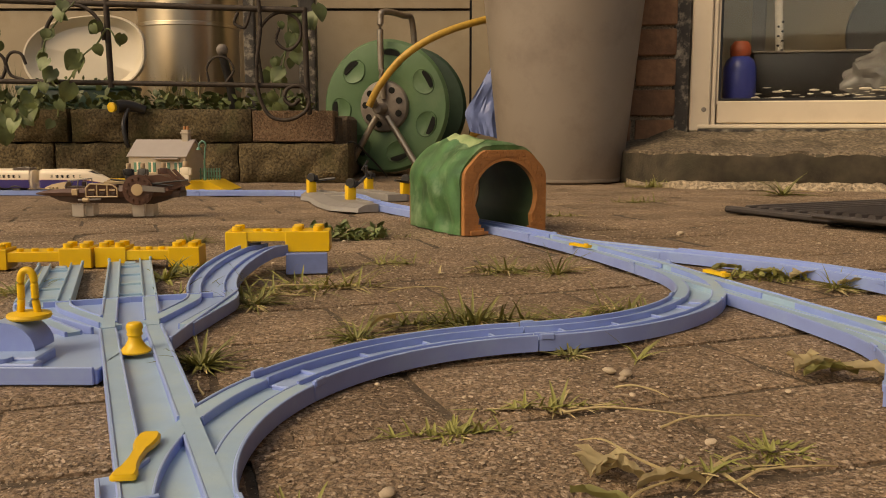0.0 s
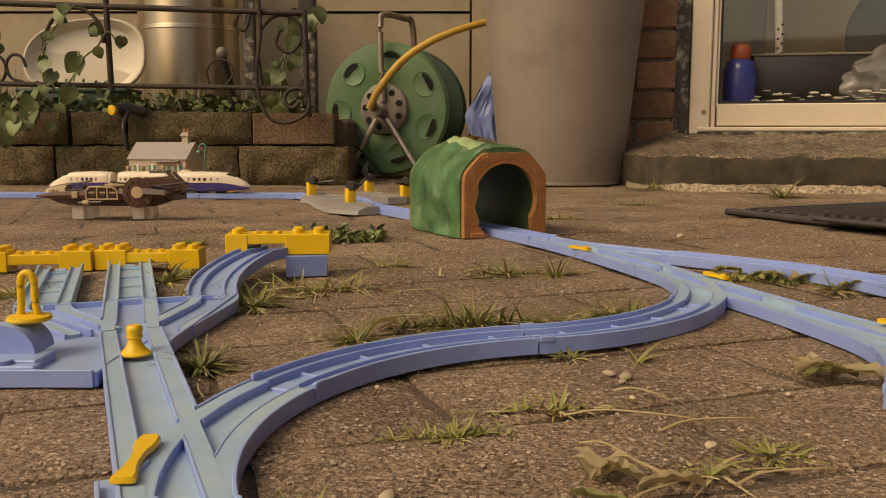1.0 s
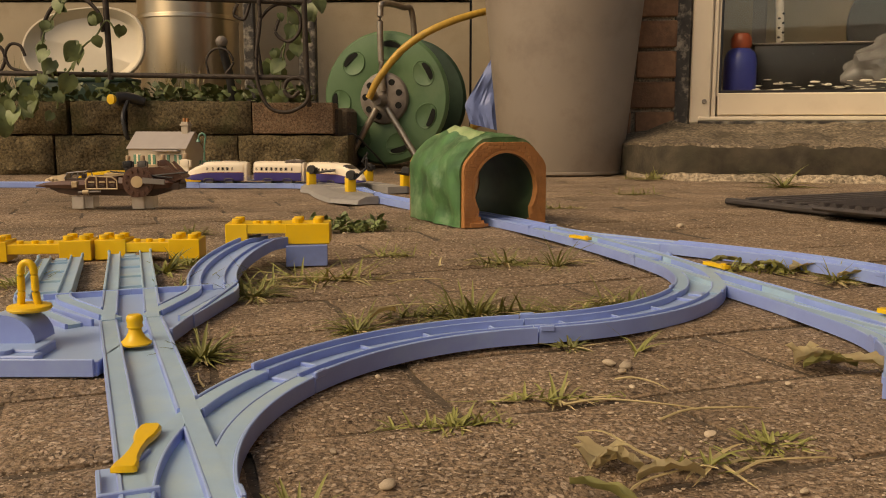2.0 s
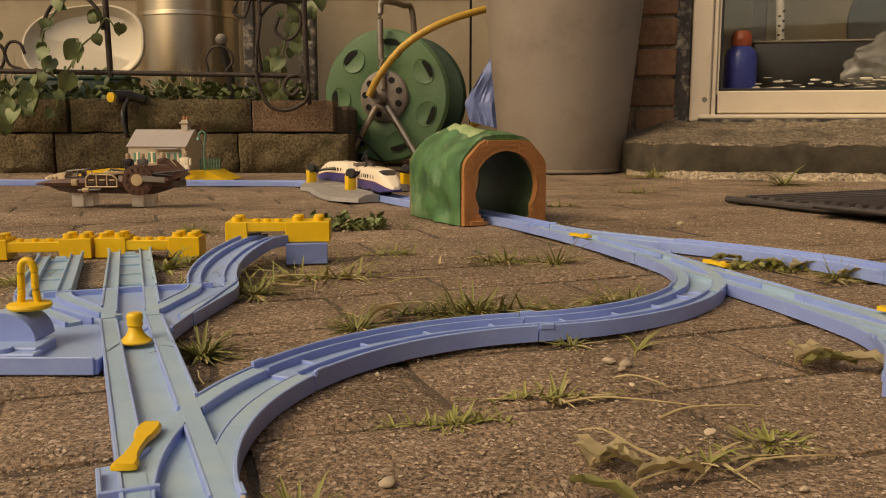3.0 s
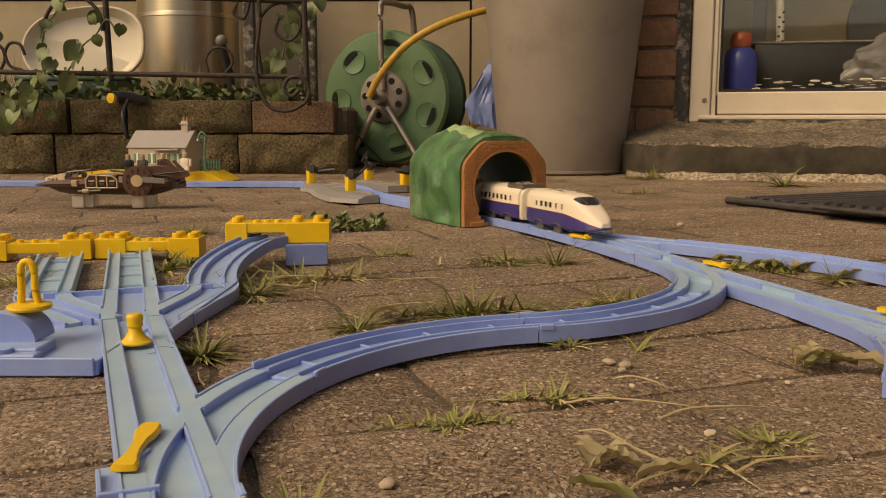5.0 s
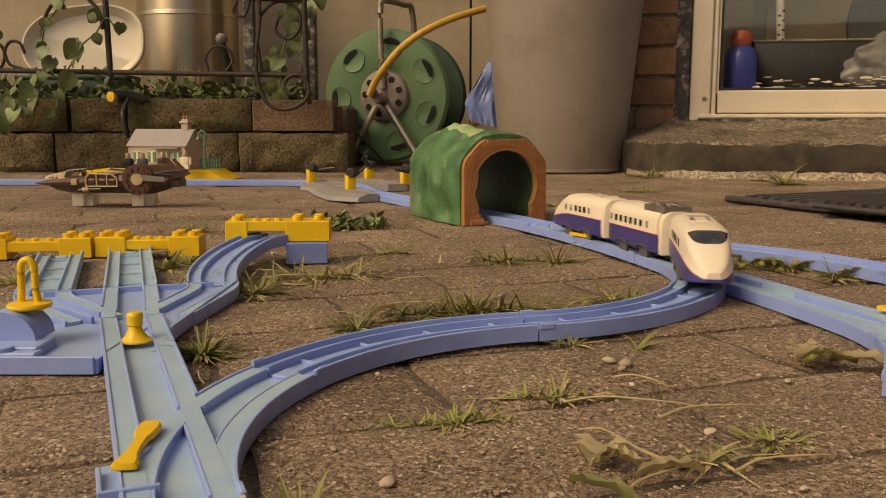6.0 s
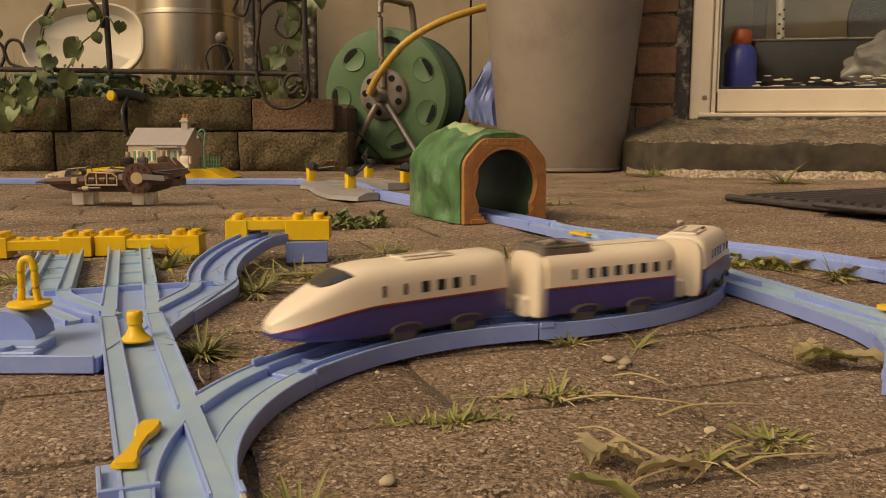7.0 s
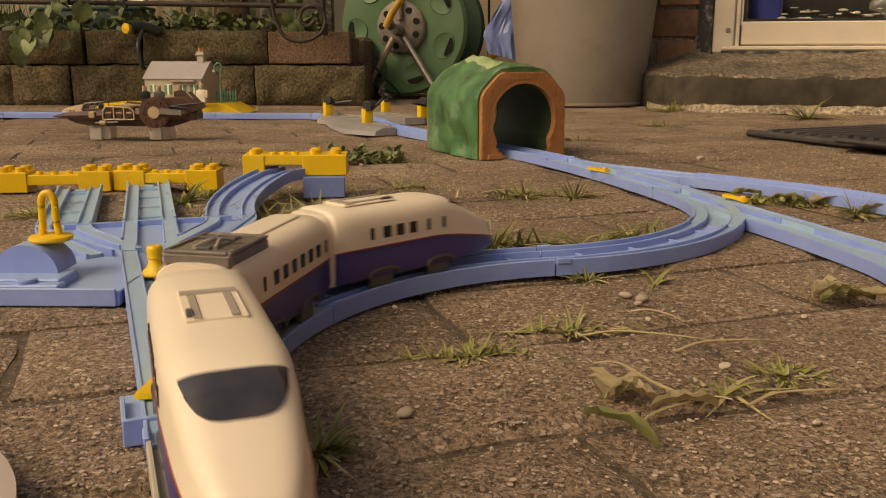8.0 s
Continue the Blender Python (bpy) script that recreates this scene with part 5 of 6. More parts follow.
# rubber mats by the step
mat1 = thing("rubber_mat", pose(0.851, 1.439, 0, 0, 0, 25), "black ribbed rubber door mat on the paving", "mat")
part("sheet", box(0.75, 0.28, 0.007, 0, 0, 0, 0.003, 1), M["mat"], mat1)
for k in range(11):
    part("rib", box(0.700, 0.0125, 0.006, 0.012, -0.127 + k * 0.0254, 0.0045, 0.002), M["mat"], mat1)
part("edge", box(0.016, 0.28, 0.0105, -0.367, 0, 0, 0.003), M["mat"], mat1)
mat2 = thing("rubber_mat", pose(0.817, 1.247, 0.0106, 0, 0, 27), "black rubber mat with curved ribs lying on another mat", "mat")
part("sheet", box(0.60, 0.20, 0.007, 0.0, 0, 0.0, 0.003, 1), M["mat"], mat2)
for k in range(10):
    c = -0.088 + 0.0196 * k
    pts = [(-0.296 + 0.592 * v / 10, c - 0.012 * (v / 10 - 0.5) ** 2, 0.0065) for v in range(11)]
    part("rib", pipe(pts, 0.0066, 8), M["mat"], mat2, "", True)

# behind the glass
bottle = thing("bottle", HOUSE @ pose(0.168, 0.110, 0.215), "blue plastic bottle with an orange red cap behind the glass", "bottle")
part("body", lathe([(0.0001, 0), (0.040, 0), (0.043, 0.006), (0.043, 0.085), (0.036, 0.105), (0.020, 0.118), (0.0001, 0.118)], 32), M["blue_bottle"], bottle, "", True)
part("cap", lathe([(0.0001, 0.114), (0.024, 0.114), (0.028, 0.122), (0.027, 0.142), (0.018, 0.155), (0.0001, 0.157)], 24), M["red_cap"], bottle, "orange red cap", True)
ledge = solo("inner_ledge", box(1.4, 0.45, 0.04, 0.85, 0.285, 0.173, 0.003), M["mat"], HOUSE, "dark ledge behind the glazed door", "ledge", kind="structure")
tub = solo("black_tub", box(0.34, 0.18, 0.130, 0, 0, 0, 0.008, 2), M["black"], HOUSE @ pose(0.375, 0.24, 0.213), "black plastic tub behind the glass", "tub", smooth=True)
part("tub_rim", box(0.345, 0.186, 0.006, 0, 0, 0.128, 0.002), M["hub"], tub)
b = bmesh.new()
bmesh.ops.create_icosphere(b, subdivisions=4, radius=1)
for v in b.verts:
    k = 1 + 0.25 * noise.noise(v.co * 2.2) + 0.10 * noise.noise(v.co * 4)
    v.co = Vector((v.co.x * 0.13 * k, v.co.y * 0.08 * k, max(-0.055, v.co.z * 0.085 * k)))
solo("plastic_bag", b, M["bag"], HOUSE @ pose(0.56, 0.16, 0.268), "crumpled clear plastic bag behind the glass", "bag", smooth=True)
bm_smear = bmesh.new()
for q in range(150):
    rq = random.Random(q)
    ball(0.010 * rq.uniform(0.15, 0.9), rq.uniform(-0.30, 0.30), rq.uniform(-0.02, 0.03), 0.0005 + 0.030 * rq.random() ** 4, rq.uniform(0.8, 3.6), 0.6, rq.uniform(0.12, 0.5), bm_smear, 7)
tagged(solo("dried_residue", bm_smear, M["paper"], HOUSE @ pose(0.45, 0.085, 0.2135), "pale dried residue on the ledge behind the glass", "residue", kind="stuff"))
stick = solo("speckled_pole", pipe([(0, 0, 0), (-0.02, 0.02, 0.4)], 0.011, 14), M["paper"], HOUSE @ pose(0.285, 0.24, 0.340), "white pole with dark specks behind the glass", "pole", smooth=True)
for k in range(7):
    part("speck", ball(0.004, -0.011 * (k % 2) + 0.004, -0.010, 0.015 + 0.013 * k, 1, 0.4, 0.8), M["black"], stick)
solo("pale_curtain", box(0.13, 0.02, 0.9, 0, 0, 0, 0.004), M["bin"], HOUSE @ pose(0.235, 0.7, 0.15), "pale panel inside the room", "panel")
disc = solo("round_vent", lathe([(0.0001, 0), (0.05, 0.0), (0.09, -0.012), (0.15, -0.02), (0.19, 0.0), (0.19, 0.02), (0.0001, 0.02)], 40, None, pose(0, 0, 0, 90, 0, 0)), M["grey_plastic"], HOUSE @ pose(0.72, 0.62, 0.43), "dim grey round drum front inside the room", "appliance", smooth=True)


# pale round lid on the paving near the beige track
lid = thing("plastic_saucer", pose(-0.205, 0.180, 0), "pale plastic saucer lying on the paving", "saucer")
part("dome", lathe([(0.0001, 0), (0.062, 0), (0.086, 0.007), (0.0915, 0.0095), (0.0915, 0.0110), (0.085, 0.0105), (0.074, 0.0068), (0.060, 0.003), (0.0001, 0.003)], 72), M["saucer"], lid, "", True)

# ---- level crossing ----
CX, CY = -0.166, 1.698
crossing = thing("level_crossing", pose(CX, CY, 0, 0, 0, -62), "grey plastic level crossing with yellow barrier posts", "toy crossing")


def slab(x0, x1, y0, y1, z_in, z_out, out):
    """A ramp that falls from the track outwards."""
    yo = y1 if out > 0 else y0
    yi = y0 if out > 0 else y1
    ys = sorted(((yi, z_in), ((yi * 0.45 + yo * 0.55), z_in), (yo, z_out)))
    b = bmesh.new()
    c = 0.012
    secs = []
    for y, z in ys:
        inset = c if z == z_out else 0.0
        secs.append([(x0 + inset, y, 0), (x1 - inset, y, 0), (x1 - inset - 0.002, y, z), (x0 + inset + 0.002, y, z)])
    return rings(secs, b)


rp = part("far_ramp", slab(-0.088, 0.098, 0.021, 0.092, 0.0125, 0.003, 1), M["crossing"], crossing)
for x in (-0.03, 0.035):
    part("road_line", box(0.0025, 0.045, 0.0004, x, 0.045, 0.0126, 0), M["paper"], rp)
part("kerb", box(0.16, 0.004, 0.004, 0.005, 0.0235, 0.0095, 0.001), M["crossing"], rp)


def curved_ramp(s0, s1, prof, n=36):
    """A plate that hugs the near side of the line; prof: rows of (distance from the line's middle, height)."""
    back = pose(CX, CY, 0, 0, 0, -62).inverted()
    secs = []
    for i in range(n + 1):
        x, y, h = LINE.at(s0 + (s1 - s0) * i / n)
        taper = min(1.0, 0.55 + 3.2 * min(i, n - i) / n)
        row = []
        for d, z in prof:
            d = 0.0215 + (d - 0.0215) * taper
            row.append(tuple(back @ Vector((x + d * math.sin(h), y - d * math.cos(h), z))))
        secs.append(row)
    return rings(secs)


rp = part("near_ramp", curved_ramp(2.03, 2.40, [(0.0215, 0.0), (0.0215, 0.0125), (0.060, 0.0125), (0.084, 0.0070), (0.088, 0.0)]), M["crossing"], crossing)
part("kerb", curved_ramp(2.05, 2.38, [(0.0215, 0.012), (0.0215, 0.0150), (0.0250, 0.0150), (0.0250, 0.012)]), M["crossing"], rp)
for s0 in (2.125, 2.205):
    part("road_line", curved_ramp(s0, s0 + 0.004, [(0.028, 0.0122), (0.028, 0.0129), (0.052, 0.0129), (0.052, 0.0122)], 3), M["paper"], rp)
part("middle_plate", box(0.11, 0.016, 0.0052, 0.0, 0, 0.0, 0.0006), M["crossing"], crossing)
for x, y, arm in ((-0.042, -0.0785, 1), (0.166, -0.0815, 0), (-0.080, 0.058, 0), (0.085, 0.062, 1)):
    post = part("barrier_post", box(0.0165, 0.0165, 0.0280, x, y, 0.0095, 0.0025, 2), M["yellow"], crossing, "yellow barrier post", True)
    part("hinge", rod(0.0085, 0.0085, 0.009, 0, 0, 0, 16, 0.001), M["black"], post, at=pose(x + 0.004, y + 0.002, 0.041, 90, 0, 40))
    part("counterweight", box(0.010, 0.006, 0.009, x + 0.010, y + 0.006, 0.036, 0.001), M["black"], post)
    up = 0.035 if not arm else 0.004
    part("barrier_arm", pipe([(x + 0.008, y + 0.004, 0.034), (x + 0.020, y + 0.022 * (1 if y < 0 else -1), 0.036 + up * 0.5), (x + 0.034, y + 0.040 * (1 if y < 0 else -1) * (0.4 if not arm else 0.9), 0.036 + up)], 0.0024, 8), M["black"], post)

# ---- toy station house ----
platform = thing("station_platform", pose(-0.655, 1.965, 0, 0, 0, -3), "yellow plastic station platform with a sloped end", "toy platform")
b = bmesh.new()
rings([[(x0, y, 0), (x1, y, 0), (x1 - s, y, 0.0205), (x0 + s, y, 0.0205)] for (x0, x1, s), y in (((-0.17, 0.185, 0.040), -0.040), ((-0.17, 0.185, 0.040), 0.075))], b)
part("deck", b, M["yellow"], platform)
part("edge", box(0.26, 0.004, 0.0012, 0.0, -0.036, 0.0203, 0.0003), M["yellow"], platform)
hut = thing("toy_house", pose(-0.628, 2.000, 0.0205, 0, 0, -10), "small grey toy station house with slate roof and chimney", "toy house")
W2, D2, EV, RG = 0.068, 0.045, 0.052, 0.088
b = bmesh.new()
rings([[(x, -D2, 0), (x, D2, 0), (x, D2, EV), (x, 0, RG), (x, -D2, EV)] for x in (-W2, W2)], b)
part("wall", b, M["house_wall"], hut)
for sgn in (-1, 1):
    b = box(2 * W2 + 0.008, 0.0600, 0.0028, 0, 0, 0, 0.0008)
    b.transform(Matrix.Translation((0, sgn * (D2 / 2 + 0.001), (EV + RG) / 2 - 0.0002)) @ Matrix.Rotation(-sgn * math.atan2(RG - EV, D2), 4, "X"))
    part("roof", b, M["house_roof"], hut)
ch = part("chimney", box(0.016, 0.016, 0.034, 0.050, 0, 0.078, 0.0008), M["house_wall"], hut)
part("chimney_cap", box(0.021, 0.021, 0.0045, 0.050, 0, 0.103, 0.0008), M["house_wall"], ch)
for dx in (-0.004, 0.004):
    part("chimney_pot", rod(0.0032, 0.0028, 0.008, 0.050 + dx, 0, 0.112, 12, 0.0004), M["portal"], ch)
part("porch_roof", box(0.060, 0.014, 0.003, 0.026, -D2 - 0.006, 0.0470, 0.0006), M["house_roof"], hut)
for x in (-0.047, -0.012, 0.022, 0.050):
    w = part("window", box(0.017, 0.002, 0.024, x, -D2, 0.017, 0.0004), M["white"], hut)
    part("shutter", box(0.0065, 0.0026, 0.022, x - 0.0055, -D2, 0.018, 0.0003), M["teal"], w)
    part("shutter", box(0.0065, 0.0026, 0.022, x + 0.0055, -D2, 0.018, 0.0003), M["teal"], w)
fence = thing("toy_fence", pose(-0.528, 1.985, 0.0205, 0, 0, -3), "teal plastic picket fence on the platform", "toy fence")
for k in range(8):
    part("picket", box(0.0032, 0.002, 0.026, -0.020 + k * 0.0062, 0, 0, 0.0006), M["teal"], fence)
for z in (0.007, 0.018):
    part("rail", box(0.050, 0.0016, 0.0025, 0.0015, 0.0016, z, 0.0003), M["teal"], fence)
lamp = thing("toy_lamp_post", pose(-0.530, 1.955, 0.0205), "teal plastic toy lamp post with a curved top", "toy lamp")
part("post", pipe(bend([(0, 0, 0), (0, 0, 0.04), (0.002, 0, 0.068), (0.004, 0, 0.080), (-0.003, 0, 0.087), (-0.010, 0, 0.082), (-0.012, 0, 0.074)], 6), 0.0020, 8), M["teal"], lamp, "", True)
part("shade", lathe([(0.0001, 0.006), (0.003, 0.005), (0.0055, 0), (0.0001, 0.0005)], 16, None, pose(-0.012, 0, 0.068)), M["teal"], lamp, "", True)


def figure(m, h, coat, label):
    """A toy figure as one plain shape."""
    b = box(0.015 * h, 0.008 * h, 0.014 * h, 0, 0, 0, 0.0012)
    box(0.016 * h, 0.009 * h, 0.016 * h, 0, 0, 0.013 * h, 0.0022, 2, b)
    rod(0.0052 * h, 0.0050 * h, 0.011 * h, 0, 0, 0.029 * h, 14, 0.001, b)
    for sgn in (-1, 1):
        box(0.0045 * h, 0.006 * h, 0.014 * h, sgn * 0.0095 * h, 0, 0.013 * h, 0.001, 1, b)
    ob = solo("toy_figure", b, coat, m, label, "toy figure", "toy figures by the station", smooth=True)
    ob.data.materials.append(M["skin"])
    for p in ob.data.polygons:
        p.material_index = 1 if p.center.z > 0.0285 * h else 0
    return ob


figure(pose(-0.680, 1.900, 0.0205, 0, 0, 8), 1.0, M["black"], "small toy figure in black before the station house")
figure(pose(-0.650, 1.903, 0.0205, 0, 0, -5), 1.0, M["grey_plastic"], "small toy figure in dark grey before the house")
figure(pose(-0.606, 1.905, 0.0205, 0, 0, 12), 1.05, M["brown_a"], "small toy figure in brown before the station house")
figure(pose(-0.556, 1.900, 0.0205, 0, 0, -10), 1.12, M["white"], "small toy figure in a white coat on the platform")

# ---- brown brick-built toy craft on clear stands ----
craft = thing("toy_spacecraft", pose(-0.505, 1.345, 0, 0, 0, 0), "brown brick-built toy spacecraft on clear plastic stands", "toy spacecraft")


def craft_box(name, x0, x1, z0, z1, y0, y1, mat, parent=None, bevel=0.0008, label=""):
    return part(name, box(x1 - x0, y1 - y0, z1 - z0, (x0 + x1) / 2, (y0 + y1) / 2, z0, bevel), M[mat], parent or craft, label)


hull = bmesh.new()
rings([[(x, -w, z0), (x, w, z0), (x, w * 1.15, (z0 + z1) / 2), (x, w * 0.85, z1), (x, -w * 0.85, z1), (x, -w * 1.15, (z0 + z1) / 2)] for x, w, z0, z1 in
       ((-0.119, 0.003, 0.0335, 0.0355), (-0.100, 0.013, 0.0325, 0.0400), (-0.070, 0.020, 0.0320, 0.0430), (-0.040, 0.024, 0.0310, 0.0440), (0.0, 0.024, 0.0310, 0.0480), (0.060, 0.026, 0.0310, 0.0500), (0.090, 0.022, 0.0330, 0.0480), (0.106, 0.012, 0.0370, 0.0450))], hull)
part("hull", hull, M["brown_a"], craft, "reddish brown hull")
keel = bmesh.new()
rings([[(x, -w, z0), (x, w, z0), (x, w * 1.1, 0.0322), (x, -w * 1.1, 0.0322)] for x, w, z0 in ((-0.096, 0.006, 0.0305), (-0.080, 0.014, 0.0250), (-0.060, 0.017, 0.0215), (0.066, 0.018, 0.0200), (0.076, 0.016, 0.0225), (0.100, 0.010, 0.0320))], keel)
part("keel", keel, M["brown_b"], craft, "dark curved keel")
nose_bm = bmesh.new()
rings([[(x, -w, 0.0415), (x, w, 0.0415), (x, w * 0.8, z), (x, -w * 0.8, z)] for x, w, z in ((-0.103, 0.006, 0.0445), (-0.092, 0.010, 0.0490), (-0.074, 0.011, 0.0525), (-0.070, 0.011, 0.0525))], nose_bm)
part("nose_plate", nose_bm, M["tan"], craft, "tan sloping nose")
for x in (-0.096, -0.090, -0.084):
    part("deck_stud", rod(0.0018, 0.0018, 0.0016, x, -0.0105, 0.0435, 10), M["tan"], craft)
craft_box("cockpit_floor", -0.071, -0.036, 0.0420, 0.0460, -0.011, 0.011, "brown_b")
for y in (-0.0105, 0.0105):   # open frame of the canopy
    part("canopy_frame", pipe([(-0.071, y, 0.0455), (-0.066, y, 0.0545), (-0.038, y, 0.0570), (-0.0365, y, 0.0455)], 0.0011, 6), M["studgrey"], craft)
    part("canopy_frame", pipe([(-0.052, y, 0.0455), (-0.050, y, 0.0560)], 0.0010, 6), M["studgrey"], craft)
for x, z in ((-0.066, 0.0545), (-0.050, 0.0560), (-0.038, 0.0570)):
    part("canopy_bar", pipe([(x, -0.0105, z), (x, 0.0105, z)], 0.0011, 6), M["studgrey"], craft)
craft_box("seat", -0.048, -0.042, 0.0455, 0.0530, -0.004, 0.004, "brown_b")
craft_box("side_strip", -0.054, -0.045, 0.0335, 0.0430, -0.0285, -0.020, "tan")
craft_box("cabin_back", -0.031, 0.014, 0.0330, 0.0500, -0.0270, 0.022, "brown_a")
corners = [(-0.0315, 0.0318), (-0.0315, 0.0445), (-0.0255, 0.0510), (0.0085, 0.0495), (0.0155, 0.0440), (0.0155, 0.0318)]
for (x0, z0), (x1, z1) in zip(corners, corners[1:] + corners[:1]):     # tan frame round three openings
    part("window_bar", pipe([(x0, -0.0295, z0), (x1, -0.0295, z1)], 0.0012, 6), M["tan"], craft)
for x in (-0.0150, 0.0005):
    part("window_bar", pipe([(x, -0.0295, 0.0318), (x, -0.0295, 0.0500)], 0.0012, 6), M["tan"], craft)
for x in (-0.0235, -0.0075, 0.0075):
    craft_box("crate", x - 0.0045, x + 0.0045, 0.0335, 0.0390, -0.0290, -0.0265, "brown_b")
    craft_box("crate_lid", x - 0.0045, x + 0.0045, 0.0405, 0.0430, -0.0288, -0.0265, "tan", None, 0.0004)
craft_box("top_deck", -0.008, 0.034, 0.0500, 0.0540, -0.019, 0.019, "tan")
for k in range(4):
    part("deck_stud", rod(0.0024, 0.0024, 0.0018, -0.003 + k * 0.008, -0.012, 0.0539, 10), M["tan"], craft)
gun = part("side_barrel", pipe([(-0.043, -0.031, 0.0268), (-0.009, -0.031, 0.0280)], 0.0015, 10), M["studgrey"], craft, "", True)
part("barrel_body", rod(0.0034, 0.0034, 0.009, 0, 0, 0, 12, 0.0005), M["tan"], gun, at=pose(-0.036, -0.031, 0.0270, 0, 90, 0))
fan = part("engine_disc", lathe([(0.0001, 0), (0.0220, 0), (0.0230, 0.002), (0.0230, 0.005), (0.0001, 0.006)], 40, None, pose(0.047, -0.026, 0.0420, 90, 0, 0)), M["brown_a"], craft, "reddish brown studded disc", True)
part("disc_hub", lathe([(0.0001, 0), (0.0084, 0), (0.0088, 0.003), (0.0001, 0.0035)], 24, None, pose(0.047, -0.0318, 0.0425, 90, 0, 0)), M["tan"], fan, "tan round tile", True)
for k in range(12):
    a = 2 * math.pi * k / 12
    part("disc_stud", rod(0.0023, 0.0023, 0.0018, 0, 0, 0, 10), M["brown_a"], fan, at=pose(0.047 + 0.0175 * math.cos(a), -0.0318, 0.0420 + 0.0175 * math.sin(a), 90, 0, 0))
b = bmesh.new()
rings([[(x, y, z) for x, z in ((0.056, 0.0405), (0.089, 0.0385), (0.089, 0.0460), (0.056, 0.0490))] for y in (-0.0365, -0.0325)], b)
part("engine_bar", b, M["studgrey"], craft, "grey slanting bar")
tail = bmesh.new()
rings([[(0.028, y, 0.0500), (0.100, y, 0.0420), (0.113, y, 0.0480), (0.104, y, 0.0560), (0.078, y, 0.0640), (0.036, y, 0.0615)] for y in (-0.020, 0.020)], tail)
part("tail_block", tail, M["brown_a"], craft)
for x in (0.042, 0.054):
    part("tail_stud", rod(0.0030, 0.0030, 0.002, x, -0.012, 0.0620, 10), M["brown_a"], craft)
for y in (-0.016, 0.012):
    fin = bmesh.new()
    rings([[(0.086, q, 0.0700), (0.090, q, 0.0715), (0.113, q, 0.0480), (0.106, q, 0.0460)] for q in (y, y + 0.005)], fin)
    part("fin", fin, M["brown_a"], craft)
part("blaster", pipe([(0.004, -0.023, 0.0575), (0.060, -0.024, 0.0520), (0.098, -0.024, 0.0480)], 0.0013, 8), M["black"], craft)
part("blaster", pipe([(0.060, -0.023, 0.0505), (0.121, -0.023, 0.0565)], 0.0013, 8), M["black"], craft)
craft_box("rear_plate", 0.070, 0.106, 0.0300, 0.0400, -0.020, 0.018, "brown_b")
craft_box("stand_top", 0.030, 0.050, 0.0185, 0.0245, -0.015, 0.015, "brown_a")
for x in (-0.061, 0.031):
    st = craft_box("clear_stand", x, x + 0.018, 0.0, 0.0190, -0.013, 0.013, "clear", None, 0.0006, "clear plastic stand")
    craft_box("clear_foot", x + 0.018, x + 0.030, 0.0, 0.0185, -0.006, 0.018, "clear", st, 0.0006)

ROW_TURN, ROW_START, COL_START = radians(20.0), 0.0187, 0.04     # the paving's rows
PL, PW = 0.200, 0.0965                                       # one block

# ---- growth between the paving ----
def blade(bm, x, y, z, ang, length, lean, width, droop=0.5, seg=5):
    """One folded grass blade."""
    c, s = math.cos(ang), math.sin(ang)
    rows = []
    for i in range(seg + 1):
        t = i / seg
        out = length * math.sin(lean) * (t + droop * 0.25 * t * t)
        up = length * math.cos(lean) * t - droop * length * 0.55 * t * t * math.sin(lean)
        w = width * (1 - t) ** 0.7 + 0.0001
        px, py, pz = x + c * out, y + s * out, max(z + 0.0004, z + up)
        rows.append([(px - s * w, py + c * w, pz), (px, py, pz - w * 0.5), (px + s * w, py - c * w, pz)])
    rings(rows, bm, closed_ring=False)


def tuft(x, y, n, length, seed, spread=1.0, name="grass_tuft", dry=0.25, label="green grass tuft growing in a paving joint", along=None, width=0.0013):
    rg = random.Random(seed)
    t = thing(name, pose(x, y, 0.0), label, "grass", "grass tufts in the joints")
    for nm, mat, cnt in (("green_clump", "grass", int(3.6 * n * (1 - dry))), ("dry_clump", "straw", max(1, int(2.2 * n * dry)))):
        bm = bmesh.new()
        for i in range(cnt):
            a = rg.uniform(0, 2 * math.pi)
            rr = rg.uniform(0, 0.010 * spread)
            if along is not None and rg.random() < 0.75:
                q = rg.gauss(0, 0.012 * spread)
                bx, by = q * math.cos(along), q * math.sin(along)
            else:
                bx, by = rr * math.cos(a), rr * math.sin(a)
            ln = length * rg.uniform(0.25, 0.95)
            blade(bm, bx, by, -0.001, a, ln, rg.uniform(0.45, 1.45) if nm == "green_clump" else rg.uniform(1.0, 1.5), 0.72 * width * rg.uniform(0.6, 1.4), rg.uniform(0.3, 1.3))
        ob = part(nm, bm, M[mat], t)
        tagged(ob, kind="stuff")
    return t


tuft(-0.136, 0.480, 28, 0.031, 1, 0.6, dry=0.1, width=0.0016, label="bushy green grass tuft beside the blue track")
tuft(0.021, 0.588, 80, 0.036, 2, 2.6, dry=0.22, along=0.15, label="wide grass tuft with dry straw in a joint")
tuft(0.054, 0.404, 20, 0.017, 3, 1.5, dry=0.4, along=0.1)
tuft(0.099, 0.322, 9, 0.026, 4, 1.2, dry=0.5, along=0.1, label="sparse dry and green grass tuft in a joint")
tuft(0.004, 0.366, 26, 0.013, 5, 1.0, dry=0.1, along=0.15, label="low green weeds in a paving joint")
tuft(0.060, 0.806, 40, 0.034, 6, 2.0, dry=0.35, along=0.1)
tuft(0.105, 0.80, 14, 0.045, 16, 1.0, dry=0.3)
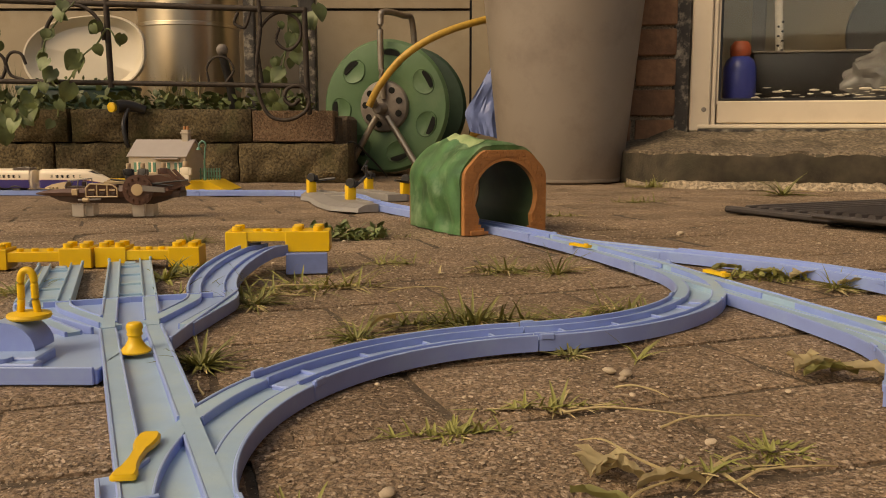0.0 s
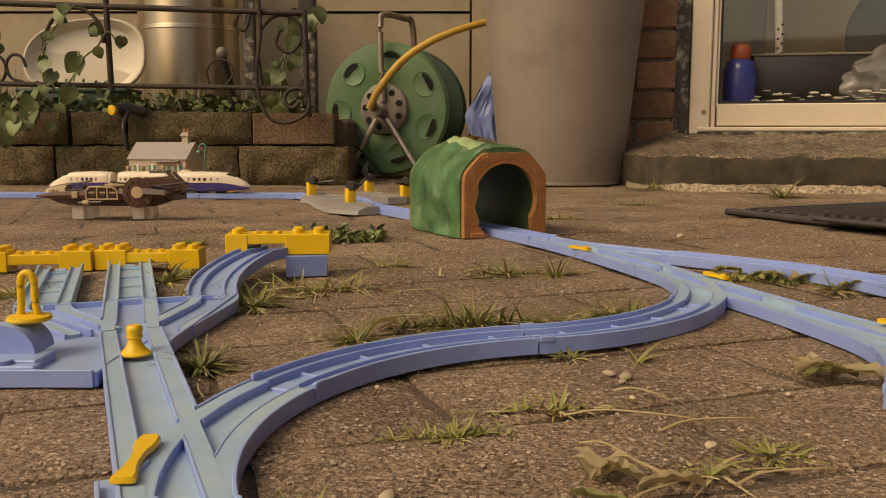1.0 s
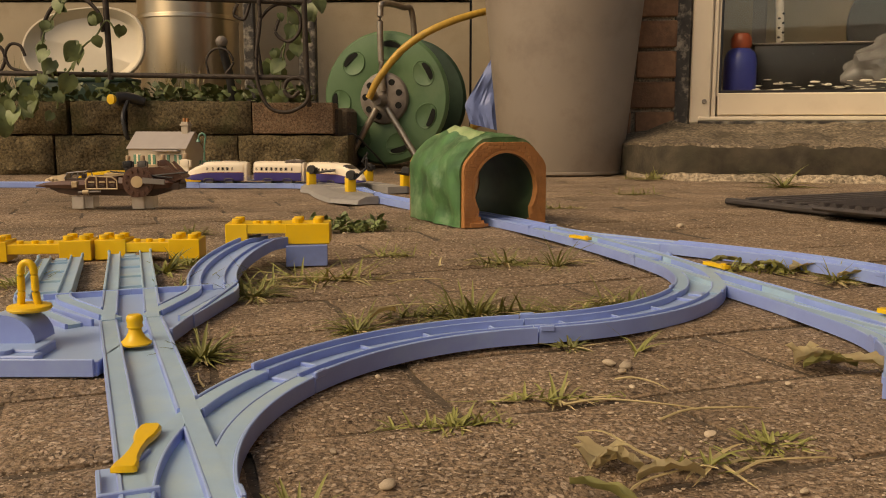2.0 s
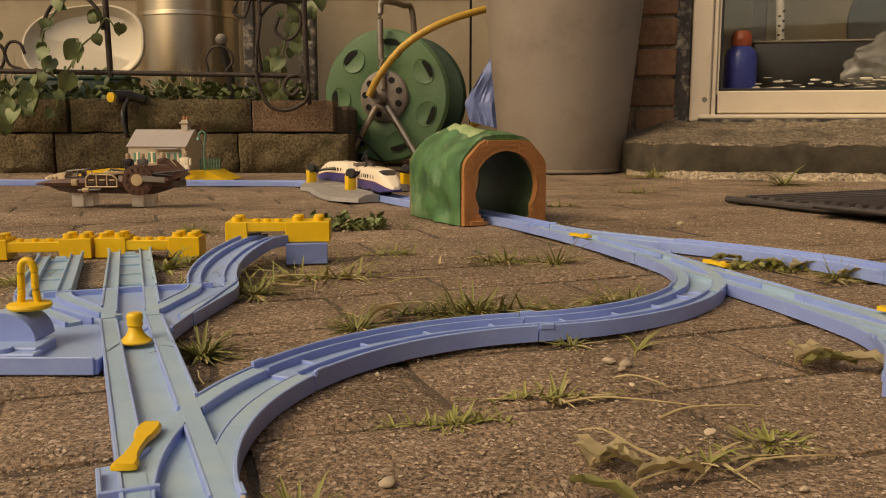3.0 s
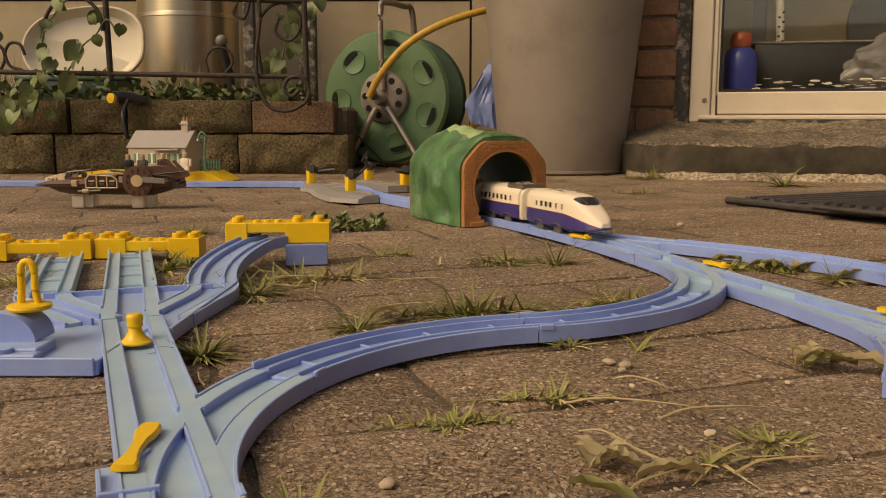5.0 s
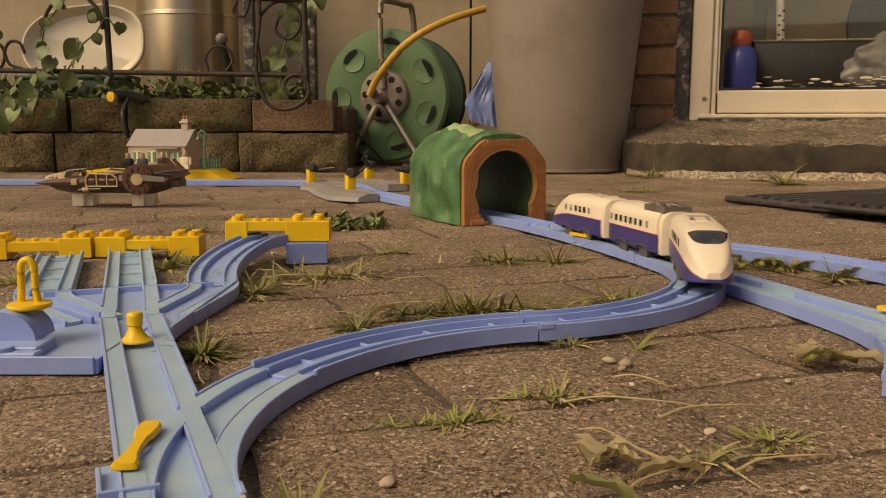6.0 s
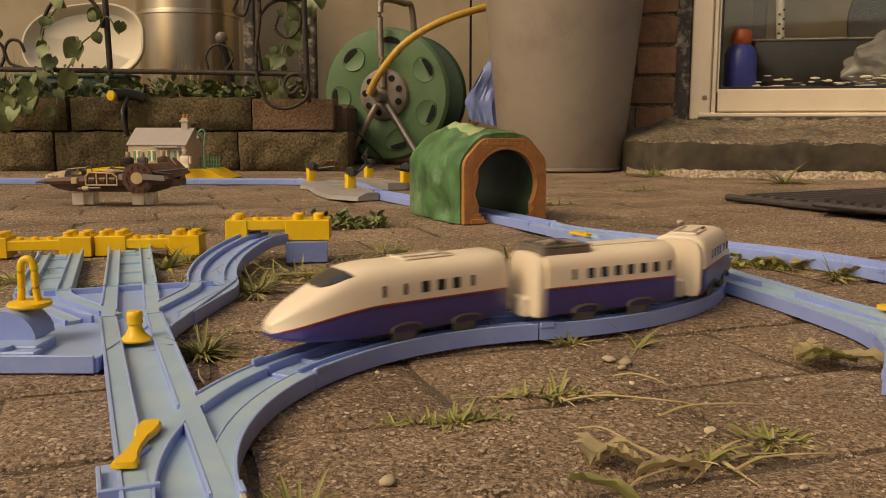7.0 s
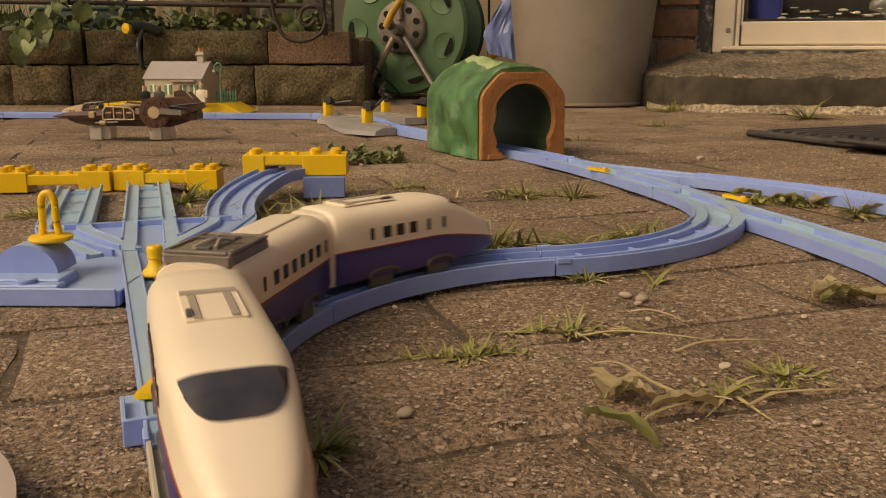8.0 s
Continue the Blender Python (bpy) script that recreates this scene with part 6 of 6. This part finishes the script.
tuft(-0.113, 1.075, 50, 0.022, 7, 2.4, dry=0.1, along=0.1, label="low leafy weeds in a paving joint")
tuft(-0.160, 0.690, 40, 0.040, 8, 2.4, dry=0.45, along=0.1, label="dry and green grass beside the yellow bricks")
tuft(-0.105, 0.72, 40, 0.040, 9, 2.4, dry=0.5, along=0.2, label="dry and green grass beside the yellow bricks")
tuft(-0.143, 0.655, 30, 0.030, 10, 1.4, dry=0.3)
tuft(-0.055, 0.543, 22, 0.026, 11, 0.9, dry=0.2)
tuft(0.112, 0.492, 3, 0.036, 12, 0.3, dry=0.1, label="upright grass blades beside the curved track")
tuft(0.122, 0.62, 30, 0.032, 13, 1.8, dry=0.4, along=0.3)
tuft(0.285, 0.775, 60, 0.018, 14, 3.2, dry=0.2, along=-0.25, label="low leafy weeds between the tracks")
tuft(0.33, 0.725, 26, 0.028, 15, 1.2, dry=0.5)
tuft(0.70, 1.80, 9, 0.095, 17, 0.9, dry=0.2, width=0.003, label="tall grass tuft growing at the foot of the step")
tuft(-0.248, 0.768, 8, 0.040, 18, 0.8, dry=0.1, width=0.003, label="broad grass blades beside the station track")
tuft(-0.345, 0.70, 30, 0.030, 19, 2.0, dry=0.4)
tuft(-0.235, 0.80, 26, 0.026, 20, 1.6, dry=0.2)
tuft(-0.30, 1.03, 26, 0.024, 21, 2.0, dry=0.3)
tuft(0.235, 0.355, 24, 0.020, 22, 1.3, dry=0.3)
tuft(-0.048, 0.272, 26, 0.020, 23, 0.9, dry=0.1, label="green grass tuft beside the switch")
tuft(0.135, 0.345, 20, 0.010, 24, 1.3, dry=0.1, label="low green weeds in a paving joint")
tuft(-0.205, 0.300, 16, 0.014, 25, 1.0, dry=0.1)
tuft(0.18, 1.35, 24, 0.020, 26, 2.2, dry=0.4, along=0.1)
tuft(0.36, 1.62, 26, 0.028, 27, 2.2, dry=0.4, along=0.1)
tuft(0.075, 0.50, 12, 0.016, 28, 1.0, dry=0.3)
tuft(-0.05, 0.855, 22, 0.024, 29, 1.4, dry=0.4, along=0.1)
tuft(0.48, 2.06, 30, 0.05, 30, 2.2, dry=0.5, along=-0.2, width=0.002)


def leaf_shape(bm, m, length, width, curl, seed, teeth=0.0):
    rg = random.Random(seed)
    rows = []
    n = 9
    for i in range(n + 1):
        t = i / n
        w = width * math.sin(math.pi * min(1, t * 0.97 + 0.02)) ** 0.7 * (1 + teeth * (1 if i % 2 else -1)) + 0.0002
        z = curl * math.sin(math.pi * t) + curl * 0.5 * noise.noise(Vector((t * 4, seed, 0)))
        k = rg.uniform(0.6, 1.2) * curl
        rows.append([(length * (t - 0.5), -w, z + k), (length * (t - 0.5), -w * 0.5, z + k * 0.3), (length * (t - 0.5), 0, z), (length * (t - 0.5), w * 0.5, z + k * 0.3), (length * (t - 0.5), w, z + k * 0.8)])
    b = rings(rows, closed_ring=False)
    bmesh.ops.solidify(b, geom=b.faces[:], thickness=0.0003)
    return merge(bm, b, m)


def fallen_leaf(x, y, turn, length, width, seed, mat="dry_leaf", label="curled dry leaf lying on the paving", tilt=0):
    t = solo("fallen_leaf", leaf_shape(None, None, length, width, 0.0042, seed, 0.28), M[mat], pose(x, y, 0.001, tilt, 0, turn), label, "leaf", "fallen leaves", smooth=True)
    return t


fallen_leaf(0.060, 0.322, 60, 0.019, 0.0085, 1, label="large curled dry leaf on the paving")
fallen_leaf(0.066, 0.312, -15, 0.018, 0.005, 2)
fallen_leaf(0.083, 0.304, 8, 0.026, 0.0034, 3)
fallen_leaf(0.056, 0.285, -55, 0.036, 0.0025, 4, "pale_leaf", "green and brown leaf lying on the paving")
fallen_leaf(0.203, 0.462, 20, 0.030, 0.008, 5)
fallen_leaf(0.222, 0.448, -40, 0.034, 0.011, 6)
fallen_leaf(0.206, 0.452, 5, 0.030, 0.006, 7, "pale_leaf", "green and brown leaf lying on the paving")
fallen_leaf(0.198, 0.470, 80, 0.026, 0.007, 8)
fallen_leaf(0.320, 0.765, 15, 0.030, 0.009, 9)
fallen_leaf(0.345, 0.722, -20, 0.028, 0.008, 10)
fallen_leaf(0.262, 0.80, 10, 0.030, 0.008, 11, "pale_leaf", "green and brown leaf lying on the paving")
fallen_leaf(0.290, 0.772, -20, 0.028, 0.009, 12, "pale_leaf", "green and brown leaf lying on the paving")
fallen_leaf(-0.040, 0.575, 60, 0.030, 0.004, 13)
for i, (x, y, a, ln) in enumerate(((0.085, 0.385, -10, 0.06), (0.098, 0.42, -45, 0.03), (0.12, 0.375, 12, 0.05), (-0.02, 0.60, 8, 0.06), (0.03, 0.545, -15, 0.05), (-0.12, 0.71, 5, 0.06), (-0.16, 0.735, -8, 0.05), (0.11, 0.615, 35, 0.06), (0.08, 0.30, 40, 0.05), (0.13, 0.315, 15, 0.045), (-0.122, 0.425, 120, 0.018), (-0.02, 0.70, 12, 0.05), (0.05, 0.815, -5, 0.06), (0.072, 0.335, 130, 0.045))):
    pts = [(-ln / 2, 0, 0.001), (-ln / 5, ln * 0.06, 0.0035), (ln / 4, -ln * 0.03, 0.0045), (ln / 2, ln * 0.03, 0.002)]
    solo("straw", pipe(bend(pts, 4), 0.0007, 5, None, 0.4), M["straw"], pose(x, y, 0, 0, 0, a), "dry straw lying on the paving", "straw", "dry straws", smooth=True)


def pebble_mesh(seed):
    b = bmesh.new()
    bmesh.ops.create_icosphere(b, subdivisions=2, radius=1)
    for v in b.verts:
        k = 1 + 0.28 * noise.noise(v.co * 1.4 + Vector((seed * 5, 0, 0)))
        v.co = Vector((v.co.x * k, v.co.y * k * 0.75, v.co.z * k * 0.5))
    return mesh_of("pebble", b, M["pebble"], True)


pebbles = [pebble_mesh(i) for i in range(5)]
rg = random.Random(11)
stones = [(0.098, 0.456, 0.0042), (0.090, 0.462, 0.0036), (0.094, 0.447, 0.0026), (0.30, 1.10, 0.006), (0.112, 0.352, 0.003), (-0.02, 0.300, 0.0036)]
for i in range(60):
    y = rg.uniform(0.26, 1.1)
    stones.append((rg.uniform(-0.42, 0.45) * y, y, rg.uniform(0.0008, 0.0022) * (0.7 + 0.6 * y)))
for i, (x, y, r) in enumerate(stones):
    ob = new("pebble", pebbles[i % 5])
    ob.matrix_world = pose(x, y, r * 0.25, 0, 0, rg.uniform(0, 360)) @ Matrix.Diagonal((r, r, r, 1))
    tagged(ob, "small pale pebble lying on the paving", "pebble", "loose pebbles")

# fine grit on the worn paving, too small to pick apart
grit_rng = np.random.RandomState(7)
base_b = bmesh.new()
bmesh.ops.create_icosphere(base_b, subdivisions=1, radius=1)
grain_v = np.array([v.co[:] for v in base_b.verts])
grain_f = np.array([[v.index for v in f.verts] for f in base_b.faces])
base_b.free()
count = 34000
gy = 0.20 + 1.1 * grit_rng.rand(count) ** 1.7
gx = (grit_rng.rand(count) - 0.5) * 1.25 * (gy + 0.05)
gr = (0.00032 + 0.00078 * grit_rng.rand(count) ** 3.0) * (0.85 + 0.5 * gy)
turn = grit_rng.rand(count) * 6.283
stretch = 0.6 + 0.8 * grit_rng.rand(count)
across = -gx * math.sin(ROW_TURN) + gy * math.cos(ROW_TURN) - ROW_START + PW / 2
along = gx * math.cos(ROW_TURN) + gy * math.sin(ROW_TURN) - COL_START + PL / 2 - np.where(np.floor(across / PW) % 2 == 1, PL / 2, 0)
joint = np.minimum(np.minimum(across % PW, -across % PW), np.minimum(along % PL, -along % PL)) < 0.0045
gr = np.where(joint, 0.0003, gr)
vx, vy, vz = (grain_v[None, :, i] * gr[:, None] for i in range(3))
vx = vx * stretch[:, None]
cx, sx_ = np.cos(turn)[:, None], np.sin(turn)[:, None]
vx, vy = vx * (1 + 0.25 * grit_rng.randn(count, 1)), vy * (1 + 0.5 * (grit_rng.rand(count, len(grain_v)) - 0.5))
verts = np.stack([gx[:, None] + vx * cx - vy * sx_, gy[:, None] + vx * sx_ + vy * cx, vz * 0.45 - np.where(joint, 0.0046, 0.0007)[:, None]], -1).reshape(-1, 3)
faces = (grain_f[None] + (np.arange(count) * len(grain_v))[:, None, None]).reshape(-1, 3)
grit_me = bpy.data.meshes.new("grit")
grit_me.from_pydata(verts.tolist(), [], faces.tolist())
grit_me.materials.append(M["grit"])
tagged(new("grit", grit_me), "fine pale and dark grit on the worn paving", "grit", kind="stuff")

# ---- climbing plants and bed growth ----
def heart_leaf(bm, m, size):
    rows = []
    n = 10
    for i in range(n + 1):
        t = i / n
        w = size * 0.50 * max(0.0, math.sin(math.pi * (0.04 + 0.94 * t) ** 0.62)) ** 0.8 + 0.0005
        z = 0.10 * size * math.sin(math.pi * t)
        lobe = -0.16 * size * (1 - t) ** 3       # the two lobes beside the stalk
        rows.append([(-w, lobe * 0.6 + size * t, z + 0.10 * w), (-w * 0.55, lobe + size * t, z + 0.02 * size), (0, size * t, z - 0.04 * size), (w * 0.55, lobe + size * t, z + 0.02 * size), (w, lobe * 0.6 + size * t, z + 0.10 * w)])
    return merge(bm, rings(rows, closed_ring=False), m)


def vine(name, pts, leaves, seed, size, label):
    """A climbing stem with separate heart shaped leaves."""
    rg = random.Random(seed)
    t = thing(name, pose(0, 0, 0), label, "climbing plant", "climbing plants on the trellis")
    line = bend(pts, 8)
    part("stem", pipe(line, 0.0022, 6), M["leaf"], t)
    for i in range(leaves):
        p = line[int((i + rg.random()) / leaves * (len(line) - 1))]
        s = size * rg.uniform(0.5, 1.25)
        m = Matrix.Translation(p + Vector((rg.uniform(-0.025, 0.025), rg.uniform(-0.03, 0.005), rg.uniform(-0.02, 0.02)))) @ Euler((radians(rg.uniform(60, 125)), radians(rg.uniform(-40, 40)), radians(rg.uniform(-50, 50)))).to_matrix().to_4x4() @ pose(0, 0, 0, 0, 0, 180)
        part("leaf", heart_leaf(None, m, s), M["leaf"], t, "", True)
    return t


vine("vine", [(-1.018, 2.18, 0.158), (-0.997, 2.18, 0.221), (-0.969, 2.18, 0.263), (-0.973, 2.18, 0.334), (-0.937, 2.18, 0.393), (-0.892, 2.18, 0.439)], 18, 3, 0.032, "climbing vine with heart shaped leaves on the trellis")
vine("vine", [(-0.948, 2.18, 0.165), (-0.937, 2.18, 0.221), (-0.899, 2.18, 0.277), (-0.878, 2.18, 0.312), (-0.842, 2.18, 0.341), (-0.814, 2.18, 0.376), (-0.786, 2.18, 0.334)], 11, 4, 0.042, "climbing vine with heart shaped leaves on the trellis")
vine("vine", [(-1.131, 2.18, 0.446), (-1.096, 2.18, 0.418), (-1.077, 2.18, 0.369), (-1.089, 2.18, 0.348)], 5, 5, 0.026, "climbing vine tip hanging from the top rail")
vine("vine", [(-1.075, 2.18, 0.151), (-1.046, 2.18, 0.193), (-1.018, 2.18, 0.200), (-0.983, 2.18, 0.186)], 14, 6, 0.040, "climbing vine with heart shaped leaves over the wall")
vine("vine", [(-0.414, 2.26, 0.210), (-0.407, 2.26, 0.283), (-0.392, 2.26, 0.356), (-0.385, 2.26, 0.421), (-0.338, 2.24, 0.426)], 14, 7, 0.034, "climbing vine with broad leaves at the trellis end")
vine("vine", [(-0.425, 2.30, 0.19), (-0.44, 2.30, 0.27), (-0.405, 2.29, 0.33), (-0.36, 2.27, 0.40), (-0.325, 2.26, 0.43)], 22, 8, 0.036, "climbing vine with broad leaves at the trellis end")


def bushy(name, x, y, z, w, d, h, n, seed, mat, size, label, spiky=False):
    """Low growth: many small leaves or needles with gaps."""
    rg = random.Random(seed)
    t = thing(name, pose(x, y, z), label, "plant", "low plants in the bed")
    bm = bmesh.new()
    for i in range(n):
        u, v = rg.uniform(-1, 1), rg.uniform(-1, 1)
        top = h * (0.45 + 0.55 * (0.5 + noise.noise(Vector((u * w * 18 + seed, v * 3, seed))))) * rg.uniform(0.35, 1)
        p = Vector((u * w / 2, v * d / 2, top))
        if spiky:
            blade(bm, p.x, p.y, 0, rg.uniform(0, 6.28), h * rg.uniform(0.5, 1.2), rg.uniform(0.05, 0.6), 0.0012, 0.2, 3)
        else:
            s = size * rg.uniform(0.5, 1.3)
            m = Matrix.Translation(p) @ Euler((rg.uniform(-1.0, 1.3), rg.uniform(-0.9, 0.9), rg.uniform(0, 6.28))).to_matrix().to_4x4()
            b = rings([[(-0.02 * s, 0, 0), (0.02 * s, 0, 0)], [(-0.32 * s, 0.35 * s, 0.05 * s), (0.32 * s, 0.35 * s, 0.05 * s)], [(-0.25 * s, 0.7 * s, 0.03 * s), (0.25 * s, 0.7 * s, 0.03 * s)], [(-0.01 * s, s, -0.05 * s), (0.01 * s, s, -0.05 * s)]], closed_ring=False)
            b.transform(m)
            me = bpy.data.meshes.new("t")
            b.to_mesh(me)
            b.free()
            bm.from_mesh(me)
            bpy.data.meshes.remove(me)
    ob = part("foliage", bm, mat, t)
    tagged(ob, kind="stuff")
    return t


bushy("bed_plant", -1.10, 2.31, 0.17, 0.30, 0.10, 0.060, 240, 1, M["leaf"], 0.028, "low green bed plants behind the wall")
bushy("bed_plant", -0.74, 2.33, 0.17, 0.36, 0.12, 0.065, 330, 2, M["leaf"], 0.026, "low green bed plants behind the wall")
bushy("bed_plant", -0.46, 2.36, 0.17, 0.22, 0.12, 0.060, 170, 3, M["leaf"], 0.026, "low green bed plants behind the wall")
bushy("heather", -0.715, 2.40, 0.19, 0.11, 0.06, 0.100, 90, 4, M["straw"], 0.02, "thin dry upright stems by the steel drum", True)
bushy("heather", -1.19, 2.36, 0.19, 0.10, 0.06, 0.110, 90, 5, M["leaf"], 0.02, "thin upright stems in the bed", True)
bushy("weed", -0.120, 1.085, -0.003, 0.095, 0.05, 0.016, 170, 9, M["leaf"], 0.012, "leafy green weeds growing in a paving joint")
bushy("weed", 0.272, 0.772, -0.003, 0.125, 0.026, 0.007, 120, 10, M["grass"], 0.007, "low leafy weeds between the tracks")
bushy("trough_growth", tx0, 2.42, 0.235, 0.25, 0.09, 0.035, 300, 6, M["leaf"], 0.014, "dense low green growth in the trough")

# ---- bricks of the house wall ----
bm_brick = [mesh_of("brick", box(0.215, 0.024, 0.069, 0, 0, 0, 0.003), M["brick"]), mesh_of("brick", box(0.102, 0.024, 0.069, 0, 0, 0, 0.003), M["brick"])]
for row in range(16):
    z = 0.012 + row * 0.079
    x = 0.0
    half_first = row % 2
    widths = [0.102] if half_first else []
    while sum(widths) < 0.2:
        widths.append(0.215)
    x = -0.004
    for w in widths:
        x -= w
        ob = new("brick", bm_brick[0 if w > 0.15 else 1])
        ob.parent = house_wall
        ob.matrix_basis = pose(x + w / 2, 0.005, z)
        x -= 0.011

# ---- paving blocks ----


def paver_mesh(seed):
    """A worn paving block with rounded, chipped edges; its top lies at 0."""
    b = bmesh.new()
    nx, ny = 14, 8
    bmesh.ops.create_grid(b, x_segments=nx, y_segments=ny, size=0.5)
    for v in b.verts:
        u, q = v.co.x, v.co.y
        e = min(0.5 - abs(u), 0.5 - abs(q))
        edge = e < 1e-5
        n1 = noise.noise(Vector((u * 5 + seed * 3.1, q * 3, seed)))
        v.co = Vector((u * (PL - 0.0050) + (0.0034 * n1 if edge else 0), q * (PW - 0.0050) + (0.0034 * n1 if edge else 0), (-0.0026 if edge else -0.0005 if e < 0.08 else 0.0) - 0.0009 + 0.0009 * n1))
    ext = bmesh.ops.extrude_edge_only(b, edges=[e for e in b.edges if e.is_boundary])
    for v in ext["geom"]:
        if isinstance(v, bmesh.types.BMVert):
            v.co.z = -0.02
    return mesh_of("paver", b, M["paver"], True)


paver_meshes = [paver_mesh(i) for i in range(8)]
cr, sr = math.cos(ROW_TURN), math.sin(ROW_TURN)
rest = bmesh.new()
rng = random.Random(5)
for row in range(-12, 40):
    for col in range(-16, 20):
        u = (col + (0.5 if row % 2 else 0.0)) * PL + COL_START
        v = ROW_START + row * PW
        x, y = u * cr - v * sr, u * sr + v * cr
        if y > 3.1 or y < -0.6 or abs(x) > 2.4:
            continue
        turn = math.degrees(ROW_TURN) + rng.uniform(-0.8, 0.8)
        m = pose(x, y, rng.uniform(-0.0012, 0.0), rng.uniform(-0.5, 0.5), rng.uniform(-0.4, 0.4), turn + 180 * rng.randint(0, 1))
        near = 0.1 < y < 2.35 and abs(x) < 0.10 + 0.56 * y
        me = paver_meshes[rng.randrange(8)]
        if near:
            ob = new("paver", me)
            ob.parent = pavement
            ob.matrix_basis = m
        else:
            n0 = len(rest.verts)
            rest.from_mesh(me)
            rest.verts.ensure_lookup_table()
            bmesh.ops.transform(rest, matrix=m, verts=rest.verts[n0:])
far_pavers = part("outer_pavers", rest, M["paver"], pavement)
tagged(far_pavers, kind="stuff")

motions()
